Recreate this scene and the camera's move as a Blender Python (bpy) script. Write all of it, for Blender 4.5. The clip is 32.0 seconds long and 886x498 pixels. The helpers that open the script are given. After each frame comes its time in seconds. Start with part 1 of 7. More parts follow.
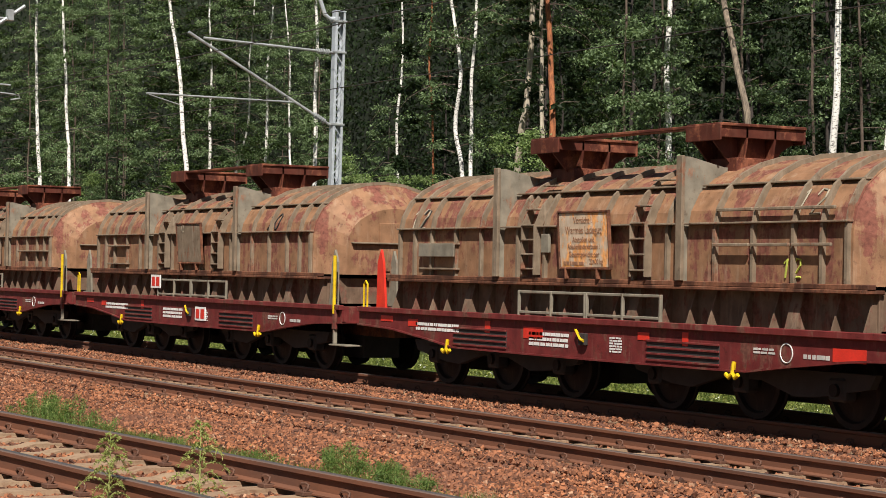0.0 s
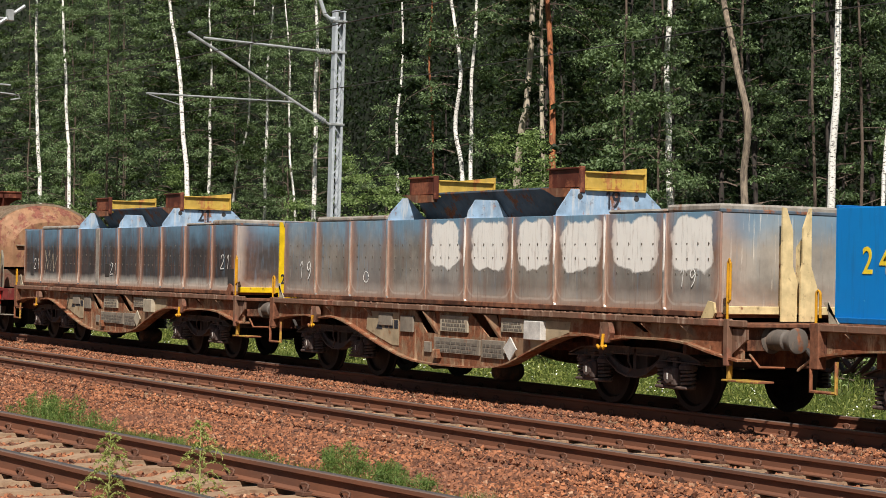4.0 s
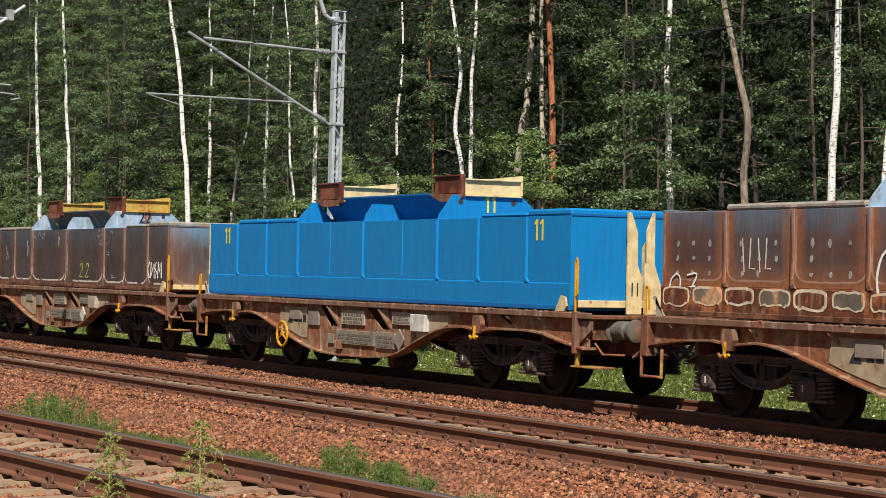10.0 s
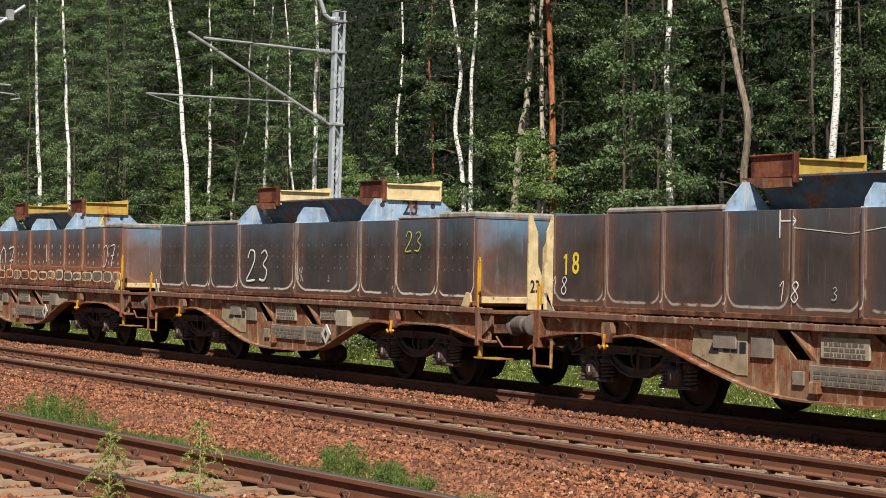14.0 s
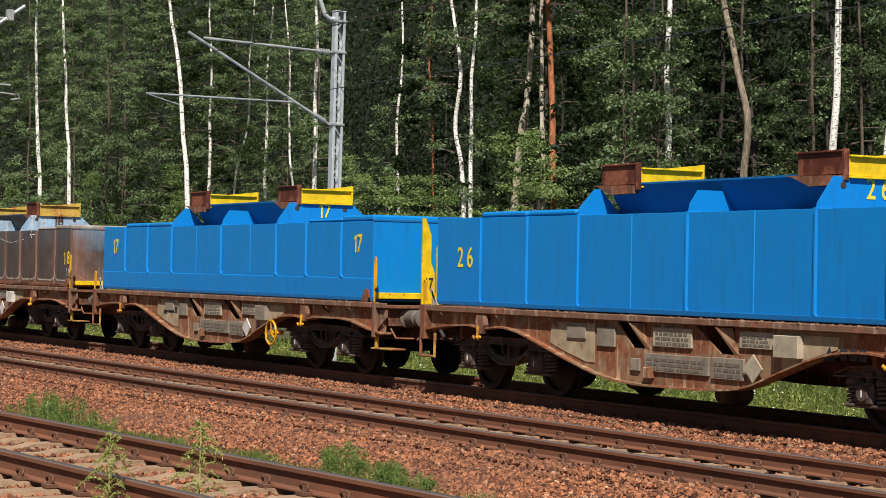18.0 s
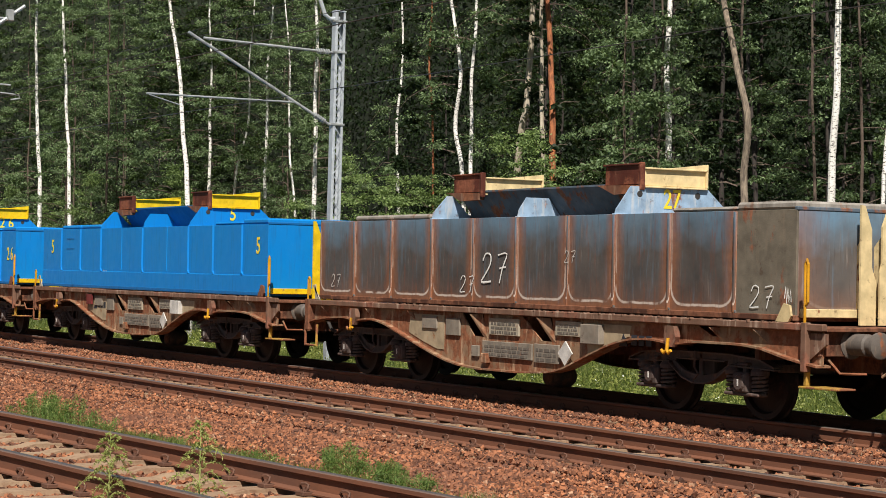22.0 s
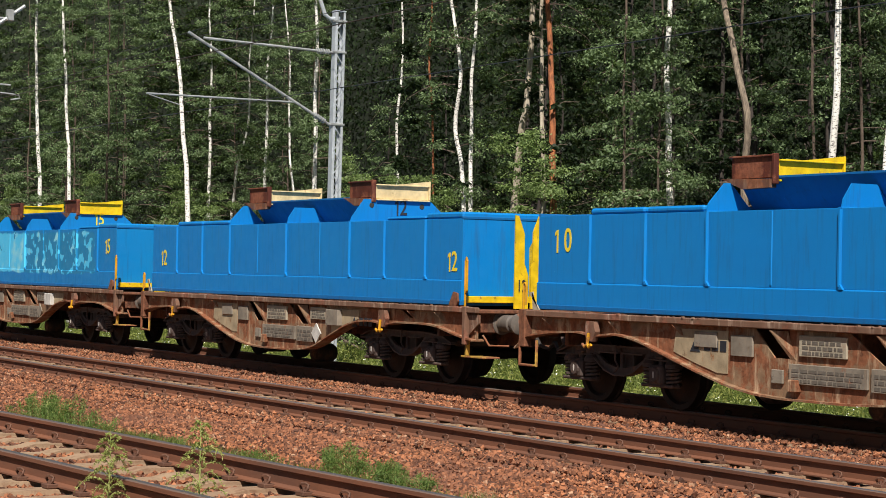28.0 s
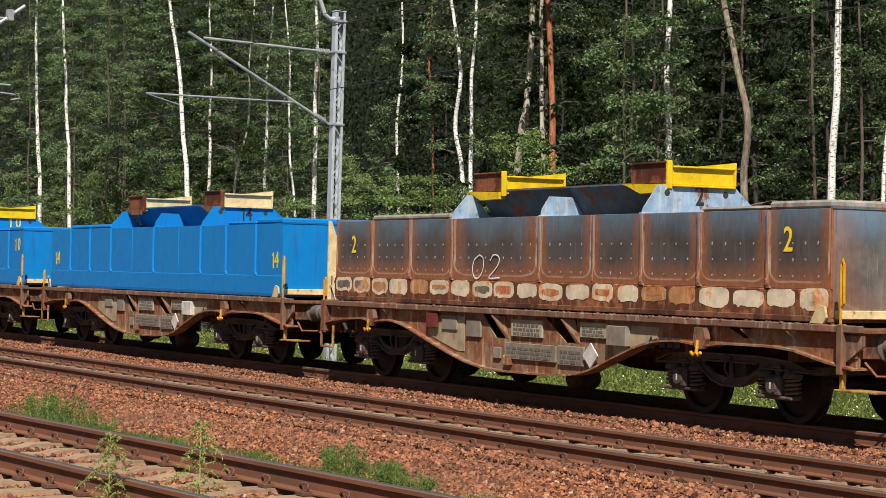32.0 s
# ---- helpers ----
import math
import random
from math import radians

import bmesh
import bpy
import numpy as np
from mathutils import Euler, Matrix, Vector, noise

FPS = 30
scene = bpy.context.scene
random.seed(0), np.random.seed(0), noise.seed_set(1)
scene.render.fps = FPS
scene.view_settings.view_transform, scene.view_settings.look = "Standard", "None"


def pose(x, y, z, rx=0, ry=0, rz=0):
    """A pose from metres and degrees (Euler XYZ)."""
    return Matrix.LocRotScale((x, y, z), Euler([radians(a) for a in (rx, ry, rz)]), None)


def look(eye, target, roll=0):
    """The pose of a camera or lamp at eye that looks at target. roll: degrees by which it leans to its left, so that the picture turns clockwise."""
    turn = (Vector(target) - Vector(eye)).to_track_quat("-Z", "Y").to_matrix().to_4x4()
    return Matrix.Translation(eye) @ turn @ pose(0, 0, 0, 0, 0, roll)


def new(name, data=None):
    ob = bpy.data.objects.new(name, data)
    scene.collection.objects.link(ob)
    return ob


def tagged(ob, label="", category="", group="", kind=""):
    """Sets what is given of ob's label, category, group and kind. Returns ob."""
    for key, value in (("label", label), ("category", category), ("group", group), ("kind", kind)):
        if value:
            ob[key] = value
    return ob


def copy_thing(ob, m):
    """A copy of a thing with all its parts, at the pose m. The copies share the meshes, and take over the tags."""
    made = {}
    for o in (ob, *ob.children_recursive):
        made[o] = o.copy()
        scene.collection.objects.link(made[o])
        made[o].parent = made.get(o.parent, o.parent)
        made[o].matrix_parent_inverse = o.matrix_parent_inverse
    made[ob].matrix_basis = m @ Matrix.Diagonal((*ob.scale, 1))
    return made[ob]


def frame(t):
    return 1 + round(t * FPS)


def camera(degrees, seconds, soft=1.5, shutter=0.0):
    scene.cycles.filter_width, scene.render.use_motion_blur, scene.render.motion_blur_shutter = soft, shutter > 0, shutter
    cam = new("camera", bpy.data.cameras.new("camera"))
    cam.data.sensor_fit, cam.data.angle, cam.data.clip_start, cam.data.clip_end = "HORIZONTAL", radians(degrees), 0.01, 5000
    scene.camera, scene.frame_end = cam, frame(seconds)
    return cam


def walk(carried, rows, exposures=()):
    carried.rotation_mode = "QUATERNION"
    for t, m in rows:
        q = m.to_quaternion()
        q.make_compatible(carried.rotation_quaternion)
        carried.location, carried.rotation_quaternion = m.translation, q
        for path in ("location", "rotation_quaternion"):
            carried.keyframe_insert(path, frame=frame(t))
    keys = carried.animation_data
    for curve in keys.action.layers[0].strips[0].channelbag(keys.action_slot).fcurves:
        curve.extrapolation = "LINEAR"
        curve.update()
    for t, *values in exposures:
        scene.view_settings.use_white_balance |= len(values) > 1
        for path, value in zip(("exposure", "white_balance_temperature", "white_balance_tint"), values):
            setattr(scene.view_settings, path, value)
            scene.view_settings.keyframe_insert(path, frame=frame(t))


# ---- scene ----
# the camera stands still beside three parallel tracks; the world's x runs along them, z = 0 is the rail top
EYE = (0.0, 0.0, 1.71)
YAW, PITCH, ROLL = 60.552, 0.6575, 1.088
TRACK_A, TRACK_B = 16.19, 11.945
cam = camera(24.71, 32.0, soft=0.5)


def aim():
    a, b = radians(YAW), radians(PITCH)
    return (EYE[0] - math.sin(a) * math.cos(b), EYE[1] + math.cos(a) * math.cos(b), EYE[2] + math.sin(b))


walk(cam, [(0.0, look(EYE, aim(), ROLL)), (32.0, look(EYE, aim(), ROLL))], [(0.0, 0.50), (32.0, 0.50)])

# ---- light: a high sun behind the camera's right shoulder, clear sky ----
SUN = Vector((0.72, -0.45, 1.0)).normalized()
world = bpy.data.worlds.new("sky")
scene.world = world
world.use_nodes = True
wn = world.node_tree
sky = wn.nodes.new("ShaderNodeTexSky")
sky.sky_type, sky.sun_disc = "NISHITA", False
sky.sun_elevation = math.asin(SUN.z)
sky.sun_rotation = math.atan2(SUN.x, SUN.y)
wn.links.new(sky.outputs[0], wn.nodes["Background"].inputs[0])
wn.nodes["Background"].inputs[1].default_value = 0.034
sun = new("sun", bpy.data.lights.new("sun", "SUN"))
sun.data.energy, sun.data.angle, sun.data.color = 5.0, radians(0.53), (1.0, 0.95, 0.87)
sun.matrix_world = look(SUN * 60, (0, 0, 0))
rng = np.random.default_rng(7)


# ---- materials ----
class Mat:
    """A principled material with a few chained helpers."""

    def __init__(self, name, rough=0.6, metal=0.0, coat=0.0):
        self.m = bpy.data.materials.new(name)
        self.m.use_nodes = True
        self.t = self.m.node_tree
        self.b = self.t.nodes["Principled BSDF"]
        self.b.inputs["Roughness"].default_value = rough
        self.b.inputs["Metallic"].default_value = metal
        self.b.inputs["Coat Weight"].default_value = coat
        self.h = None

    def n(self, kind, **ins):
        nd = self.t.nodes.new("ShaderNode" + kind)
        for k, v in ins.items():
            self.put(nd.inputs[k.replace("_", " ")], v)
        return nd

    def put(self, sock, v):
        if isinstance(v, bpy.types.NodeSocket):
            self.t.links.new(v, sock)
        elif isinstance(v, (tuple, list)) and len(v) == 3 and sock.type == "RGBA":
            sock.default_value = (*v, 1)
        else:
            sock.default_value = v

    def coord(self, which="Object", scale=(1, 1, 1), loc=(0, 0, 0)):
        c = self.n("TexCoord").outputs[which] if which != "World" else self.n("NewGeometry").outputs["Position"]
        mp = self.n("Mapping", Vector=c)
        mp.inputs["Scale"].default_value, mp.inputs["Location"].default_value = scale, loc
        return mp.outputs[0]

    def noise(self, scale, detail=4, vec=None, rough=0.55, dist=0.0):
        nd = self.n("TexNoise", Scale=scale, Detail=detail, Roughness=rough, Distortion=dist)
        if vec is not None:
            self.put(nd.inputs["Vector"], vec)
        return nd.outputs["Fac"]

    def voronoi(self, scale, vec=None, out="Color"):
        nd = self.n("TexVoronoi", Scale=scale)
        if vec is not None:
            self.put(nd.inputs["Vector"], vec)
        return nd.outputs[out]

    def ramp(self, fac, a, b, lo=0.0, hi=1.0):
        nd = self.n("MapRange", Value=fac)
        for k, v in zip((1, 2, 3, 4), (a, b, lo, hi)):
            nd.inputs[k].default_value = v
        return nd.outputs[0]

    def mix(self, fac, a, b, mode="MIX"):
        nd = self.n("Mix")
        nd.data_type, nd.blend_type = "RGBA", mode
        self.put(nd.inputs[0], fac), self.put(nd.inputs[6], a), self.put(nd.inputs[7], b)
        return nd.outputs[2]

    def math(self, op, a, b=0.0):
        nd = self.n("Math")
        nd.operation = op
        self.put(nd.inputs[0], a), self.put(nd.inputs[1], b)
        return nd.outputs[0]

    def bump(self, h, dist=0.01, strength=0.6):
        nd = self.n("Bump", Height=h, Distance=dist, Strength=strength)
        self.put(self.b.inputs["Normal"], nd.outputs[0])
        return self

    def color(self, c):
        self.put(self.b.inputs["Base Color"], c)
        return self

    def rough(self, r):
        self.put(self.b.inputs["Roughness"], r)
        return self


def plain(name, c, rough=0.6, metal=0.0, var=0.25, scale=6.0, grain=60.0, bump=0.002):
    """A painted or raw surface with blotches and fine grain."""
    k = Mat(name, rough, metal)
    v = k.coord()
    a = k.ramp(k.noise(scale, 5, v), 0.3, 0.7, 1 - var, 1 + var)
    g = k.ramp(k.noise(grain, 2, v), 0.3, 0.7, 0.9, 1.1)
    k.color(k.mix(1.0, c, k.n("CombineColor", Red=k.math("MULTIPLY", a, g), Green=k.math("MULTIPLY", a, g), Blue=k.math("MULTIPLY", a, g)).outputs[0], "MULTIPLY"))
    if bump:
        k.bump(k.noise(grain, 3, v), bump)
    return k.m


def rusty(name, base, rust=(0.14, 0.055, 0.028), amount=0.5, rough=0.75, dust=(0.3, 0.22, 0.15), dusty=0.25, streak=2.0, runs=0.7):
    """Paint under rust, with streaks that run down and pale dust."""
    k = Mat(name, rough)
    k.b.inputs["Specular IOR Level"].default_value = 0.2
    v = k.coord()
    s = k.coord(scale=(3.0, 3.0, 0.5))
    r = k.math("ADD", k.noise(1.9, 9, v, 0.72), k.math("MULTIPLY", k.math("SUBTRACT", k.noise(streak, 6, s, 0.65), 0.5), runs))
    m = k.ramp(r, 0.745 - amount * 0.5, 0.82 - amount * 0.5)
    rv = k.mix(k.ramp(k.noise(14, 4, v), 0.3, 0.7), rust, tuple(min(1, c * 2.1) for c in rust))
    bv = k.mix(k.ramp(k.noise(5, 4, v), 0.35, 0.7), base, tuple(c * 0.62 for c in base))
    c = k.mix(m, bv, rv)
    c = k.mix(k.ramp(k.noise(2.6, 8, s, 0.68), 0.54, 0.68, 0, dusty), c, dust)
    c = k.mix(k.ramp(k.noise(7.5, 6, v, 0.7), 0.60, 0.68, 0, 0.55), c, tuple(q * 0.45 for q in rust))
    k.color(c)
    k.rough(k.ramp(m, 0, 1, rough - 0.15, 0.9))
    return k.bump(k.noise(45, 4, v), 0.004).m


def blue_paint(name, base=(0.003, 0.182, 0.53), fade=0.35, patch=0.0, dirt=0.4, seed=0.0, where=None):
    """Glossy blue enamel, faded, with dirt runs and, where it peels, pale patches within a stretch of the side."""
    k = Mat(name, 0.42)
    k.b.inputs["Specular IOR Level"].default_value = 0.25
    v = k.coord(loc=(seed, seed * 0.7, 0))
    s = k.coord(scale=(4.0, 4.0, 0.35), loc=(seed, 0, 0))
    c = k.mix(k.ramp(k.noise(0.9, 5, v), 0.35, 0.7, 0, fade), base, (0.004, 0.205, 0.50))
    c = k.mix(k.ramp(k.noise(3.5, 5, s, 0.6), 0.52, 0.8, 0, dirt), c, (0.025, 0.07, 0.14))
    c = k.mix(k.ramp(k.noise(9, 6, v, 0.7), 0.70, 0.76, 0, dirt), c, (0.12, 0.09, 0.07))
    c = k.mix(k.ramp(k.noise(22, 4, v, 0.7), 0.70, 0.74, 0, 0.5), c, (0.16, 0.42, 0.62))
    if patch:
        m = k.ramp(k.noise(4.2 if patch > 1 else 8.5, 6, v, 0.55, 0.4), 0.545 - patch * 0.06, 0.56 - patch * 0.06)
        m = k.math("MULTIPLY", m, k.ramp(k.noise(0.9, 2, v), 0.44 - patch * 0.07, 0.50 - patch * 0.07))
        if patch > 1:  # rounded flakes, two panels bleached almost whole
            px = k.n("SeparateXYZ", Vector=k.n("TexCoord").outputs["Object"]).outputs[0]
            whole = k.math("MULTIPLY", k.ramp(px, -2.42, -2.2), k.ramp(px, 0.12, 0.0))
            flake = k.math("ADD", k.noise(3.6, 1.5, v, 0.5), k.math("MULTIPLY", k.math("SUBTRACT", k.noise(11, 3, v), 0.5), 0.12))
            m = k.ramp(k.math("ADD", flake, k.math("MULTIPLY", whole, 0.22)), 0.542, 0.552)
        if where:
            p = k.n("SeparateXYZ", Vector=k.n("TexCoord").outputs["Object"])
            wob = k.math("MULTIPLY", k.math("SUBTRACT", k.noise(1.5, 4, v), 0.5), 0.8)
            x, z = k.math("ADD", p.outputs[0], wob), k.math("ADD", p.outputs[2], k.math("MULTIPLY", wob, 0.3))
            box = k.math("MULTIPLY", k.ramp(x, where[0], where[0] + 0.1), k.ramp(x, where[1], where[1] - 0.1))
            box = k.math("MULTIPLY", box, k.math("MULTIPLY", k.ramp(z, where[2], where[2] + 0.03), k.ramp(z, 2.46, 2.42)))
            m = k.math("MULTIPLY", m, box)
            c = k.mix(k.math("MULTIPLY", box, 0.6 if patch > 1 else 0.15), c, (0.02, 0.20, 0.34))
        c = k.mix(m, c, k.mix(k.ramp(k.noise(1.6, 4, v), 0.50, 0.72), (0.07, 0.47, 0.76), (0.40, 0.68, 0.66)) if patch > 1 else k.mix(k.noise(3, 3, v), (0.04, 0.28, 0.50), (0.20, 0.52, 0.68)))
    k.color(c)
    k.rough(k.ramp(k.noise(5, 4, v), 0.3, 0.7, 0.36, 0.55))
    return k.bump(k.math("ADD", k.noise(1.3, 2, v), k.math("MULTIPLY", k.noise(5, 3, v), 0.15)), 0.03, 0.45).m


def hood_plate(name, base, blue=0.3, pale=0.3, rust=0.5, border=0.6, low_rust=0.0, seed=0.0, foot=0.0, middle=0.0, across=0, bluec=(0.13, 0.25, 0.36)):
    """Scorched sheet metal of one panel: soot, faded blue, pale scale and rust along its welded edges."""
    k = Mat(name, 0.62)
    g = k.n("TexCoord").outputs["Generated"]
    x = k.n("SeparateXYZ", Vector=g)
    gx, gz = x.outputs[across], x.outputs[2]
    rnd = k.n("ObjectInfo").outputs["Random"]
    off = k.n("CombineXYZ", X=k.math("MULTIPLY", rnd, 40.0), Y=seed).outputs[0]
    o = k.n("VectorMath")
    k.put(o.inputs[0], k.coord()), k.put(o.inputs[1], off)
    v = o.outputs[0]
    st = k.n("Mapping", Vector=v)
    st.inputs["Scale"].default_value = (6, 6, 0.6)
    s = st.outputs[0]
    half = k.math("SUBTRACT", gx, 0.5)
    ex = k.math("MINIMUM", gx, k.math("SUBTRACT", 1.0, gx))
    wob = k.math("MULTIPLY", k.math("SUBTRACT", k.noise(5, 4, v), 0.5), 0.06)
    big = k.math("MULTIPLY", k.math("SUBTRACT", k.noise(2.4, 4, v), 0.5), 0.5)
    c = k.mix(k.ramp(k.noise(1.4, 6, v, 0.6), 0.38, 0.66), base, tuple(q * 0.5 for q in base))
    grey = sum(base) / 3
    c = k.mix(k.ramp(k.math("FRACT", k.math("MULTIPLY", rnd, 7.7)), 0.3, 0.95, 0, 0.6), c, (grey * 0.95, grey * 0.92, grey * 0.92))
    c = k.mix(k.math("MULTIPLY", k.ramp(k.math("ADD", gz, big), 0.62, 1.0), blue), c, bluec)
    c = k.mix(k.ramp(k.noise(2.4, 5, s, 0.6), 0.56, 0.8, 0, blue * 0.6), c, bluec)
    if pale:
        c = k.mix(k.ramp(k.noise(1.3, 6, v, 0.6), 0.62 - pale * 0.35, 0.78 - pale * 0.25, 0, min(1.0, pale * 1.4)), c, (0.48, 0.45, 0.40))
    if foot:
        c = k.mix(k.math("MULTIPLY", k.ramp(k.math("ADD", k.math("MINIMUM", k.math("MULTIPLY", ex, 2.6), gz), k.math("MULTIPLY", big, 0.30)), 0.22, 0.02), foot), c, (0.70, 0.65, 0.57))
    if middle:
        dz = k.math("MULTIPLY", k.math("SUBTRACT", gz, 0.68), 1.4)
        h4, z4 = k.math("POWER", k.math("ABSOLUTE", half), 4.0), k.math("POWER", k.math("ABSOLUTE", dz), 4.0)
        d = k.math("POWER", k.math("ADD", h4, z4), 0.25)
        where = k.ramp(k.n("SeparateXYZ", Vector=k.n("TexCoord").outputs["Object"]).outputs[0], -1.2, -1.1)
        c = k.mix(k.math("MULTIPLY", where, k.math("MULTIPLY", k.ramp(k.math("ADD", d, k.math("MULTIPLY", big, 0.75)), 0.40, 0.37), middle)), c, (0.78, 0.75, 0.70))
    ax = k.math("MAXIMUM", 0.0, k.math("SUBTRACT", 0.2, ex))
    az = k.math("MAXIMUM", 0.0, k.math("SUBTRACT", 0.25, gz))
    edge = k.math("SUBTRACT", 0.2, k.math("SQRT", k.math("ADD", k.math("MULTIPLY", ax, ax), k.math("MULTIPLY", az, az))))
    edge = k.math("ADD", edge, k.math("MULTIPLY", wob, 0.5))
    soft = k.math("ADD", k.math("MINIMUM", ex, k.math("MULTIPLY", gz, 1.6)), k.math("MULTIPLY", big, 0.16))
    rustc = k.mix(k.noise(14, 4, v), (0.40, 0.14, 0.045), (0.11, 0.04, 0.022))
    c = k.mix(k.math("MULTIPLY", k.ramp(soft, 0.02, 0.20, 1, 0), rust), c, rustc)
    line = k.math("MULTIPLY", k.ramp(edge, 0.016, 0.024), k.ramp(edge, 0.050, 0.040))
    line = k.math("MULTIPLY", line, k.ramp(k.noise(3.0, 3, v), 0.36, 0.46))
    line = k.math("MULTIPLY", line, k.ramp(gz, 0.08, 0.6, 1.0, 0.35))
    c = k.mix(k.math("MULTIPLY", line, border), c, (0.70, 0.62, 0.54))
    c = k.mix(k.ramp(k.noise(3.2, 6, s, 0.7), 0.62 - rust * 0.1, 0.70, 0, rust * 0.75), c, (0.15, 0.046, 0.022))
    c = k.mix(k.ramp(k.noise(26, 5, v, 0.7), 0.68, 0.74, 0, 0.6), c, rustc)
    drip = k.n("Mapping", Vector=v)
    drip.inputs["Scale"].default_value = (16, 16, 0.9)
    c = k.mix(k.ramp(k.noise(1.6, 5, drip.outputs[0], 0.65), 0.60, 0.72, 0, 0.45), c, tuple(q * 2.6 + 0.03 for q in base))
    c = k.mix(k.ramp(k.noise(1.9, 5, drip.outputs[0], 0.65), 0.58, 0.70, 0, 0.5), c, tuple(q * 0.4 for q in base))
    if low_rust:
        c = k.mix(k.math("MULTIPLY", k.ramp(k.math("ADD", gz, k.math("MULTIPLY", big, 0.5)), 0.36, 0.10), low_rust), c, rustc)
    k.color(c)
    k.rough(k.ramp(k.noise(4, 4, v), 0.3, 0.7, 0.5, 0.75))
    return k.bump(k.noise(2.2, 3, v), 0.02, 0.4).m


M_YELLOW = rusty("yellow_paint", (0.75, 0.50, 0.015), amount=0.12, rough=0.5, dusty=0.1)
M_OCHRE = rusty("dirty_ochre_paint", (0.50, 0.33, 0.07), rust=(0.22, 0.09, 0.03), amount=0.36, rough=0.6, dusty=0.2, dust=(0.5, 0.4, 0.2))
M_CREAM = rusty("cream_paint", (0.72, 0.56, 0.30), amount=0.15, rough=0.55, dusty=0.15)
M_ORANGE = rusty("orange_rail", (0.62, 0.30, 0.02), amount=0.3, rough=0.5)
M_RUST = rusty("rusty_steel", (0.085, 0.035, 0.022), amount=0.6, rust=(0.11, 0.045, 0.025), runs=0.3)
M_BEAM_RUST = rusty("red_rust_steel", (0.10, 0.028, 0.018), rust=(0.13, 0.045, 0.025), amount=0.5, dusty=0.08, runs=0.4)
M_SILL = rusty("sill_brown_rust", (0.27, 0.165, 0.098), rust=(0.135, 0.052, 0.026), amount=0.60, dust=(0.58, 0.42, 0.27), dusty=0.7, runs=0.4)
M_DECK = rusty("deck_edge_rust", (0.19, 0.105, 0.07), rust=(0.13, 0.055, 0.035), amount=0.45, dust=(0.5, 0.38, 0.29), dusty=0.65, runs=0.15)
M_PANEL = rusty("grey_data_panel", (0.26, 0.22, 0.175), rust=(0.15, 0.08, 0.05), amount=0.3, dusty=0.5)
M_BOARD = rusty("pale_board", (0.42, 0.36, 0.27), rust=(0.2, 0.1, 0.06), amount=0.25, dusty=0.5)
M_BOGIE = rusty("bogie_grime", (0.085, 0.060, 0.052), rust=(0.11, 0.058, 0.04), amount=0.4, dust=(0.20, 0.15, 0.125), dusty=0.5, runs=0.1)
M_SPRING = rusty("spring_steel", (0.11, 0.085, 0.075), rust=(0.10, 0.055, 0.036), amount=0.3)
# wheels darkened in colour for the shade under the wagons
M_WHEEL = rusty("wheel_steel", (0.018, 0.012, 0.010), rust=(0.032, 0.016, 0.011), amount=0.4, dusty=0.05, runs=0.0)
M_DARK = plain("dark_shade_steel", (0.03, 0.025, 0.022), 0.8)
M_WHITE = plain("white_marking", (0.72, 0.70, 0.66), 0.6, var=0.12)
M_WHITE_WORN = plain("worn_white_marking", (0.50, 0.47, 0.43), 0.7, var=0.25)
M_YMARK = plain("yellow_marking", (0.78, 0.56, 0.03), 0.5, var=0.12)
M_GMARK = plain("green_yellow_chalk", (0.45, 0.50, 0.08), 0.7)
M_BLACK = plain("black_marking", (0.02, 0.022, 0.03), 0.6)
M_BUFFER = rusty("buffer_grey", (0.13, 0.11, 0.095), amount=0.3, dust=(0.3, 0.2, 0.14), dusty=0.5)
M_RED = rusty("red_wagon_paint", (0.17, 0.028, 0.026), rust=(0.09, 0.035, 0.025), amount=0.4, dust=(0.28, 0.12, 0.1), dusty=0.25)
M_BRIGHT_RED = plain("fresh_red_paint", (0.62, 0.03, 0.015), 0.5, var=0.12)
M_COVER = rusty("brown_cover", (0.30, 0.158, 0.086), rust=(0.12, 0.045, 0.032), amount=0.50, dust=(0.37, 0.25, 0.165), dusty=0.55, streak=1.8, runs=0.7)
M_COVER2 = rusty("cover_ribs", (0.24, 0.18, 0.125), rust=(0.13, 0.062, 0.038), amount=0.32, dust=(0.42, 0.34, 0.26), dusty=0.4)
M_GREYPLATE = rusty("grey_partition", (0.25, 0.22, 0.17), rust=(0.16, 0.08, 0.05), amount=0.25, dusty=0.4)
M_TROUGH = rusty("trough_steel", (0.17, 0.11, 0.075), rust=(0.10, 0.045, 0.032), amount=0.5, dust=(0.30, 0.215, 0.15), dusty=0.5)
M_SIGN = rusty("stained_sign", (0.66, 0.50, 0.36), rust=(0.55, 0.23, 0.08), amount=0.5, dust=(0.75, 0.7, 0.6), dusty=0.5)
M_ROOF = rusty("weathered_roof", (0.30, 0.27, 0.235), rust=(0.14, 0.085, 0.06), amount=0.35, dust=(0.45, 0.42, 0.38), dusty=0.5)
M_WELD = plain("weld_smear", (0.27, 0.245, 0.235), 0.7, var=0.4, scale=9.0)
M_KHAKI = rusty("khaki_grey_paint", (0.17, 0.145, 0.11), rust=(0.14, 0.06, 0.035), amount=0.25, dusty=0.2)
M_INK = plain("faded_dark_ink", (0.12, 0.10, 0.08), 0.8)
M_MAST = plain("galvanised_steel", (0.50, 0.53, 0.56), 0.45, 0.35, var=0.12)
M_WIRE = plain("wire", (0.06, 0.055, 0.05), 0.5, 0.5)
M_TUBE = plain("tube_grey", (0.33, 0.34, 0.34), 0.5, 0.3)


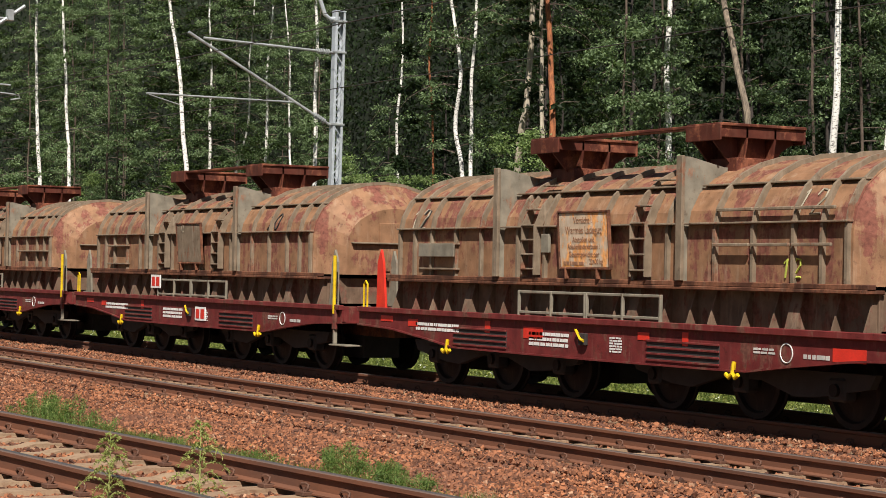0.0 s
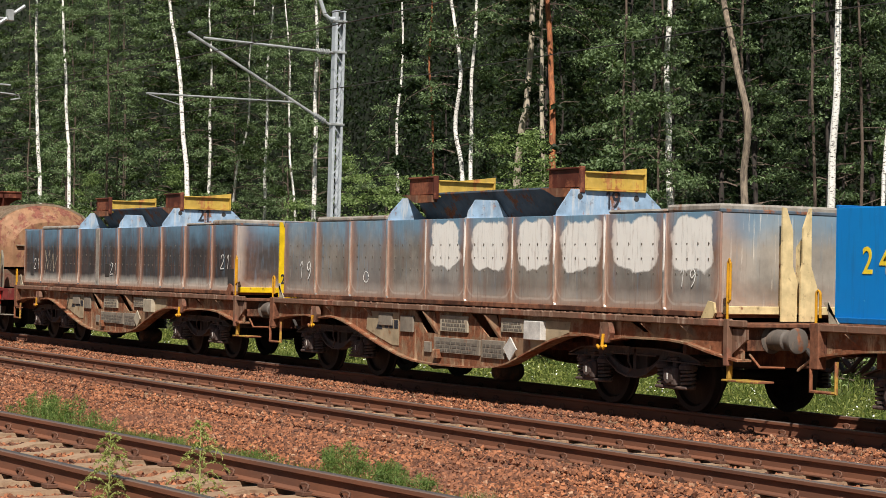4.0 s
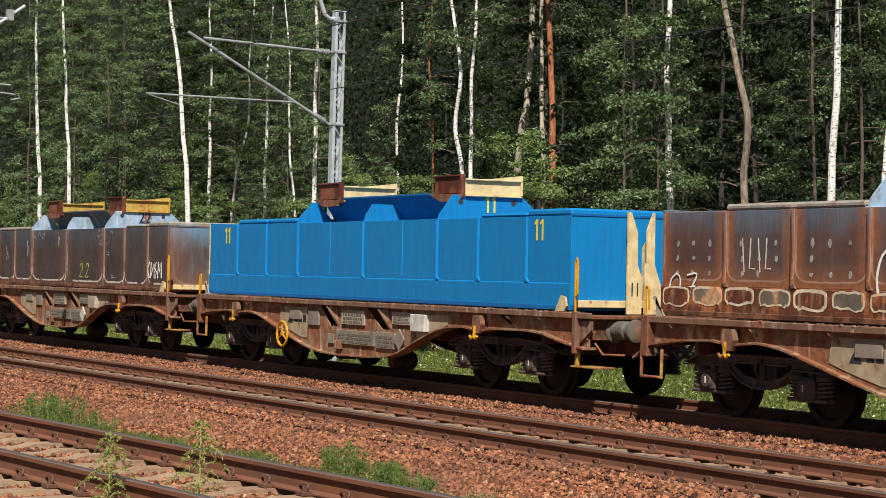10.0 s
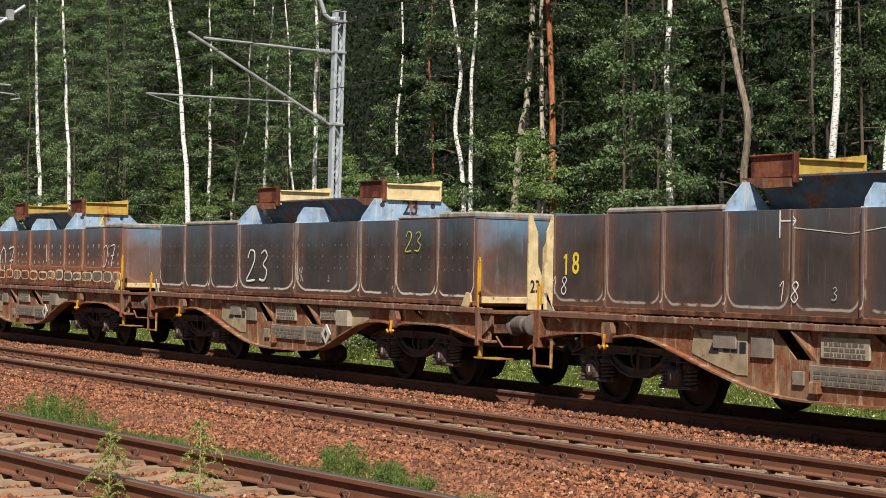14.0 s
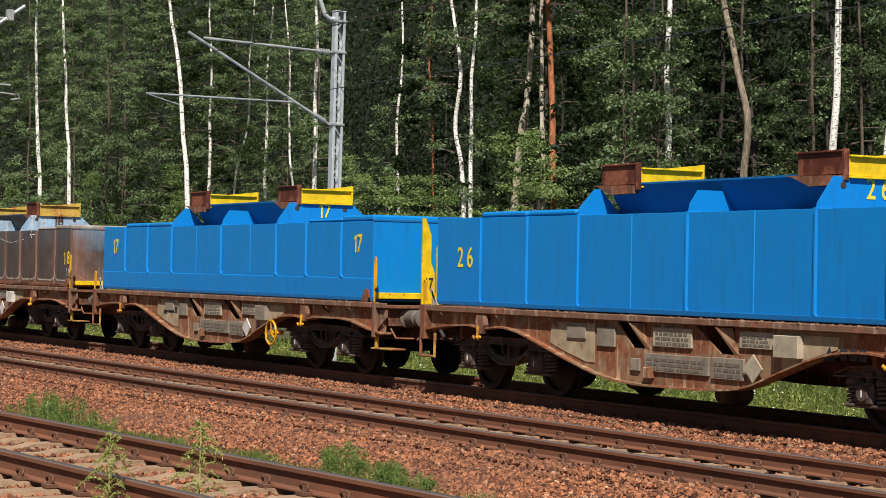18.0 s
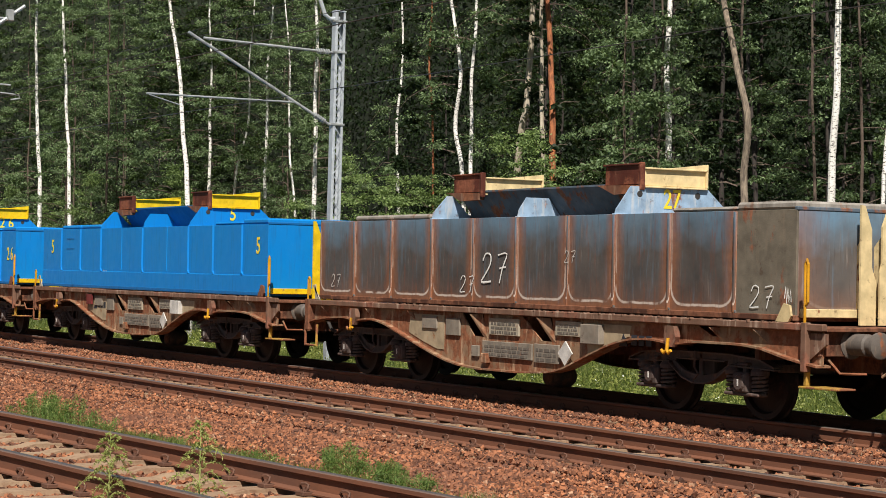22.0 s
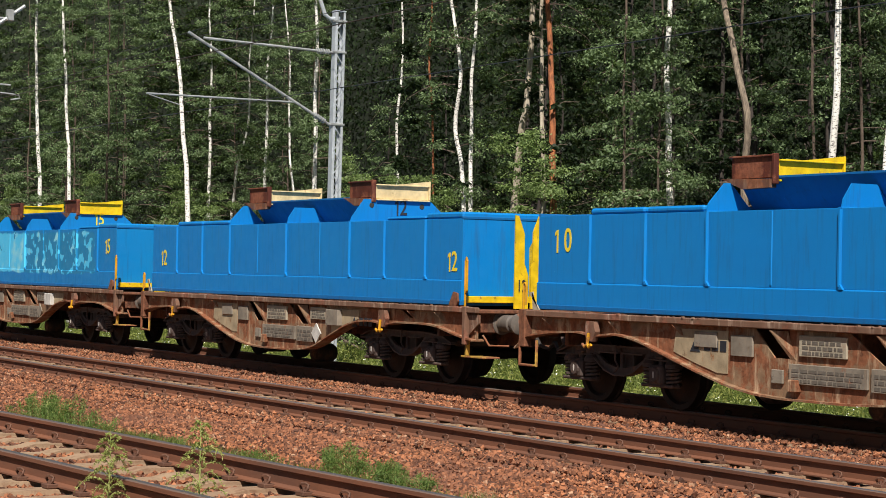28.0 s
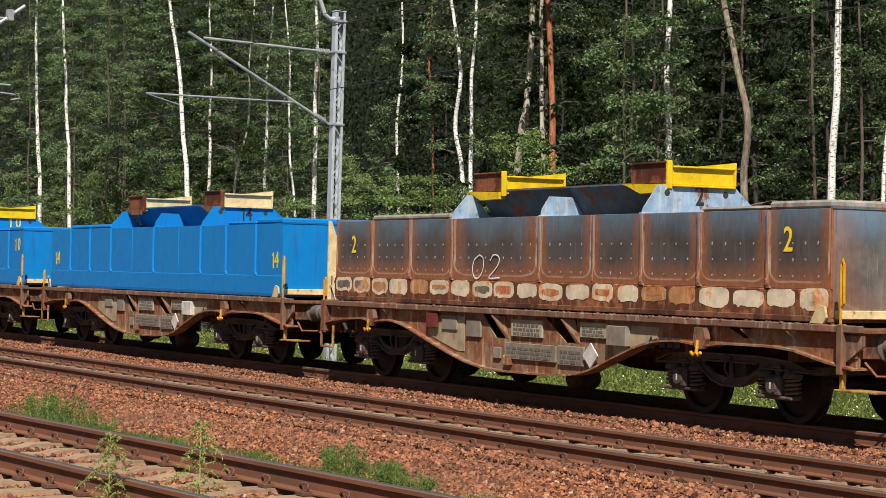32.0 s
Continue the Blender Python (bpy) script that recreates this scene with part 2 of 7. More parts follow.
# ---- mesh building ----
class Mesh:
    """Collects vertices and faces, then becomes one mesh object."""

    def __init__(self):
        self.v, self.f, self.mi, self.mats = [], [], [], []

    def add(self, verts, faces, mat=0):
        o = len(self.v)
        self.v.extend(verts)
        self.f.extend([tuple(i + o for i in f) for f in faces])
        self.mi.extend([mat] * len(faces))
        return self

    def box(self, x0, x1, y0, y1, z0, z1, c=None, mat=0, m=None):
        """A box with chamfered edges."""
        x0, x1, y0, y1, z0, z1 = min(x0, x1), max(x0, x1), min(y0, y1), max(y0, y1), min(z0, z1), max(z0, z1)
        if c is None:
            c = min(0.008, 0.22 * min(x1 - x0, y1 - y0, z1 - z0))
        vs, idx = [], {}
        ax = ((x0, x1), (y0, y1), (z0, z1))
        for s in [(a, b, d) for a in (0, 1) for b in (0, 1) for d in (0, 1)]:
            for k in range(3):
                p = []
                for i in range(3):
                    q = ax[i][s[i]]
                    p.append(q if i == k else q + (c if s[i] == 0 else -c))
                idx[s, k] = len(vs)
                vs.append(tuple(p))
        fs = []
        for k in range(3):
            i, j = [q for q in range(3) if q != k]
            for side in (0, 1):
                ring = []
                for a, b in ((0, 0), (1, 0), (1, 1), (0, 1)):
                    s = [0, 0, 0]
                    s[k], s[i], s[j] = side, a, b
                    ring.append(idx[tuple(s), k])
                flip = (side == 1) == (k != 1)
                fs.append(tuple(ring) if flip else tuple(reversed(ring)))
        for k in range(3):
            i, j = [q for q in range(3) if q != k]
            for a in (0, 1):
                for b in (0, 1):
                    s0, s1 = [0, 0, 0], [0, 0, 0]
                    s0[i], s0[j], s1[i], s1[j], s1[k] = a, b, a, b, 1
                    s0, s1 = tuple(s0), tuple(s1)
                    fs.append((idx[s0, i], idx[s1, i], idx[s1, j], idx[s0, j]))
        for s in [(a, b, d) for a in (0, 1) for b in (0, 1) for d in (0, 1)]:
            fs.append((idx[s, 0], idx[s, 1], idx[s, 2]))
        if m is not None:
            vs = [tuple(m @ Vector(p)) for p in vs]
        return self.add(vs, fs, mat)

    def prism(self, prof, lo, hi, axis="y", mat=0, m=None):
        """A closed outline pushed along an axis. The outline is (x, z) for y, (y, z) for x, (x, y) for z."""
        n = len(prof)

        def at(p, d):
            return {"y": (p[0], d, p[1]), "x": (d, p[0], p[1]), "z": (p[0], p[1], d)}[axis]

        vs = [at(p, lo) for p in prof] + [at(p, hi) for p in prof]
        if m is not None:
            vs = [tuple(m @ Vector(p)) for p in vs]
        fs = [tuple(range(n)), tuple(range(2 * n - 1, n - 1, -1))]
        fs += [(i, i + n, (i + 1) % n + n, (i + 1) % n) for i in range(n)]
        return self.add(vs, fs, mat)

    def tube(self, pts, r, n=8, mat=0, closed=False):
        """A round bar along points; r may be a number or one radius for each point."""
        pts = [Vector(p) for p in pts]
        rs = r if isinstance(r, (list, tuple)) else [r] * len(pts)
        vs, k = [], len(pts)
        up = None
        for i, p in enumerate(pts):
            a = pts[(i - 1) % k] if closed or i > 0 else p
            b = pts[(i + 1) % k] if closed or i < k - 1 else p
            d = (b - a).normalized()
            if up is None:
                up = d.orthogonal().normalized()
            up = (up - d * up.dot(d)).normalized()
            sd = d.cross(up)
            for j in range(n):
                w = 2 * math.pi * j / n
                vs.append(tuple(p + (up * math.cos(w) + sd * math.sin(w)) * rs[i]))
        fs = []
        for i in range(k if closed else k - 1):
            for j in range(n):
                a, b = i * n, ((i + 1) % k) * n
                fs.append((a + j, a + (j + 1) % n, b + (j + 1) % n, b + j))
        if not closed:
            fs += [tuple(reversed(range(n))), tuple(range((k - 1) * n, k * n))]
        return self.add(vs, fs, mat)

    def lathe(self, prof, n=24, centre=(0, 0, 0), axis="y", mat=0):
        """Turns an outline of (radius, offset) round an axis."""
        vs, k = [], len(prof)
        for i in range(n):
            w = 2 * math.pi * i / n
            for r, d in prof:
                a, b = r * math.cos(w), r * math.sin(w)
                q = {"y": (a, d, b), "x": (d, a, b), "z": (a, b, d)}[axis]
                vs.append((q[0] + centre[0], q[1] + centre[1], q[2] + centre[2]))
        fs = []
        for i in range(n):
            for j in range(k - 1):
                a, b = i * k, ((i + 1) % n) * k
                fs.append((a + j, a + j + 1, b + j + 1, b + j))
        return self.add(vs, fs, mat)

    def data(self, name, mats, smooth=False):
        me = bpy.data.meshes.new(name)
        me.from_pydata(self.v, [], self.f)
        for q in mats if isinstance(mats, (list, tuple)) else [mats]:
            me.materials.append(q)
        if any(self.mi):
            me.polygons.foreach_set("material_index", self.mi)
        bm = bmesh.new()
        bm.from_mesh(me)
        bmesh.ops.recalc_face_normals(bm, faces=bm.faces)
        if smooth:
            for q in bm.faces:
                q.smooth = True
            for e in bm.edges:
                if len(e.link_faces) == 2 and e.calc_face_angle(0) > radians(35):
                    e.smooth = False
        bm.to_mesh(me)
        bm.free()
        return me


def part(name, shape, material, parent, label="", m=None, smooth=False):
    """Links a shape (or ready mesh data) as one mesh object under a thing or a part."""
    data = shape.data(name, material, smooth) if isinstance(shape, Mesh) else shape
    ob = new(name, data)
    ob.parent = parent
    if m is not None:
        ob.matrix_basis = m
    if label:
        ob["label"] = label
    return ob


def thing(name, label, category, group="", kind="", m=None):
    ob = new(name)
    ob.empty_display_size = 0.2
    if m is not None:
        ob.matrix_basis = m
    return tagged(ob, label, category, group, kind)


def letters(text, height, material, parent, m, name="lettering", width=1.0, bold=0.0):
    """Flat raised lettering in the built-in font, standing in the xz plane and facing -y; painted numbers digit by digit."""
    if name == "painted_number" and len(text) in (2, 3):
        me = text_mesh(text, height, material, width, bold)
        xs = [v.co.x for v in me.vertices]
        for ch, side in ((text[0], min), (text[-1], max)):
            one = text_mesh(ch, height, material, width, bold) if ch != "1" else figure_one(height, material, width)
            one.transform(Matrix.Translation((side(xs) - side(v.co.x for v in one.vertices), 0, 0)))
            last = part("painted_digit", one, material, parent, m=m)
        return last
    return part(name, text_mesh(text, height, material, width, bold), material, parent, m=m)


def figure_one(h, material, width):
    """A stencilled 1: a broad stem with a slanting flag."""
    prof = [(0.07, -0.5), (0.07, 0.5), (-0.07, 0.5), (-0.25, 0.36), (-0.25, 0.23), (-0.08, 0.32), (-0.08, -0.5)]
    return Mesh().prism([(a * h * width, b * h) for a, b in prof], -0.0015, 0.0015).data("painted_digit", material)


def text_mesh(text, height, material, width, bold):
    cu = bpy.data.curves.new("text", "FONT")
    cu.body, cu.size, cu.align_x, cu.align_y = text, height / 0.69, "CENTER", "CENTER"
    cu.extrude, cu.offset = 0.0015, bold * height
    ob = bpy.data.objects.new("text", cu)
    scene.collection.objects.link(ob)
    dg = bpy.context.evaluated_depsgraph_get()
    me = bpy.data.meshes.new_from_object(ob.evaluated_get(dg))
    bpy.data.objects.remove(ob)
    me.materials.clear()
    me.materials.append(material)
    me.transform(pose(0, 0, 0, 90, 0, 0) @ Matrix.Diagonal((width, 1, 1, 1)))
    return me


def bars(parent, x0, x1, z0, z1, y, rows, material, seed=1, name="marking"):
    """Unreadable small writing as rows of plain bars."""
    r, k = random.Random(seed), Mesh()
    h = (z1 - z0) / (rows * 1.6)
    for i in range(rows):
        z, x = z1 - (i + 0.8) * (z1 - z0) / rows, x0
        while x < x1 - 0.03:
            w = min(r.uniform(0.03, 0.14), x1 - x)
            k.prism([(x, z - h / 2), (x + w, z - h / 2), (x + w, z + h / 2), (x, z + h / 2)], y - 0.002, y + 0.002)
            x += w + r.uniform(0.012, 0.03)
    return part(name, k, material, parent)


# ---- ground, ballast and tracks ----
C_MID, C_SLOPE, C_UP = (-15.5, 5.72), 0.062, 0.22


def c_line(x):
    return C_MID[1] + C_SLOPE * (x - C_MID[0])


def ground_z(x, y):
    """Height of the ground: ballast crowns under the tracks, a low verge and the forest floor."""
    yc = c_line(max(-60.0, min(10.0, x)))
    keys = [(-4000, -0.6), (yc - 4.5, -0.35), (yc - 2.0, C_UP - 0.22), (yc + 1.55, C_UP - 0.215), (yc + 2.9, -0.28),
            (TRACK_B - 1.7, -0.215), (TRACK_A + 1.75, -0.215), (TRACK_A + 3.0, -0.62), (23.0, -0.66), (30.0, -0.3), (80.0, 0.6), (4000, 4)]
    for (a, za), (b, zb) in zip(keys, keys[1:]):
        if y <= b:
            return za + (zb - za) * max(0.0, (y - a) / (b - a))
    return 0.0


def ground_material():
    k = Mat("ground", 0.95)
    p = k.coord("World")
    y = k.n("SeparateXYZ", Vector=k.n("NewGeometry").outputs["Position"]).outputs[1]
    stone = k.voronoi(24, p)
    tone = k.n("SeparateColor", Color=stone).outputs[0]
    bal = k.mix(tone, (0.07, 0.027, 0.016), (0.26, 0.105, 0.058))
    bal = k.mix(k.ramp(k.noise(0.6, 4, p), 0.35, 0.7, 0, 0.6), bal, (0.16, 0.07, 0.045))
    gr = k.mix(k.noise(1.4, 5, p), (0.05, 0.085, 0.018), (0.13, 0.15, 0.045))
    fl = k.mix(k.noise(2.2, 5, p), (0.035, 0.04, 0.015), (0.07, 0.055, 0.03))
    w = k.math("MULTIPLY", k.math("SUBTRACT", k.noise(0.7, 4, p), 0.5), 1.6)
    yw = k.math("ADD", y, w)
    far = k.ramp(yw, TRACK_A + 2.2, TRACK_A + 2.8)
    near = k.ramp(yw, 1.6, 2.2, 1, 0)
    c = k.mix(k.math("MAXIMUM", far, near), bal, gr)
    c = k.mix(k.ramp(yw, 25.0, 28.0), c, fl)
    k.color(c)
    return k.bump(k.voronoi(24, p, "Distance"), 0.03, 0.9).m


def ground():
    xs = [-4000, -900, -300, -160] + list(np.arange(-110, 12.1, 0.8)) + [30, 90, 300, 1000, 4000]
    ys = [-4000, -800, -200, -50, -12] + list(np.arange(-4, 34.1, 0.4)) + [40, 50, 65, 90, 200, 800, 4000]
    vs = []
    for y in ys:
        for x in xs:
            z = ground_z(x, y)
            if -120 < x < 20 and -5 < y < 70:
                amp = 0.02 if y < TRACK_A + 2 else 0.10
                z += amp * (noise.noise((x * 0.9, y * 0.9, 0.3)) + 0.5 * noise.noise((x * 2.9, y * 2.9, 5.0)))
            vs.append((x, y, z))
    n = len(xs)
    fs = [(j * n + i, j * n + i + 1, (j + 1) * n + i + 1, (j + 1) * n + i) for j in range(len(ys) - 1) for i in range(n - 1)]
    me = bpy.data.meshes.new("ground")
    me.from_pydata(vs, [], fs)
    me.materials.append(ground_material())
    me.polygons.foreach_set("use_smooth", [True] * len(fs))
    return tagged(new("ground", me), "red-brown ballast bed, grassy verge and forest floor", "ground", kind="structure")


def big_mesh(name, verts, faces, material, smooth=False):
    """A mesh object out of arrays: verts (n, 3), faces (m, 3 or 4)."""
    me = bpy.data.meshes.new(name)
    me.vertices.add(len(verts))
    me.vertices.foreach_set("co", np.asarray(verts, np.float32).ravel())
    k = faces.shape[1]
    me.loops.add(faces.size)
    me.loops.foreach_set("vertex_index", np.asarray(faces, np.int32).ravel())
    me.polygons.add(len(faces))
    me.polygons.foreach_set("loop_start", np.arange(0, faces.size, k, dtype=np.int32))
    me.polygons.foreach_set("use_smooth", [smooth] * len(faces))
    me.materials.append(material)
    me.update(calc_edges=True)
    me.validate()
    return me


SLEEPER_STEP = 0.6


def stones():
    """Loose crushed stones over the ballast, thickest where the camera is near."""
    zones = [(-26, -11, 6.9, 10.9, 420), (-38, -26, 6.9, 10.9, 220), (-52, -38, 6.0, 10.9, 110), (-46, -16, 13.0, 15.2, 220), (-62, -46, 13.0, 15.2, 80), (-46, -14, 10.9, 13.0, 110),
             (-24, -11, 4.3, 6.9, 280), (-50, -16, 15.2, 17.2, 40)]
    pts = []
    for x0, x1, y0, y1, d in zones:
        n = int((x1 - x0) * (y1 - y0) * d * 1.3)
        pts.append(np.stack([rng.uniform(x0, x1, n), rng.uniform(y0, y1, n)], 1))
    p = np.concatenate(pts)
    yc = C_MID[1] + C_SLOPE * (p[:, 0] - C_MID[0])
    ok, up = np.ones(len(p), bool), np.zeros(len(p), bool)
    for mid in (TRACK_A, TRACK_B):
        d = np.abs(p[:, 1] - mid)
        ph = np.abs((p[:, 0] / SLEEPER_STEP) % 1 - 0.5) * SLEEPER_STEP
        ok &= ~((np.abs(d - 0.7525) < 0.10) | ((d < 0.65) & (ph < 0.155)))
        up |= (d > 0.85) & (d < 1.45)
    d = np.abs(p[:, 1] - yc)
    ph = np.abs((p[:, 0] / SLEEPER_STEP) % 1 - 0.5) * SLEEPER_STEP
    ok &= ~((np.abs(d - 0.7525) < 0.10) | ((d < 1.30) & (ph < 0.16)))
    p, d, up = p[ok], d[ok], up[ok]
    z = np.array([ground_z(x, y) for x, y in p])
    z += np.where(d < 1.3, -0.014, 0.0) + np.where(up, 0.035, 0.0)
    n = len(p)
    cube = np.array([(a, b, c) for a in (-1, 1) for b in (-1, 1) for c in (-1, 1)], float)
    size = rng.uniform(0.008, 0.0195, (n, 1, 1)) * rng.uniform(0.5, 1.5, (n, 1, 3))
    v = cube[None] * (1 + rng.uniform(-0.45, 0.3, (n, 8, 3))) * size
    q = rng.normal(size=(n, 4))
    q /= np.linalg.norm(q, axis=1)[:, None]
    w, x, y, zz = q.T
    r = np.stack([1 - 2 * (y * y + zz * zz), 2 * (x * y - zz * w), 2 * (x * zz + y * w), 2 * (x * y + zz * w), 1 - 2 * (x * x + zz * zz), 2 * (y * zz - x * w),
                  2 * (x * zz - y * w), 2 * (y * zz + x * w), 1 - 2 * (x * x + y * y)], 1).reshape(n, 3, 3)
    v = np.einsum("nij,nkj->nki", r, v) + np.stack([p[:, 0], p[:, 1], z + rng.uniform(0.0, 0.022, n)], 1)[:, None]
    quads = np.array([(0, 1, 3, 2), (4, 6, 7, 5), (0, 4, 5, 1), (2, 3, 7, 6), (0, 2, 6, 4), (1, 5, 7, 3)])
    f = (quads[None] + 8 * np.arange(n)[:, None, None]).reshape(-1, 4)
    k = Mat("crushed_stone", 0.9)
    rnd = k.n("NewGeometry").outputs["Random Per Island"]
    c = k.mix(k.math("POWER", rnd, 1.15), (0.045, 0.016, 0.008), (0.42, 0.160, 0.070))
    c = k.mix(k.ramp(k.math("FRACT", k.math("MULTIPLY", rnd, 17.3)), 0.965, 0.975), c, (0.44, 0.25, 0.15))
    c = k.mix(k.ramp(k.noise(0.5, 3, k.coord("World")), 0.4, 0.65, 0, 0.5), c, (0.15, 0.065, 0.04))
    k.color(c).bump(k.noise(90, 3, k.coord("World")), 0.004)
    ob = new("ballast_stones", big_mesh("ballast_stones", v.reshape(-1, 3), f, k.m))
    return tagged(ob, "loose crushed red-brown ballast stones between the tracks", "ballast", kind="stuff")


def rail_steel():
    k = Mat("rail_steel", 0.7)
    g = k.n("NewGeometry")
    nz = k.n("SeparateXYZ", Vector=g.outputs["Normal"]).outputs[2]
    v = k.coord("World", (0.6, 8, 8))
    rust = k.mix(k.noise(3, 5, v), (0.11, 0.040, 0.020), (0.22, 0.080, 0.036))
    rust = k.mix(k.ramp(k.noise(0.7, 3, v), 0.45, 0.7, 0, 0.5), rust, (0.07, 0.035, 0.024))
    zz = k.n("SeparateXYZ", Vector=k.n("TexCoord").outputs["Object"]).outputs[2]
    top = k.math("MULTIPLY", k.ramp(nz, 0.6, 0.9), k.ramp(zz, -0.02, -0.01))
    k.color(k.mix(top, rust, (0.22, 0.19, 0.17)))
    k.put(k.b.inputs["Metallic"], k.ramp(top, 0, 1, 0, 0.75))
    return k.rough(k.ramp(top, 0, 1, 0.85, 0.42)).bump(k.noise(40, 3, k.coord("World")), 0.002).m


def concrete():
    k = Mat("sleeper_concrete", 0.9)
    v = k.coord("World")
    rnd = k.n("ObjectInfo").outputs["Random"]
    c = k.mix(k.noise(3, 5, v), (0.21, 0.135, 0.08), (0.38, 0.265, 0.165))
    c = k.mix(k.ramp(rnd, 0, 1, 0, 0.45), c, (0.27, 0.15, 0.09))
    c = k.mix(k.ramp(k.noise(9, 5, v, 0.7), 0.50, 0.66, 0, 0.7), c, (0.17, 0.078, 0.042))
    return k.color(c).bump(k.noise(60, 4, v), 0.006).m


M_RAIL, M_CONCRETE = rail_steel(), concrete()
M_CLIP = plain("clip_steel", (0.11, 0.048, 0.028), 0.75, 0.1)


def track(name, mid, up, slope, x0, x1, near, label):
    """Two rails on concrete sleepers with spring clips; near: the stretch of which each sleeper is a part."""
    t = thing(name, label, "railway track", kind="structure", m=pose(0, mid, up, 0, 0, math.degrees(math.atan(slope))))
    prof = [(-0.075, -0.172), (0.075, -0.172), (0.075, -0.16), (0.012, -0.145), (0.009, -0.05), (0.036, -0.038), (0.037, -0.008), (0.028, 0.0), (-0.028, 0.0), (-0.037, -0.008),
            (-0.036, -0.038), (-0.009, -0.05), (-0.012, -0.145), (-0.075, -0.16)]
    for o in (-0.7525, 0.7525):
        part("rail", Mesh().prism([(a + o, b) for a, b in prof], x0, x1, "x"), M_RAIL, t)
    sl = Mesh()
    outline = [(-1.3, -0.40), (1.3, -0.40), (1.3, -0.20), (1.25, -0.178), (0.42, -0.178), (0.30, -0.205), (-0.30, -0.205), (-0.42, -0.178), (-1.25, -0.178), (-1.3, -0.20)]
    n = len(outline)
    vs = [(-0.15 if z < -0.3 else -0.11, y, z) for y, z in outline] + [(0.15 if z < -0.3 else 0.11, y, z) for y, z in outline]
    sl.add(vs, [tuple(range(n)), tuple(range(2 * n - 1, n - 1, -1))] + [(i, i + n, (i + 1) % n + n, (i + 1) % n) for i in range(n)])
    data = sl.data("sleeper", M_CONCRETE)
    rest, clips = Mesh(), Mesh()
    i = math.ceil(x0 / SLEEPER_STEP)
    while (i + 0.5) * SLEEPER_STEP < x1:
        x = (i + 0.5) * SLEEPER_STEP
        if near[0] < x < near[1]:
            part("sleeper", data, M_CONCRETE, t, m=pose(x + random.uniform(-0.015, 0.015), 0, random.uniform(-0.006, 0.004), 0, 0, random.uniform(-0.5, 0.5)))
            for o in (-0.7525, 0.7525):
                for s in (-1, 1):
                    y = o + s * 0.105
                    clips.box(x - 0.06, x + 0.06, y - 0.045, y + 0.045, -0.18, -0.145, 0.006)
                    ring = [(x + 0.058 * math.cos(w), y + 0.012 * math.sin(2 * w), -0.122 + 0.034 * math.sin(w)) for w in [2 * math.pi * j / 9 for j in range(9)]]
                    clips.tube(ring, 0.011, 5, closed=True)
                    clips.tube([(x, y, -0.15), (x, y, -0.118)], 0.016, 6)
        else:
            rest.add([(a + x, b, c) for a, b, c in sl.v], sl.f)
        i += 1
    tagged(part("rail_clips", clips, M_CLIP, t), kind="stuff")
    tagged(part("far_sleepers", rest, M_CONCRETE, t), kind="stuff")
    return t


ground()
track("track_1", TRACK_A, 0.0, 0.0, -260, 120, (-58, -15), "train's own track with rusty rails on concrete sleepers")
track("track_2", TRACK_B, 0.0, 0.0, -260, 120, (-58, -12), "middle track with rusty rails and concrete sleepers")
track("track_3", C_MID[1] - C_SLOPE * C_MID[0], C_UP, C_SLOPE, -90, 40, (-34, -9), "near track with brown rails on tan concrete sleepers")
stones()


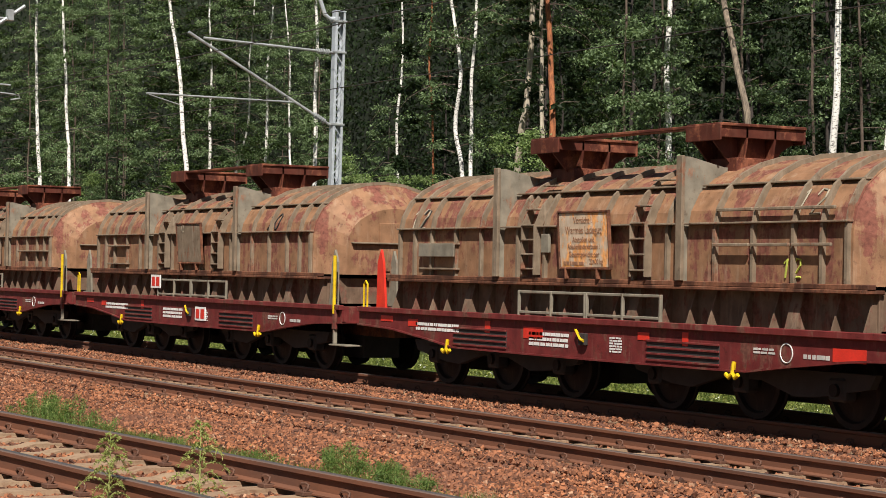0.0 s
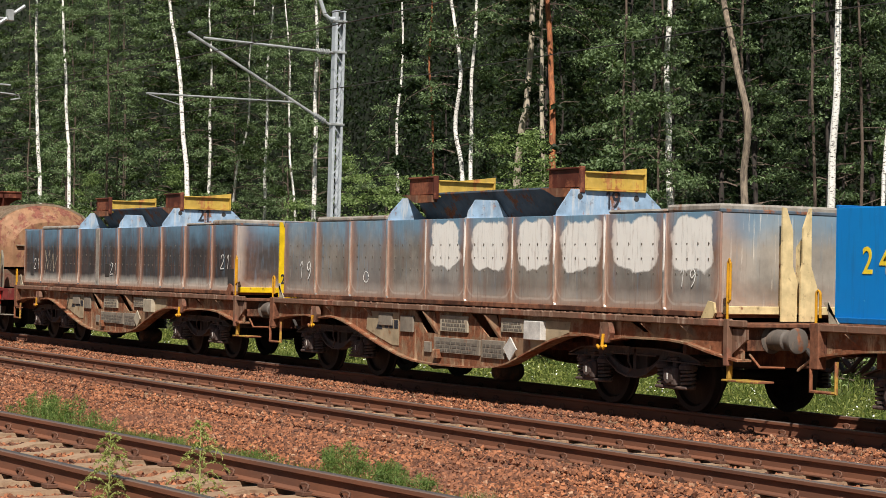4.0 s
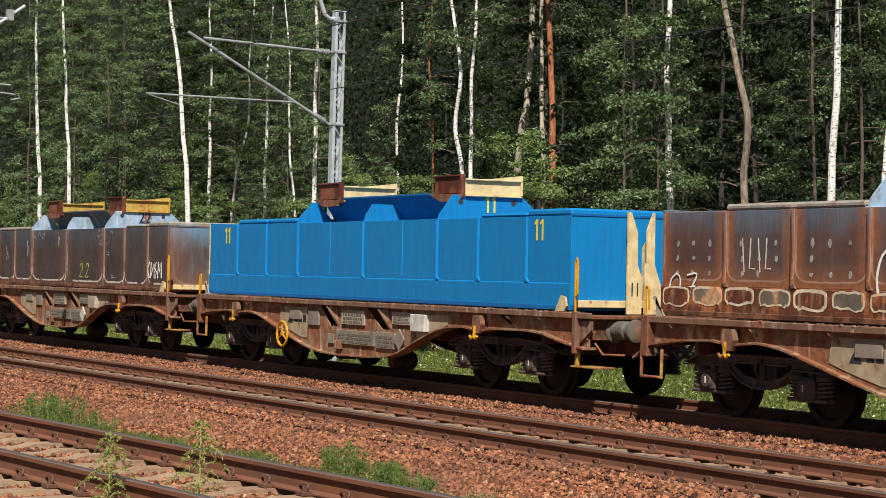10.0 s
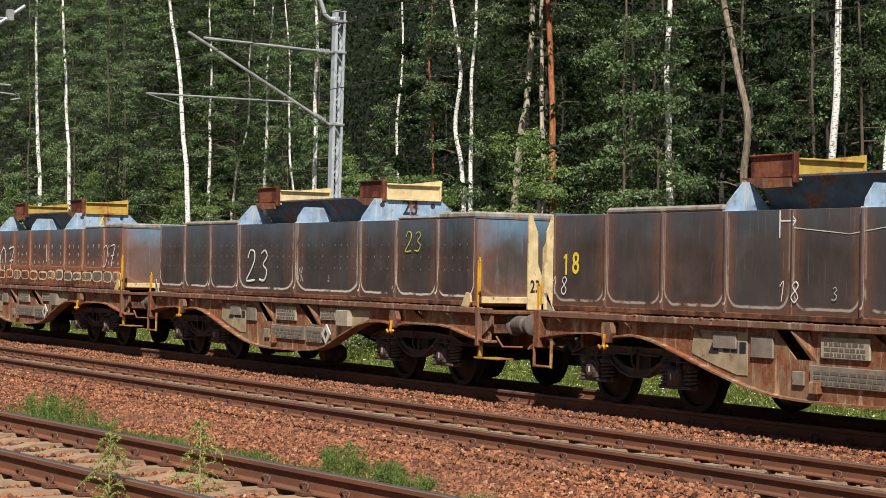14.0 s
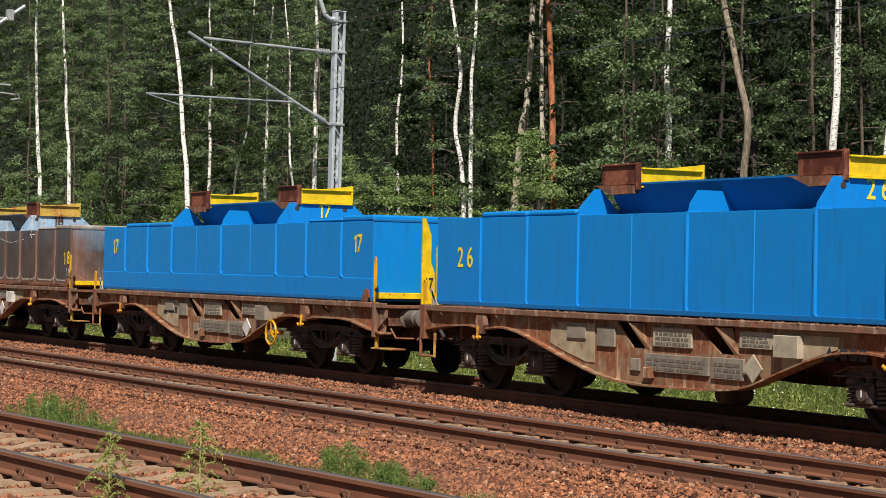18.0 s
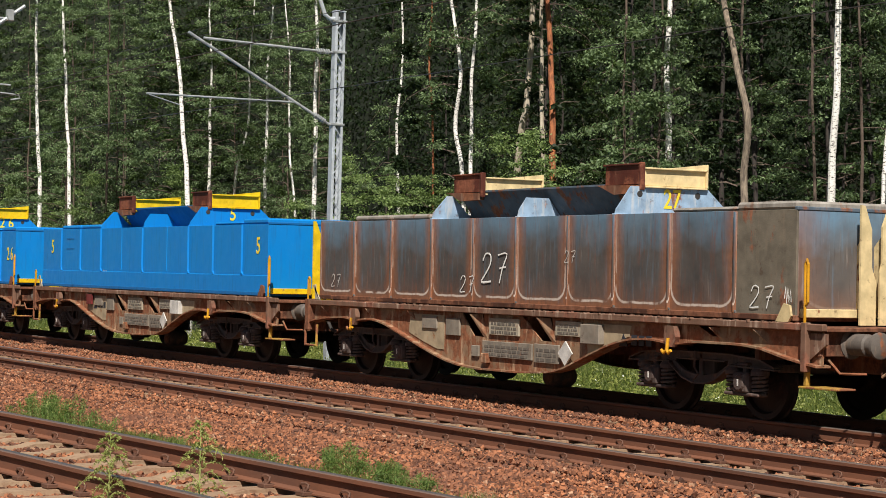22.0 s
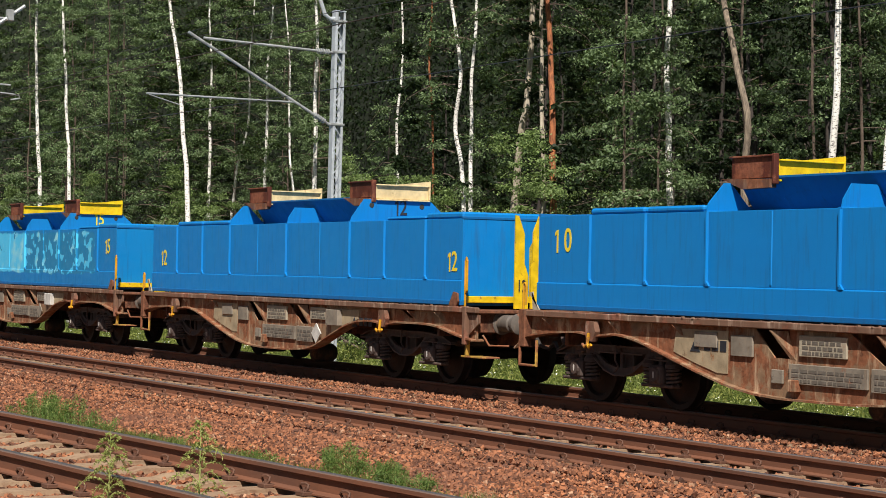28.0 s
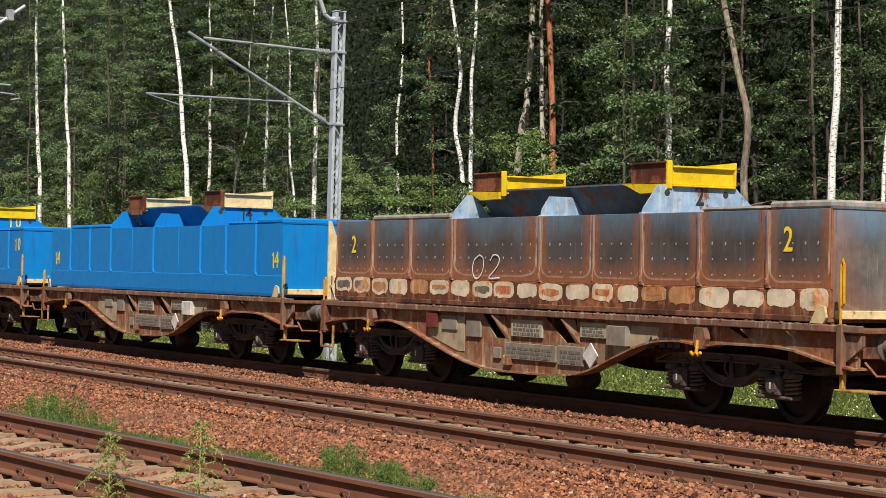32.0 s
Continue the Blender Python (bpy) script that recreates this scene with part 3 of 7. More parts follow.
# ---- overhead line ----
def lattice_mast():
    """Slim galvanised mast of two channels laced with flat bars, with a hinged cantilever over the train's track."""
    t = thing("catenary_mast", "grey galvanised lattice mast carrying a catenary cantilever", "mast", m=pose(-39.05, 19.3, 0, -0.9, -0.7, 0))
    h0, h1, w = -0.7, 7.28, 0.115
    for s in (-1, 1):
        k = Mesh()
        k.box(-0.09, 0.09, s * w - 0.006, s * w + 0.006, h0, h1, 0.002)
        for e in (-1, 1):
            k.box(e * 0.09 - 0.006, e * 0.09 + 0.006, s * w - s * 0.002 - s * 0.05, s * w, h0, h1, 0.002)
        part("channel", k, M_MAST, t)
    for e in (-1, 1):
        z, s = h0 + 0.3, 1
        while z < h1 - 0.35:
            part("lacing_bar", Mesh().tube([(e * 0.096, -s * w * 0.85, z), (e * 0.096, s * w * 0.85, z + 0.26)], 0.014, 4), M_MAST, t)
            z, s = z + 0.26, -s
    part("cap_plate", Mesh().box(-0.11, 0.11, -0.13, 0.13, h1, h1 + 0.03), M_MAST, t)
    for z in (4.82, 6.38, 7.05):
        part("clamp_band", Mesh().box(-0.115, 0.115, -0.15, 0.15, z, z + 0.05), M_TUBE, t)
    part("top_tube", Mesh().tube([(0, -0.15, 6.40), (0, -3.13, 6.45)], 0.028, 8), M_TUBE, t)
    part("diagonal_tube", Mesh().tube([(0, -0.15, 4.83), (0, -3.47, 6.54)], 0.034, 8), M_TUBE, t)
    part("steady_tube", Mesh().tube([(0, -1.0, 5.26), (0, -4.35, 5.20)], 0.02, 8), M_TUBE, t)
    part("registration_arm", Mesh().tube([(0, -4.30, 5.18), (0, -3.6, 5.01)], 0.013, 6), M_TUBE, t)
    for p, d in (((0, -0.38, 6.405), (0, 1, 0)), ((0, -0.42, 4.97), (0, 0.89, -0.455))):
        k = Mesh()
        for j in range(5):
            c = Vector(p) + Vector(d) * (0.06 * j - 0.1)
            k.tube([c - Vector(d) * 0.014, c + Vector(d) * 0.014], 0.06, 10)
        part("insulator", k, M_TUBE, t, "ribbed grey insulator")
    k = Mesh().tube([(0, 0.0, 7.15), (0, -0.22, 7.12), (0, -0.34, 7.2), (0, -0.48, 7.55), (0, -0.75, 8.6)], 0.045, 8)
    part("feeder_arm", k, M_MAST, t)
    return t


def near_mast():
    """The mast of the middle track, beside the view; its cantilever reaches over the rails."""
    t = thing("catenary_mast", "grey steel mast with a cantilever over the middle track", "mast", m=pose(-39.05, 8.8, 0))
    part("post", Mesh().box(-0.1, 0.1, -0.1, 0.1, -0.6, 6.9, 0.02), M_MAST, t)
    part("diagonal_tube", Mesh().tube([(0, 0.05, 4.2), (0, 3.10, 6.46), (0, 3.61, 6.84)], 0.036, 8), M_TUBE, t)
    part("top_tube", Mesh().tube([(0, 0.05, 6.5), (0, 3.2, 6.56)], 0.028, 8), M_TUBE, t)
    part("tube_clamp", Mesh().box(-0.06, 0.06, 3.24, 3.38, 6.52, 6.74), M_TUBE, t)
    part("steady_tube", Mesh().tube([(0, 1.5, 5.28), (0, 3.35, 5.25)], 0.018, 8), M_TUBE, t)
    part("registration_arm", Mesh().tube([(0, 2.9, 5.10), (0, 3.3, 5.08), (0, 3.52, 5.06), (0, 3.55, 5.0), (0, 3.36, 4.96)], 0.016, 6), M_TUBE, t)
    return t


def wires():
    for y, z, sag, r, what in ((11.95, 4.98, 0.0, 0.008, "contact_wire"), (11.95, 6.8, 0.45, 0.007, "messenger_wire"), (16.25, 5.0, 0.0, 0.008, "contact_wire"), (16.25, 6.55, 0.45, 0.007, "messenger_wire"), (18.65, 8.9, 0.5, 0.008, "feeder_wire"), (18.6, 7.55, 0.4, 0.006, "return_wire")):
        pts = []
        for i in range(61):
            x = -39.05 - 65 * 2 + i * 65 * 4 / 60
            u = ((x + 39.05) / 65) % 1.0
            pts.append((x, y, z - sag * 4 * u * (1 - u)))
        ob = new(what, Mesh().tube(pts, r, 5).data(what, M_WIRE))
        tagged(ob, "thin dark overhead line wire along the tracks", "wire", group="overhead wires")


lattice_mast()
near_mast()
wires()


# ---- forest ----
def leaf_material(name, dark, light, trans=0.35):
    k = Mat(name, 0.5)
    rnd = k.n("NewGeometry").outputs["Random Per Island"]
    ob = k.n("ObjectInfo").outputs["Random"]
    c = k.mix(rnd, dark, light)
    c = k.mix(k.ramp(ob, 0, 1, 0, 0.3), c, tuple(q * 0.6 for q in dark))
    k.color(c)
    tr = k.n("BsdfTranslucent", Color=k.mix(0.5, c, (0.16, 0.22, 0.03)))
    mx = k.n("MixShader", Fac=trans)
    k.t.links.new(k.b.outputs[0], mx.inputs[1])
    k.t.links.new(tr.outputs[0], mx.inputs[2])
    k.t.links.new(mx.outputs[0], k.t.nodes["Material Output"].inputs["Surface"])
    k.b.inputs["Specular IOR Level"].default_value = 0.15 if trans < 0.3 else 0.3
    return k.m


def birch_bark():
    k = Mat("birch_bark", 0.75)
    v = k.coord(scale=(1, 1, 1))
    b = k.coord(scale=(7.0, 7.0, 24.0))
    z = k.n("SeparateXYZ", Vector=k.n("TexCoord").outputs["Object"]).outputs[2]
    dash = k.ramp(k.noise(1.6, 5, b, 0.65), 0.545, 0.60)
    big = k.ramp(k.noise(2.1, 5, k.coord(scale=(2, 2, 1.2)), 0.6), 0.60, 0.68)
    low = k.ramp(k.math("ADD", z, k.math("MULTIPLY", k.noise(3, 3, v), 2.0)), 0.8, 2.6, 0.8, 0)
    c = k.mix(k.noise(4, 4, v), (0.66, 0.61, 0.55), (0.84, 0.81, 0.77))
    c = k.mix(k.math("MAXIMUM", k.math("MAXIMUM", dash, big), low), c, (0.045, 0.038, 0.032))
    return k.color(c).bump(k.noise(2, 4, b), 0.008).m


def bark(name, a, b):
    k = Mat(name, 0.9)
    v = k.coord(scale=(5, 5, 1.2))
    k.color(k.mix(k.ramp(k.noise(3, 6, v, 0.7), 0.35, 0.68), a, b))
    return k.bump(k.noise(5, 5, v), 0.03).m


M_BIRCH = birch_bark()
M_PINE = bark("pine_bark", (0.13, 0.045, 0.022), (0.48, 0.165, 0.062))
M_OAK = bark("grey_bark", (0.085, 0.065, 0.05), (0.32, 0.25, 0.18))
M_PALE = bark("pale_bark", (0.26, 0.21, 0.15), (0.52, 0.45, 0.35))
M_TWIG = bark("twig_bark", (0.05, 0.035, 0.025), (0.14, 0.10, 0.075))
M_LEAF = leaf_material("birch_leaves", (0.036, 0.068, 0.022), (0.265, 0.36, 0.175))
M_LEAF2 = leaf_material("shrub_leaves", (0.05, 0.092, 0.022), (0.335, 0.445, 0.16))
# needles near black: the shade inside the wood is put into their colour
M_NEEDLE = leaf_material("shade_dark_needles", (0.006, 0.013, 0.005), (0.022, 0.038, 0.013), 0.10)
# leaves of the deep wood: a copy with the shade mixed into the colour
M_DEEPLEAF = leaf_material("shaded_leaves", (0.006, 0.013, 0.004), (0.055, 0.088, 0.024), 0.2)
# shaded copy of the pine bark, dark in its own colour
M_SHADEPINE = bark("shade_dark_pine_bark", (0.018, 0.015, 0.013), (0.048, 0.036, 0.029))
M_GRASS = leaf_material("grass_blades", (0.07, 0.11, 0.018), (0.22, 0.25, 0.07), 0.4)


def blades(centres, dirs, length, width, droop=0.25, seed=3):
    """Small folded leaves as quads: verts and faces."""
    r = np.random.default_rng(seed)
    n = len(centres)
    d = dirs / (np.linalg.norm(dirs, axis=1)[:, None] + 1e-9)
    s = np.cross(d, r.normal(size=(n, 3)))
    s /= np.linalg.norm(s, axis=1)[:, None] + 1e-9
    ln = (length * r.uniform(0.6, 1.3, n))[:, None]
    wd = (width * r.uniform(0.6, 1.2, n))[:, None]
    a = centres
    m = centres + d * ln * 0.5
    v = np.stack([a, m + s * wd * 0.5, centres + d * ln - np.array([0, 0, 1]) * ln * droop, m - s * wd * 0.5], 1)
    return v.reshape(-1, 3), np.arange(4 * n).reshape(n, 4)


def crown(seed, z0, z1, rad, n_limb, per_limb, leaf, mat, name, hang=0.6, taper=True, top=1.0):
    """Limbs that rise and then hang, with leaves in loose tufts along their twigs: the limb mesh and the leaf mesh."""
    r = np.random.default_rng(seed)
    limbs, pts, dirs = Mesh(), [], []
    for i in range(n_limb):
        u = (i + r.uniform(0, 1)) / n_limb
        z = z0 + (z1 - z0) * u
        ang = r.uniform(0, 2 * math.pi)
        reach = rad * r.uniform(0.55, 1.15) * ((1.05 - 0.75 * u) if taper else 1.0)
        h = np.array([math.cos(ang), math.sin(ang), 0.0])
        rise = r.uniform(0.1, 0.5) * reach * top
        line = []
        for j in range(6):
            q = j / 5
            line.append(np.array([0, 0, z]) + h * reach * q + np.array([0, 0, rise * q - hang * reach * q ** 2.4]) + r.normal(size=3) * 0.05 * q)
        limbs.tube([tuple(p) for p in line], [0.022 * (1 - 0.85 * j / 5) * (1.3 - u) for j in range(6)], 3)
        tufts = 3
        for k in range(tufts):
            q = r.uniform(0.3, 1.05) * 5
            j = min(4, int(q))
            c = line[j] + (line[j + 1] - line[j]) * (q - j) + r.normal(size=3) * np.array([0.2, 0.2, 0.08]) * reach * 0.4
            m = int(per_limb / tufts * r.uniform(0.3, 1.7))
            spread = r.uniform(0.14, 0.34)
            ball = r.normal(size=(m, 3))
            ball *= (r.uniform(0.2, 1.6, (m, 1)) / (np.linalg.norm(ball, axis=1)[:, None] + 1e-9))
            tilt = ball[:, :1] * h[0] + ball[:, 1:2] * h[1]
            pts.append(c + ball * np.array([spread, spread, spread * 0.38]) - np.array([0, 0, 1]) * (0.25 * hang * spread * np.maximum(0, tilt)))
            dirs.append(r.normal(size=(m, 3)) * np.array([1, 1, 0.45]) + np.array([0, 0, -0.35 * hang]))
    v, f = blades(np.concatenate(pts), np.concatenate(dirs), leaf, leaf * 0.62, 0.2, seed)
    return limbs.data(name + "_limbs", M_TWIG), big_mesh(name + "_leaves", v, f, mat)


BIRCH_CROWNS = [crown(20 + i, 1.6, 16.0, 2.3, 40, 270, 0.088, M_LEAF, "birch") for i in range(4)]
HIGH_CROWNS = [crown(30 + i, 8.5, 18.0, 2.6, 26, 200, 0.08, M_LEAF, "high_birch") for i in range(2)]
YOUNG_CROWN = crown(28, 2.6, 8.2, 2.0, 30, 300, 0.085, M_LEAF, "young_birch", 0.8)
SHRUBS = [crown(40 + i, 0.15, 3.5 + 0.7 * i, 1.4, 24, 220, 0.075, M_LEAF2, "shrub", 0.35, top=1.6) for i in range(4)]
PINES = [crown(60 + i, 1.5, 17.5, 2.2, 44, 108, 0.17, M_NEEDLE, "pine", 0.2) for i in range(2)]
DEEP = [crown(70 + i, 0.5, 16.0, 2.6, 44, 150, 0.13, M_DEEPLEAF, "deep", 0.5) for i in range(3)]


def tree(name, line, dia, material, label, limbs, group, seed, height=17.5, turn=0.0):
    """A tree: line is its trunk as (x, y, z) up to the lower crown; it tapers on to its top."""
    r = random.Random(seed)
    base = Vector(line[0])
    t = thing(name, label, "tree", group, m=Matrix.Translation(base))
    pts = [Vector(p) - base for p in line]
    d = (pts[-1] - pts[-2]).normalized()
    d = Vector((d.x * 0.4, d.y * 0.4, 1)).normalized()
    while pts[-1].z < height - 2.5:
        pts.append(pts[-1] + d * 2.4 + Vector((r.uniform(-0.12, 0.12), r.uniform(-0.12, 0.12), 0)))
    soft = []
    for j in range(len(pts) - 1):  # round the bends
        a, b, c, e = pts[max(0, j - 1)], pts[j], pts[j + 1], pts[min(len(pts) - 1, j + 2)]
        for u in ((0, 0.25, 0.5, 0.75) if len(line) > 2 else (0,)):
            soft.append(0.5 * (2 * b + (c - a) * u + (2 * a - 5 * b + 4 * c - e) * u * u + (3 * b - a - 3 * c + e) * u ** 3))
    pts = soft + [pts[-1]]
    ph = r.uniform(0, 6.28)
    pts = [p + Vector((0.05 * math.sin(p.z * 1.1 + ph) + 0.025 * math.sin(p.z * 2.9 + 2 * ph), 0.03 * math.sin(p.z * 1.7 + ph), 0)) for p in pts]
    rad = [dia / 2 * (1.18 - 0.18 * min(1, p.z / 1.0)) * max(0.12, 1 - 0.9 * (max(0, p.z - 1) / height) ** 1.2) for p in pts]
    part("trunk", Mesh().tube([tuple(p) for p in pts], rad, 10), material, t, smooth=True)
    m = pose(0, 0, 0, 0, 0, turn or r.uniform(0, 360))
    mid = pts[len(pts) // 2]
    m.translation = Vector((mid.x, mid.y, 0))
    tagged(part("branchwork", limbs[0], None, t, m=m), kind="stuff")
    part("crown", limbs[1], None, t, m=m)
    return t


def line_at(y, pts):
    """A trunk line in a plane across the view, brought down to the ground along its lowest lean."""
    (xa, za), (xb, zb) = pts[0], pts[1]
    g = ground_z(xa, y) - 0.1
    k = (xb - xa) / (zb - za) * 0.4
    return [(xa - k * (za - g), y, g)] + [(x, y, z) for x, z in pts]


EDGE_TREES = [
    ("b", 24.5, 0.19, [(-74.78, 4.27), (-75.06, 6.44), (-75.52, 8.2)]), ("b", 24.7, 0.17, [(-71.95, 4.21), (-72.43, 7.8), (-72.94, 9.74)]),
    ("b", 24.5, 0.185, [(-59.97, 3.93), (-60.83, 7.58), (-61.71, 10.41)]), ("b", 33.7, 0.17, [(-80.14, 4.71), (-80.1, 8.81), (-80.35, 12.46)]),
    ("b", 34, 0.12, [(-78.33, 3.96), (-77.83, 5.85), (-76.88, 7.68)]), ("b", 34, 0.16, [(-75.01, 3.91), (-75.0, 6.21), (-74.99, 8.27)]),
    ("b", 34, 0.11, [(-72.11, 3.87), (-72.37, 4.99), (-72.75, 6.34)]), ("b", 29.4, 0.18, [(-60.89, 3.55), (-60.89, 7.33), (-61.01, 9.99)]),
    ("b", 34, 0.125, [(-63.6, 5.15), (-63.72, 5.96), (-63.65, 7.37)]), ("b", 33.8, 0.18, [(-58.59, 4.6), (-59.12, 6.51), (-58.96, 8.41), (-59.59, 10.95)]),
    ("b", 34, 0.16, [(-58.42, 4.6), (-58.45, 6.3), (-58.4, 8.95), (-58.35, 10.84)]), ("w", 30, 0.24, [(-48.84, 5.42), (-48.57, 6.3), (-48.37, 7.9), (-48.13, 9.5)]),
    ("w", 34, 0.17, [(-53.97, 5.72), (-54.06, 6.26), (-54.12, 8.05), (-54.06, 10.19)]), ("p", 34, 0.25, [(-53.37, 5.52), (-53.59, 8.01), (-53.73, 10.34)]),
    ("b", 27.4, 0.175, [(-37.95, 3.33), (-38.09, 5.75), (-38.16, 8.11)]), ("o", 34, 0.23, [(-43.61, 3.58), (-43.68, 4.65), (-43.6, 6.18), (-44.22, 7.76), (-44.82, 9.37)]),
    ("b", 26.2, 0.175, [(-30.94, 3.21), (-30.87, 4.44), (-30.83, 5.55), (-30.79, 7.21)]), ("b", 34, 0.115, [(-38.16, 3.9), (-38.08, 4.59)]),
    ("p", 34, 0.1, [(-61.04, 5.26), (-61.14, 6.83), (-61.37, 9.39)]),
]
KINDS = {"b": ("birch_tree", M_BIRCH, "slender birch with white bark marked by dark bands"), "p": ("pine_tree", M_PINE, "pine with orange-brown flaking bark"),
         "o": ("oak_tree", M_OAK, "crooked tree with grey-brown furrowed bark"), "w": ("aspen_tree", M_PALE, "pale-barked leaning tree at the forest edge")}
for i, (kind, y, dia, pts) in enumerate(EDGE_TREES):
    if y > 29.5 and pts[0][0] > -62:  # stand these in the sun at the very edge, on the same bearing
        q = 28.0 / y
        y, dia, pts = 28.0, dia * q, [(x * q, 1.71 + (z - 1.71) * q) for x, z in pts]
    name, mat, label = KINDS[kind]
    tree(name, line_at(y, pts), dia, mat, label, PINES[i % 2] if kind == "p" else (BIRCH_CROWNS[i % 4] if pts[0][0] / y < -1.72 else HIGH_CROWNS[i % 2]), "trees of the forest edge", i)


def along(deg, y):
    """A place on the bearing deg (from across the tracks towards the train's head) at depth y."""
    return -y * math.tan(radians(deg))


def forest():
    r = random.Random(11)
    spots = [(r.uniform(60.5, 75), r.uniform(24, 31), None) for _ in range(34)] + [(r.uniform(46, 60), r.uniform(25, 31), 0) for _ in range(6)]
    spots += [(58.7, 25.3, 3), (57.8, 25.0, 3), (58.2, 26.5, 3), (57.4, 28, 2), (61.0, 27, 2), (55.6, 28.5, 1), (54.0, 29, 0)]
    for i, (deg, y, which) in enumerate(spots):  # undergrowth along the edge
        x = along(deg, y)
        t = thing("shrub", "leafy green young birch shrub at the forest edge", "shrub", "undergrowth", m=pose(x, y, ground_z(x, y) - 0.05, 0, 0, r.uniform(0, 360)))
        s = SHRUBS[i % 4 if which is None else which]
        tagged(part("stem", s[0], None, t), kind="stuff"), part("crown", s[1], None, t)
    for i in range(24):  # birches behind the first row, where the edge is leafy
        deg, y = (r.uniform(60.8, 76), r.uniform(27, 44)) if i > 1 else ((55.4, 26.4), (54.6, 27.2))[i]
        x, g = along(deg, y), -0.5
        lean = r.uniform(-0.5, 0.5)
        tree("alder_tree", [(x, y, g), (x + lean * 0.4, y, g + 4), (x + lean, y, g + 9)], r.uniform(0.07, 0.11), M_TWIG, "leafy young tree with dark bark", BIRCH_CROWNS[i % 4] if i > 1 else YOUNG_CROWN, "trees behind the edge", 100 + i)
    for i, (deg, y) in enumerate(((52.2, 30.5), (50.3, 31.5), (49.0, 32.5))):  # thin leafy trees in the darker part
        x, g = along(deg, y), -0.5
        tree("alder_tree", [(x, y, g), (x + 0.2, y, g + 4), (x - 0.1, y, g + 9)], 0.09, M_TWIG, "leafy young tree with dark bark", BIRCH_CROWNS[(i + 1) % 4], "trees behind the edge", 160 + i)
    for i in range(36):  # pines behind, bark and needles darkened in colour for the shade
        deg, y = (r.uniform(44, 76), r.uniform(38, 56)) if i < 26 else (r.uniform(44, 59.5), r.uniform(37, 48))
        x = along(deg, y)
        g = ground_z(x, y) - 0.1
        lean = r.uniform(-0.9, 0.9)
        tree("pine_tree", [(x, y, g), (x + lean * 0.4, y, g + 4), (x + lean, y, g + 9)], r.uniform(0.10, 0.22), M_SHADEPINE, "pine in the shade of the wood, coloured dark for it", PINES[i % 2], "trees behind the edge", 200 + i)
    for i in range(64):  # the wood behind, its leaves in the shade-dark colour
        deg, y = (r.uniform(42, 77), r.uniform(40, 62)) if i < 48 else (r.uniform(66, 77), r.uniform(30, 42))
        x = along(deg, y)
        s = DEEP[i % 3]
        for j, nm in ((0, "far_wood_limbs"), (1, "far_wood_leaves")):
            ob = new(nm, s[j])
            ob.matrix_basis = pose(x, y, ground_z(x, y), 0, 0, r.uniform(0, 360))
            tagged(ob, "dense wood behind the forest edge, leaves coloured dark for shade", "wood", kind="stuff")


forest()


def far_wood():
    """The wood goes on behind: a deep belt of needles and a plain backdrop of trees, both coloured dark for forest
    shade.
    """
    r = np.random.default_rng(5)
    n = 150000
    deg = np.radians(r.uniform(38, 80, n))
    dist = r.uniform(92, 110, n) + 60 * np.maximum(0, np.degrees(deg) - 60) / 20
    z = r.uniform(-1, 27, n) * r.uniform(0.6, 1.0, n)
    c = np.stack([-dist * np.sin(deg), dist * np.cos(deg), z], 1)
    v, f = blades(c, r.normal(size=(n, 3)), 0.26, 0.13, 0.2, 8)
    tagged(new("far_wood", big_mesh("far_wood", v, f, M_NEEDLE)), "dense wood far behind the forest edge, needles coloured dark for shade", "wood", kind="stuff")
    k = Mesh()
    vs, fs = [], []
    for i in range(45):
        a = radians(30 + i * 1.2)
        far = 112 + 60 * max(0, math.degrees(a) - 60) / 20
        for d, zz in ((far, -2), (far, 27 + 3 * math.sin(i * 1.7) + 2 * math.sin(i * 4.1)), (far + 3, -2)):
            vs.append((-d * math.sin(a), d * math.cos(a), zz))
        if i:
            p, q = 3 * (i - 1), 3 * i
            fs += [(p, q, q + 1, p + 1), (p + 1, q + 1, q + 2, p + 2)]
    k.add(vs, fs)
    # near black: this added wall carries the depth of forest shade as colour
    m = Mat("shade_dark_wood", 1.0)
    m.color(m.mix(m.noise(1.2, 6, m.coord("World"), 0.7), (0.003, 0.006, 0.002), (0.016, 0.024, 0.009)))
    tagged(new("backdrop", k.data("backdrop", m.m)), "plain backdrop of distant wood, its shade put into near-black colour", "backdrop", kind="structure")


far_wood()


# ---- grass and weeds ----
def grass_strip(name, boxes, length, width, label, seed, flowers=0):
    r = np.random.default_rng(seed)
    pts, dirs = [], []
    for x0, x1, y0, y1, n in boxes:
        c = np.stack([r.uniform(x0, x1, n // 8), r.uniform(y0, y1, n // 8)], 1)
        p = np.repeat(c, 8, 0) + r.normal(size=(len(c) * 8, 2)) * 0.07
        z = np.array([ground_z(a, b) for a, b in p]) - 0.02
        pts.append(np.stack([p[:, 0], p[:, 1], z], 1))
        dirs.append(np.stack([r.normal(size=len(p)) * 0.35, r.normal(size=len(p)) * 0.35, np.ones(len(p))], 1))
    v, f = blades(np.concatenate(pts), np.concatenate(dirs), length, width, 0.15, seed)
    return tagged(new(name, big_mesh(name, v, f, M_GRASS)), label, "grass", kind="stuff")


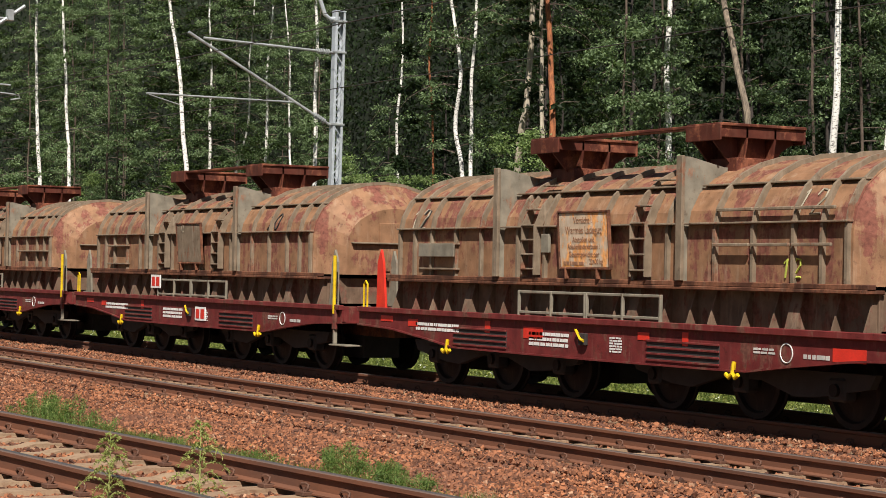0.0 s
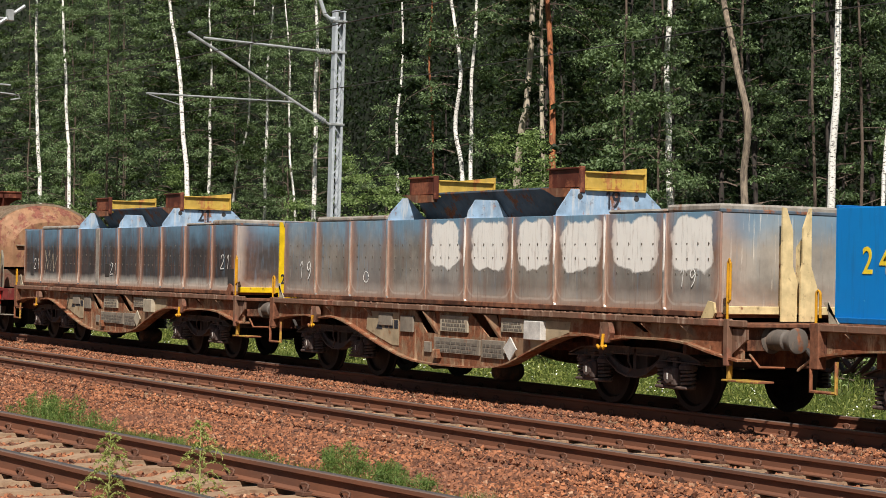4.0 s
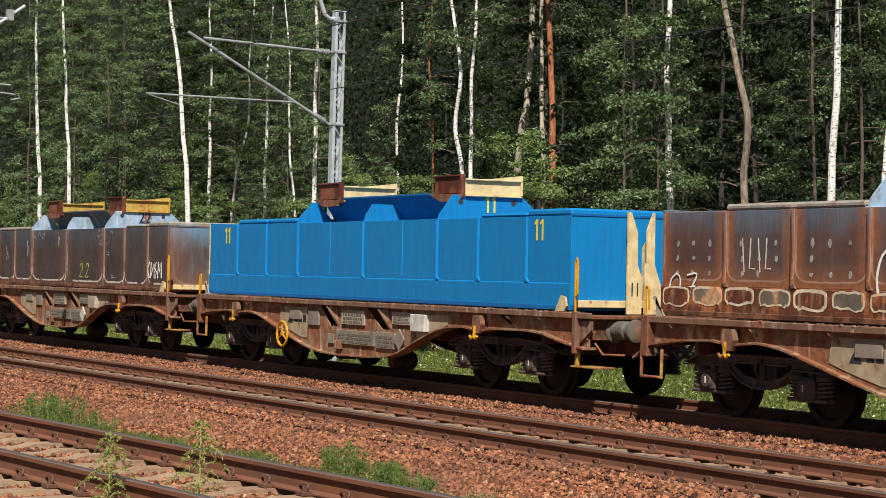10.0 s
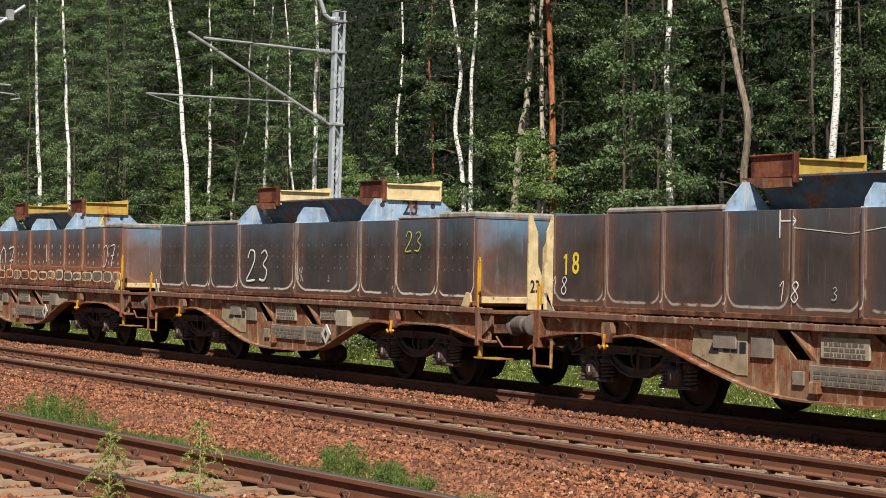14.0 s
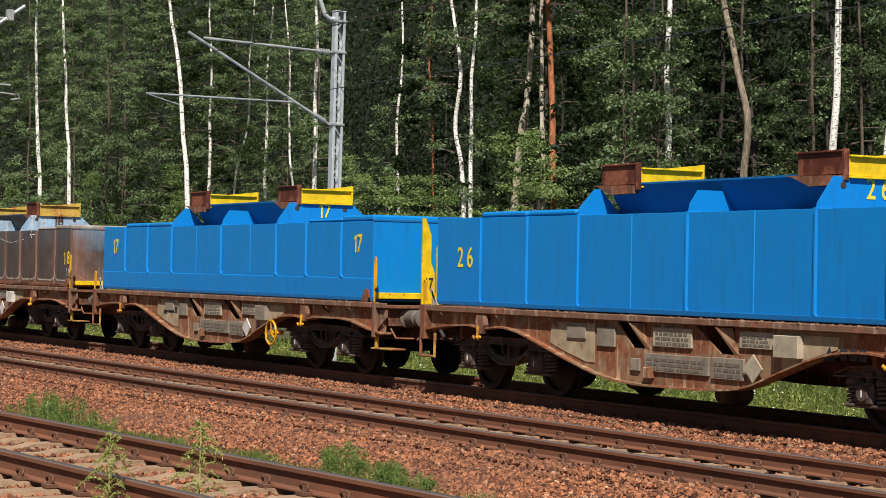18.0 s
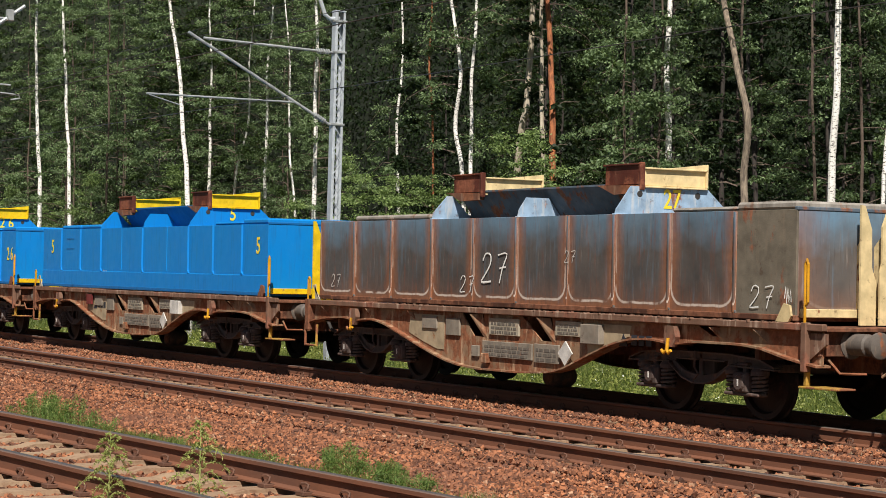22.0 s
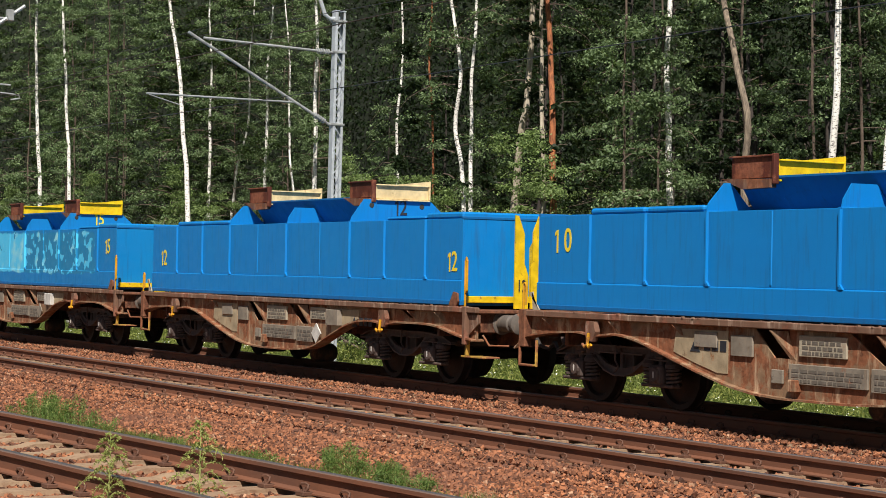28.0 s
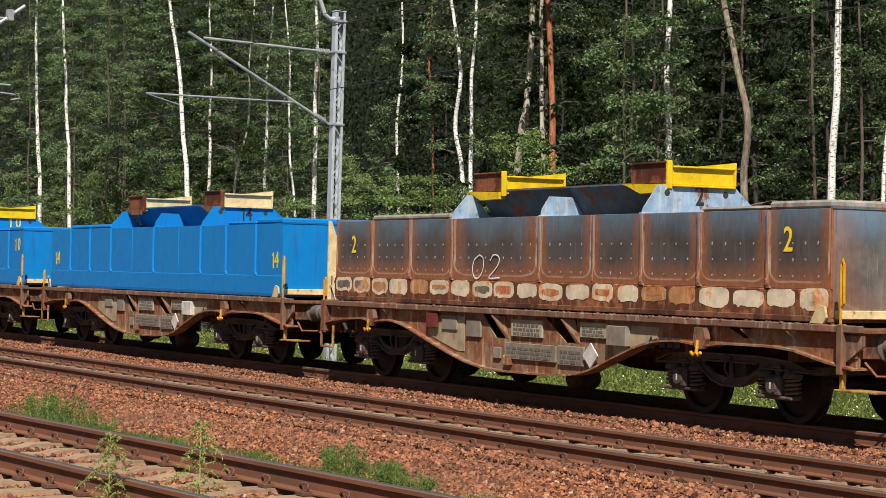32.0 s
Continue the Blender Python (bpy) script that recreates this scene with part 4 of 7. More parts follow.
def feathery_plant(x, y, h, rad, n, seed, name="wild_shrub", mat=None, leaf=0.05):
    """A bushy plant with many fine upright shoots."""
    r = np.random.default_rng(seed)
    z0 = ground_z(x, y)
    t = thing(name, "bright green feathery wild plant growing in the ballast", "plant", "weeds in the ballast", m=pose(x, y, z0))
    for q in range(5):
        st, pts, dirs = Mesh(), [], []
        for i in range(3):
            a, u = r.uniform(0, 6.28), math.sqrt(r.uniform(0, 1)) * rad
            tip = np.array([u * math.cos(a), u * math.sin(a), h * r.uniform(0.55, 1.0) * (1 - 0.4 * u / rad)])
            base = tip * np.array([0.5, 0.5, 0])
            st.tube([tuple(base - [0, 0, 0.05]), tuple((base + tip) / 2 + r.normal(size=3) * 0.02), tuple(tip)], [0.006, 0.004, 0.002], 4)
            m = n * 2 // 15
            s = r.uniform(0.1, 1.0, m)[:, None]
            pts.append(base + (tip - base) * s + r.normal(size=(m, 3)) * 0.06 * (1.15 - s))
            dirs.append(r.normal(size=(m, 3)) * 0.8 + np.array([0, 0, 0.9]))
        v, f = blades(np.concatenate(pts), np.concatenate(dirs), leaf * 0.8, leaf * 0.13, 0.1, seed + q)
        part("stem", st, M_WEED_STEM, t)
        part("foliage", big_mesh("foliage", v, f, mat or M_WEED), None, t)
    return t


def tall_weed(x, y, z0, h, seed):
    """A tall stalk with arching side shoots full of small narrow leaves."""
    r = np.random.default_rng(seed)
    t = thing("tall_weed", "tall yellow-green weed with arching leafy side shoots", "plant", "weeds in the ballast", m=pose(x, y, z0))
    line = [(0.03 * math.sin(3 * q + seed) * q, 0.02 * q, h * q) for q in np.linspace(0, 1, 8)]
    part("stalk", Mesh().tube(line, [0.008 * (1 - 0.8 * q) for q in np.linspace(0, 1, 8)], 5), M_WEED_STEM, t)
    for i in range(26):
        q = 0.06 + 0.93 * i / 26
        a = i * 2.4
        reach = (0.30 * (1 - q) + 0.03) * r.uniform(0.7, 1.25) if q > 0.35 else 0.22 * r.uniform(0.6, 1.2)
        b = np.array([0.03 * math.sin(3 * q + seed) * q, 0.02 * q, h * q])
        d = np.array([math.cos(a), math.sin(a), 0])
        pts = [b + d * reach * u + np.array([0, 0, reach * (1.25 * u - 1.35 * u * u)]) for u in np.linspace(0, 1, 5)]
        k = Mesh().tube([tuple(p) for p in pts], [0.0035, 0.003, 0.0025, 0.002, 0.0015], 4)
        sh = part("side_shoot", k, M_WEED_STEM, t)
        m = 60
        u = r.uniform(0.05, 1, m)
        c = np.stack([np.interp(u, np.linspace(0, 1, 5), [p[j] for p in pts]) for j in range(3)], 1)
        v, f = blades(c, r.normal(size=(m, 3)) * 0.7 + d * 0.8 + np.array([0, 0, 0.3]), 0.028, 0.008, 0.2, seed * 31 + i)
        part("foliage", big_mesh("foliage", v, f, M_WEED_PALE), None, sh)
    return t


M_WEED = leaf_material("weed_green", (0.06, 0.13, 0.025), (0.24, 0.34, 0.09), 0.4)
M_WEED_PALE = leaf_material("weed_pale", (0.26, 0.31, 0.07), (0.50, 0.52, 0.18), 0.4)
M_WEED_STEM = bark("weed_stem", (0.22, 0.26, 0.07), (0.36, 0.38, 0.13))
M_DRY = leaf_material("dry_stalks", (0.22, 0.13, 0.07), (0.42, 0.30, 0.17), 0.2)
grass_strip("verge_grass", [(-75, -45, 18.9, 25, 12000), (-45, -22, 18.8, 24.5, 20000), (-45, -26, 24, 29, 8000)], 0.42, 0.024, "tall sunlit green grass on the verge behind the track", 3)
grass_strip("ballast_grass", [(-21.5, -14, 7.05, 7.5, 1600), (-14.6, -12.2, 7.7, 8.9, 700), (-20, -17, 7.1, 7.6, 900)], 0.16, 0.006, "thin pale grass growing along the near rail", 4)
def verge_herbs():
    """Leafy herbs with small white flowers among the grass behind the train."""
    r = np.random.default_rng(21)
    n = 2600
    c = np.stack([r.uniform(-62, -22, n), 18.9 + 6 * r.uniform(0, 1, n) ** 1.3], 1)
    z = np.array([ground_z(a, b) for a, b in c])
    h = r.uniform(0.15, 0.5, n)
    p = np.repeat(np.stack([c[:, 0], c[:, 1], z], 1), 14, 0) + r.normal(size=(n * 14, 3)) * np.array([0.11, 0.11, 0])
    p[:, 2] += np.repeat(h, 14) * r.uniform(0.1, 1, n * 14)
    v, f = blades(p, r.normal(size=(n * 14, 3)) + np.array([0.3, -0.3, 1.0]), 0.11, 0.03, 0.2, 22)
    tagged(new("verge_herbs", big_mesh("verge_herbs", v, f, M_HERB)), "sunlit leafy herbs on the verge behind the track", "herbs", kind="stuff")
    q = np.repeat(p[::120], 3, 0) + r.normal(size=(len(p[::120]) * 3, 3)) * 0.02 + np.array([0, 0, 0.12])
    v, f = blades(q, r.normal(size=q.shape), 0.035, 0.03, 0.0, 23)
    tagged(new("white_flowers", big_mesh("white_flowers", v, f, M_FLOWER)), "tiny white wild flowers on the verge", "flowers", kind="stuff")


M_HERB = leaf_material("verge_herb_leaves", (0.17, 0.22, 0.04), (0.46, 0.46, 0.14), 0.4)
M_FLOWER = plain("white_petals", (0.8, 0.8, 0.74), 0.7, bump=0)
verge_herbs()
for i, (x, y, h, rad, n) in enumerate(((-15.35, 7.75, 0.46, 0.24, 1900), (-14.95, 7.9, 0.32, 0.28, 1700), (-14.45, 7.95, 0.22, 0.26, 900), (-22.75, 7.45, 0.50, 0.32, 1700), (-22.3, 7.45, 0.46, 0.30, 1200), (-21.55, 7.5, 0.42, 0.34, 1700), (-20.7, 7.5, 0.28, 0.28, 900),
                                          (-17.35, 7.75, 0.17, 0.12, 400), (-17.0, 7.75, 0.16, 0.14, 400), (-19.3, 7.55, 0.15, 0.12, 300), (-18.6, 7.55, 0.14, 0.10, 260))):
    feathery_plant(x, y, h, rad, n, 50 + i)
for i, (x, y, h) in enumerate(((-13.44, 8.0, 0.18), (-13.1, 8.1, 0.12))):
    feathery_plant(x, y, h, 0.14, 300, 80 + i, "dry_plant", M_DRY)
for i, (x, y, h) in enumerate(((-13.14, 8.45, 0.17), (-12.95, 8.75, 0.17), (-13.3, 8.25, 0.14), (-12.8, 8.6, 0.15))):
    feathery_plant(x, y, h, 0.10, 160, 90 + i, "pale_plant", M_WEED_PALE)
tall_weed(-13.42, 4.93, 0.0, 0.55, 1)
tall_weed(-13.2, 5.52, 0.0, 0.64, 2)
# ---- flat wagons ----
WAGON_STEP, BOGIES, AXLE = 14.54, (-4.43, 4.19), 0.92
SIDE = 1.40
WEB = 1.30  # the side sill's web: distance from the middle line


def belly(x):
    """Lower edge of the fish-bellied side sill, drawn down at the lashing brackets."""
    dip = 0.05 * max(0.0, 1 - abs(x - (4.0 if x > 0 else -4.66)) / 0.36)
    keys = [(-6.5, 0.80), (-6.2, 0.87), (-5.6, 0.93), (-4.9, 0.955), (-4.1, 0.945), (-3.75, 0.91), (-3.41, 0.83), (-2.95, 0.71), (-2.45, 0.58), (-1.75, 0.42), (-1.26, 0.355), (-0.74, 0.33), (0.4, 0.335), (1.1, 0.37),
            (1.48, 0.43), (1.82, 0.545), (2.17, 0.665), (2.51, 0.775), (2.83, 0.86), (3.07, 0.90), (3.4, 0.915), (5.3, 0.925), (5.71, 0.90), (6.24, 0.795), (6.8, 0.72)]
    for (a, za), (b, zb) in zip(keys, keys[1:]):
        if x <= b:
            return za + (zb - za) * (x - a) / (b - a) - dip
    return 0.72


def wheelset(parent, x, spoke=True):
    """Axle and two wheels, turned in one piece about the axle."""
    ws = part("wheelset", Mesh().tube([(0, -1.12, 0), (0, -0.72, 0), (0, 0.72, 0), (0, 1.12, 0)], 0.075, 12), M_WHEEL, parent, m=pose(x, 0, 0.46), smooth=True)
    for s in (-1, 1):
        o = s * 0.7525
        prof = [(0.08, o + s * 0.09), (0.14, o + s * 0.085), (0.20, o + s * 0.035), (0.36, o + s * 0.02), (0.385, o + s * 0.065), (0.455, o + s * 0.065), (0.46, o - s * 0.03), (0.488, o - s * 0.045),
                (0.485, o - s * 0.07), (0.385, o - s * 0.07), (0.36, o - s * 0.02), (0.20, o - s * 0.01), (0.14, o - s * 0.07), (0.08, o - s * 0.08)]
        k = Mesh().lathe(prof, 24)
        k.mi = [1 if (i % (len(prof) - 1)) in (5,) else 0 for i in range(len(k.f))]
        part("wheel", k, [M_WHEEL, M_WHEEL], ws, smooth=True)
    return ws


def coil(cx, cy, z0, z1, r, wire, turns):
    n = int(turns * 8)
    return [(cx + r * math.cos(2 * math.pi * i / 8), cy + r * math.sin(2 * math.pi * i / 8), z0 + (z1 - z0) * i / n) for i in range(n + 1)]


def bogie(parent, x):
    """A two-axle freight bogie with slender welded side frames, coil springs and axle boxes."""
    f = Mesh()
    f.box(-0.16, 0.16, -1.0, 1.0, 0.50, 0.76)
    fr = part("bogie_frame", f, M_BOGIE, parent, m=pose(x, 0, 0))
    for q in (-1.42, 1.42):
        part("headstock", Mesh().box(q - 0.03, q + 0.03, -1.0, 1.0, 0.60, 0.70), M_BOGIE, fr)
    for s in (-1, 1):
        y = s * 1.06
        k = Mesh()
        # webs over the springs and round the two openings in the middle
        for e in (-1, 1):
            k.prism([(e * 1.46, 0.66), (e * 1.20, 0.74), (e * 0.58, 0.775), (e * 0.52, 0.66), (e * 1.46, 0.635)], y - 0.015, y + 0.015)
            k.prism([(e * 0.74, 0.70), (e * 0.56, 0.66), (e * 0.34, 0.545), (e * 0.12, 0.505), (0.0, 0.50), (0.0, 0.40), (e * 0.12, 0.405), (e * 0.34, 0.46), (e * 0.66, 0.65)], y - 0.025, y + 0.025)
        k.prism([(-0.035, 0.46), (0.035, 0.46), (0.02, 0.775), (-0.02, 0.775)], y - 0.02, y + 0.02)
        k.box(-0.58, 0.58, y - 0.02, y + 0.02, 0.70, 0.775)
        part("side_frame", k, M_BOGIE, fr)
        # flanges: the top chord, the lower bow and the rim over each spring pair
        rim = Mesh()
        for pts, w in (([(-1.48, 0.655), (-1.20, 0.742), (-0.60, 0.78), (0.60, 0.78), (1.20, 0.742), (1.48, 0.655)], 0.075), ([(-0.66, 0.655), (-0.34, 0.46), (-0.12, 0.402), (0.12, 0.402), (0.34, 0.46), (0.66, 0.655)], 0.075),
                       ([(-1.50, 0.63), (-0.60, 0.65)], 0.08), ([(0.60, 0.65), (1.50, 0.63)], 0.08), ([(-0.50, 0.69), (-0.06, 0.69)], 0.045), ([(0.06, 0.69), (0.50, 0.69)], 0.045)):
            for (ax, az), (bx, bz) in zip(pts, pts[1:]):
                rim.prism([(ax, az - 0.009), (bx, bz - 0.009), (bx, bz + 0.009), (ax, az + 0.009)], y - w, y + w)
        part("frame_flange", rim, M_FLANGE, fr)
        part("brake_lever", Mesh().tube([(-0.02, s * 1.16, 0.80), (-0.03, s * 1.16, 0.60), (0.05, s * 1.16, 0.52), (-0.06, s * 1.15, 0.44)], 0.014, 5), M_BOGIE, fr)
        for a in (-AXLE, AXLE):
            e = Mesh()
            oy = s * 1.09
            e.box(a - 0.15, a + 0.15, oy - 0.11, oy + 0.10, 0.33, 0.58, 0.03)
            e.box(a - 0.34, a + 0.34, oy - 0.09, oy + 0.07, 0.30, 0.345, 0.015)
            for q in (-1, 1):
                e.prism([(a + q * 0.14, 0.56), (a + q * 0.33, 0.50), (a + q * 0.33, 0.46), (a + q * 0.14, 0.40)], oy - 0.02, oy + 0.02)
            e.lathe([(0.0, s * 1.225), (0.085, s * 1.225), (0.105, s * 1.20), (0.105, s * 1.12)], 14, (a, 0, 0.46))
            e.tube([(a, oy, 0.56), (a, oy, 0.70)], 0.045, 8)
            e.box(a - 0.075, a + 0.075, oy - 0.05, oy + 0.06, 0.66, 0.695, 0.008)
            part("axle_box", e, M_BOGIE, fr, smooth=False)
            p = Mesh().box(a - 0.012, a + 0.012, s * 1.226 - 0.004, s * 1.226 + 0.004, 0.42, 0.50, 0.001)
            part("axle_box_mark", p, M_WHITE_WORN, fr)
            for q in (-0.245, 0.245):
                sp = Mesh().tube(coil(a + q, oy - s * 0.01, 0.34, 0.56, 0.085, 0.02, 4.6), 0.021, 5)
                part("coil_spring", sp, M_SPRING, fr, smooth=True)
                part("spring_cap", Mesh().lathe([(0.0, 0.64), (0.085, 0.64), (0.115, 0.60), (0.115, 0.55), (0.0, 0.55)], 12, (a + q, oy - s * 0.01, 0), "z"), M_BOGIE, fr, smooth=True)
    return fr


def buffer(parent, sx, y):
    k = Mesh()
    k.lathe([(0.0, 6.72), (0.17, 6.72), (0.17, 6.75), (0.125, 6.77), (0.125, 7.03), (0.10, 7.05), (0.10, 7.17), (0.06, 7.17)], 20, (0, y, 0.98), "x")
    k.v = [(sx * a, b, c) for a, b, c in k.v]
    b = part("buffer", k, M_BUFFER, parent, smooth=True)
    h = Mesh().lathe([(0.0, 7.25), (0.10, 7.245), (0.15, 7.225), (0.155, 7.19), (0.09, 7.17)], 20, (0, y, 0.98), "x")
    h.v = [(sx * a, b_, c) for a, b_, c in h.v]
    part("buffer_head", h, M_BUFFER, b, smooth=True)
    return b


def side_sill(parent, s, material=None, bits=True):
    """Fish-bellied web with its bottom flange, on one side of a wagon."""
    xs = [i * 0.2 - 6.45 for i in range(66)] + [6.75]
    k = Mesh()
    y = s * WEB
    top = [(6.75, 1.12), (4.86, 1.12), (4.86, 1.0), (4.72, 1.0), (4.42, 1.12), (1.12, 1.12), (1.17, 0.79), (0.86, 0.79), (0.34, 1.12), (-0.72, 1.12), (-0.66, 0.79), (-0.98, 0.79), (-1.34, 1.12), (-6.45, 1.12)]  # notched beside the gussets: the dark gaps imitate the gussets' cast shadows
    prof = [(x, belly(x)) for x in xs] + top
    k.prism(prof, y - 0.012, y + 0.012)
    sill = part("side_sill", k, material or M_SILL, parent)
    fl = Mesh()
    vs, fs = [], []
    for x in xs:
        z = belly(x)
        vs += [(x, y - 0.11, z - 0.012), (x, y + 0.11, z - 0.012), (x, y + 0.11, z + 0.012), (x, y - 0.11, z + 0.012)]
    for i in range(len(xs) - 1):
        for j in range(4):
            fs.append((4 * i + j, 4 * i + (j + 1) % 4, 4 * i + 4 + (j + 1) % 4, 4 * i + 4 + j))
    fs += [(0, 1, 2, 3), (len(vs) - 1, len(vs) - 2, len(vs) - 3, len(vs) - 4)]
    fl.add(vs, fs)
    part("sill_flange", fl, material or M_SILL, sill)
    return sill


M_FLANGE = rusty("flange_grime", (0.12, 0.085, 0.07), rust=(0.08, 0.045, 0.03), amount=0.4, dust=(0.2, 0.15, 0.12), dusty=0.6, runs=0.1)
M_TAN = rusty("tan_paint", (0.40, 0.31, 0.20), rust=(0.22, 0.10, 0.045), amount=0.30, dust=(0.55, 0.44, 0.30), dusty=0.5, runs=0.5)
M_SHELF = rusty("shelf_rust", (0.17, 0.075, 0.045), amount=0.5, dust=(0.4, 0.28, 0.18), dusty=0.4)
M_STIRRUP = rusty("rusted_yellow", (0.45, 0.27, 0.05), amount=0.6)
GUSSETS = (-5.9, -4.3, -2.9, -0.97, 0.85, 4.75, 5.6)


def flat_wagon():
    """A four-axle heavy flat wagon with fish-bellied sills, built once."""
    w = thing("flat_wagon", "rusty brown four-axle flat wagon under a steel coil box", "wagon", "wagons of the goods train")
    d = Mesh()
    d.box(-6.5, 6.85, -1.33, 1.33, 1.12, 1.17)
    d.box(-6.4, 6.6, -0.3, 0.3, 0.62, 1.12)
    for x in (-5.5, -3.5, -1.6, 0.4, 1.8, 3.5, 5.5):
        d.box(x - 0.04, x + 0.04, -1.25, 1.25, 0.75, 1.12)
    part("deck", d, M_RUST, w)
    for s in (-1, 1):
        sill = side_sill(w, s)
        part("deck_edge", Mesh().box(-6.5, 6.85, s * 1.33, s * SIDE, 1.125, 1.208, 0.01), M_DECK, w)
        for x in GUSSETS:
            g = Mesh()
            low = 0.78 if -2.2 < x < 2.2 else 0.97
            out, web, lean = s * 1.395, s * (WEB + 0.012), 0.30 if low < 0.9 else 0.14
            # a plate that leans from the deck's edge back to the web
            g.add([(x, out, 1.11), (x + lean * 0.75, web, 1.11), (x + lean * 1.25, web, low), (x + lean, web, low), (x - 0.014, out, 1.11), (x + lean * 0.75 - 0.014, web, 1.11), (x + lean * 1.25 - 0.014, web, low), (x + lean - 0.014, web, low)],
                  [(0, 1, 2, 3), (7, 6, 5, 4), (0, 4, 5, 1), (2, 6, 7, 3), (0, 3, 7, 4), (1, 5, 6, 2)])
            part("gusset", g, M_SILL, w)
        for x in (-4.66, 4.0):
            h = Mesh()
            h.prism([(x - 0.09, 1.10), (x + 0.09, 1.10), (x + 0.13, 0.97), (x + 0.07, 0.84), (x - 0.07, 0.84), (x - 0.11, 0.97)], s * 1.36, s * 1.44)
            b = part("lashing_bracket", h, M_DECK, w)
            hk = Mesh().tube([(x, s * 1.455, 0.95), (x, s * 1.47, 0.80), (x - 0.05, s * 1.48, 0.765), (x - 0.10, s * 1.48, 0.80)], 0.022, 6)
            hk.tube([(x, s * 1.47, 0.80), (x + 0.05, s * 1.48, 0.765), (x + 0.10, s * 1.48, 0.80)], 0.022, 6)
            part("lashing_hook", hk, M_ORANGE, b)
        # data panels on the sill
        for x0, x1, z0, z1, mat in ((-1.77, -1.36, 0.78, 1.03, M_PANEL), (-1.0, -0.80, 0.50, 0.66, M_PANEL), (-0.51, 0.30, 0.83, 1.07, M_BOARD), (-0.69, 0.65, 0.51, 0.74, M_PANEL),
                                    (0.71, 1.34, 0.49, 0.75, M_PANEL), (1.25, 1.88, 0.88, 1.08, M_BOARD), (-2.5, -2.05, 0.86, 1.05, M_PANEL)):
            p = part("data_panel", Mesh().box(x0, x1, s * (WEB + 0.012), s * (WEB + 0.045), z0, z1, 0.006), mat, w)
            if x1 - x0 > 0.6:
                bars(p, x0 + 0.06, x1 - 0.06, z0 + 0.03, z1 - 0.03, s * (WEB + 0.047), 3, M_INK, int(x0 * 100) + 300)
        for prof in ([(2.02, 0.66), (2.30, 0.74), (2.62, 0.84), (2.98, 0.93), (3.02, 1.07), (1.98, 1.07)], [(-2.05, 0.56), (-2.50, 0.66), (-2.95, 0.78), (-2.90, 1.07), (-1.85, 1.07), (-1.85, 0.56)]):
            part("name_plate", Mesh().prism(prof, s * (WEB + 0.014), s * (WEB + 0.022)), M_TAN, w, "tan painted plate with rust")
        part("valve_box", Mesh().box(-0.64, -0.50, s * WEB, s * 1.40, 0.42, 0.56), M_SILL, w)
    for sx in (-1, 1):
        e = Mesh()
        sh = 0.0 if sx > 0 else 0.33
        e.box(sx * 6.62 + sh, sx * 6.74 + sh, -1.33, 1.33, 0.84, 1.14)
        part("end_beam", e, M_RUST, w)
        for y in (-0.875, 0.875):
            buffer(w, sx, y).location.x = sh
        c = Mesh().box(sx * 6.74, sx * 7.0, -0.07, 0.07, 0.95, 1.1)
        c.tube([(sx * 7.0, 0, 1.03), (sx * 7.14, 0, 1.02), (sx * 7.2, 0, 0.94), (sx * 7.12, 0, 0.86)], 0.05, 8)
        c.tube([(sx * 6.9, 0, 0.95), (sx * 7.05, 0, 0.72), (sx * 7.2, 0, 0.62)], 0.035, 6)
        part("draw_hook", c, M_BOGIE, w)
        part("brake_hose", Mesh().tube([(sx * 6.75, -0.35, 0.86), (sx * 6.98, -0.36, 0.66), (sx * 7.15, -0.32, 0.62), (sx * 7.26, -0.3, 0.72)], 0.028, 7), M_DARK, w)
        k = Mesh().tube([(sx * 6.70, -1.18, 0.80), (sx * 6.92, -1.2, 0.66), (sx * 7.14, -1.0, 0.66)], 0.016, 6)
        part("coupler_bar", k, M_SILL, w)
    # the end at +x: corner post, handrail and shunter's step
    for s in (-1, 1):
        p = Mesh().box(6.49, 6.58, s * 1.34, s * 1.42, 0.66, 1.22)
        p.prism([(6.58, 0.80), (6.58, 1.10), (6.86, 1.10), (6.86, 0.98)], s * 1.32, s * 1.35)
        part("corner_post", p, M_DECK, w)
        part("handrail", Mesh().tube([(6.54, s * 1.40, 1.0), (6.54, s * 1.40, 1.88), (6.565, s * 1.40, 1.93), (6.59, s * 1.40, 1.88), (6.59, s * 1.40, 1.45), (6.56, s * 1.40, 1.42)], 0.017, 8), M_ORANGE, w, "yellow painted handrail")
        st = Mesh().box(6.48, 6.54, s * 1.30, s * 1.36, 0.50, 0.80)
        st.box(6.44, 7.10, s * 1.12, s * 1.40, 0.475, 0.50)
        part("step", st, M_STIRRUP, w)
        # the end at -x: stirrup
        q = Mesh().box(-6.46, -6.31, s * 1.30, s * 1.42, 0.70, 1.22)
        part("corner_post", q, M_RUST, w)
        loop = [(-6.45, s * 1.40, 0.80), (-6.45, s * 1.40, 0.45), (-6.02, s * 1.40, 0.45), (-6.02, s * 1.40, 0.80)]
        part("stirrup", Mesh().tube(loop, 0.024, 6), M_STIRRUP, w, "rusty yellow foot stirrup")
        u = [(-6.38, s * 1.40, 1.10), (-6.38, s * 1.40, 1.54), (-6.37, s * 1.40, 1.57), (-6.345, s * 1.40, 1.585), (-6.32, s * 1.40, 1.57), (-6.31, s * 1.40, 1.54), (-6.31, s * 1.40, 1.28)]
        part("grab_handle", Mesh().tube(u, 0.016, 6), M_ORANGE, w)
    r, k = random.Random(3), Mesh()
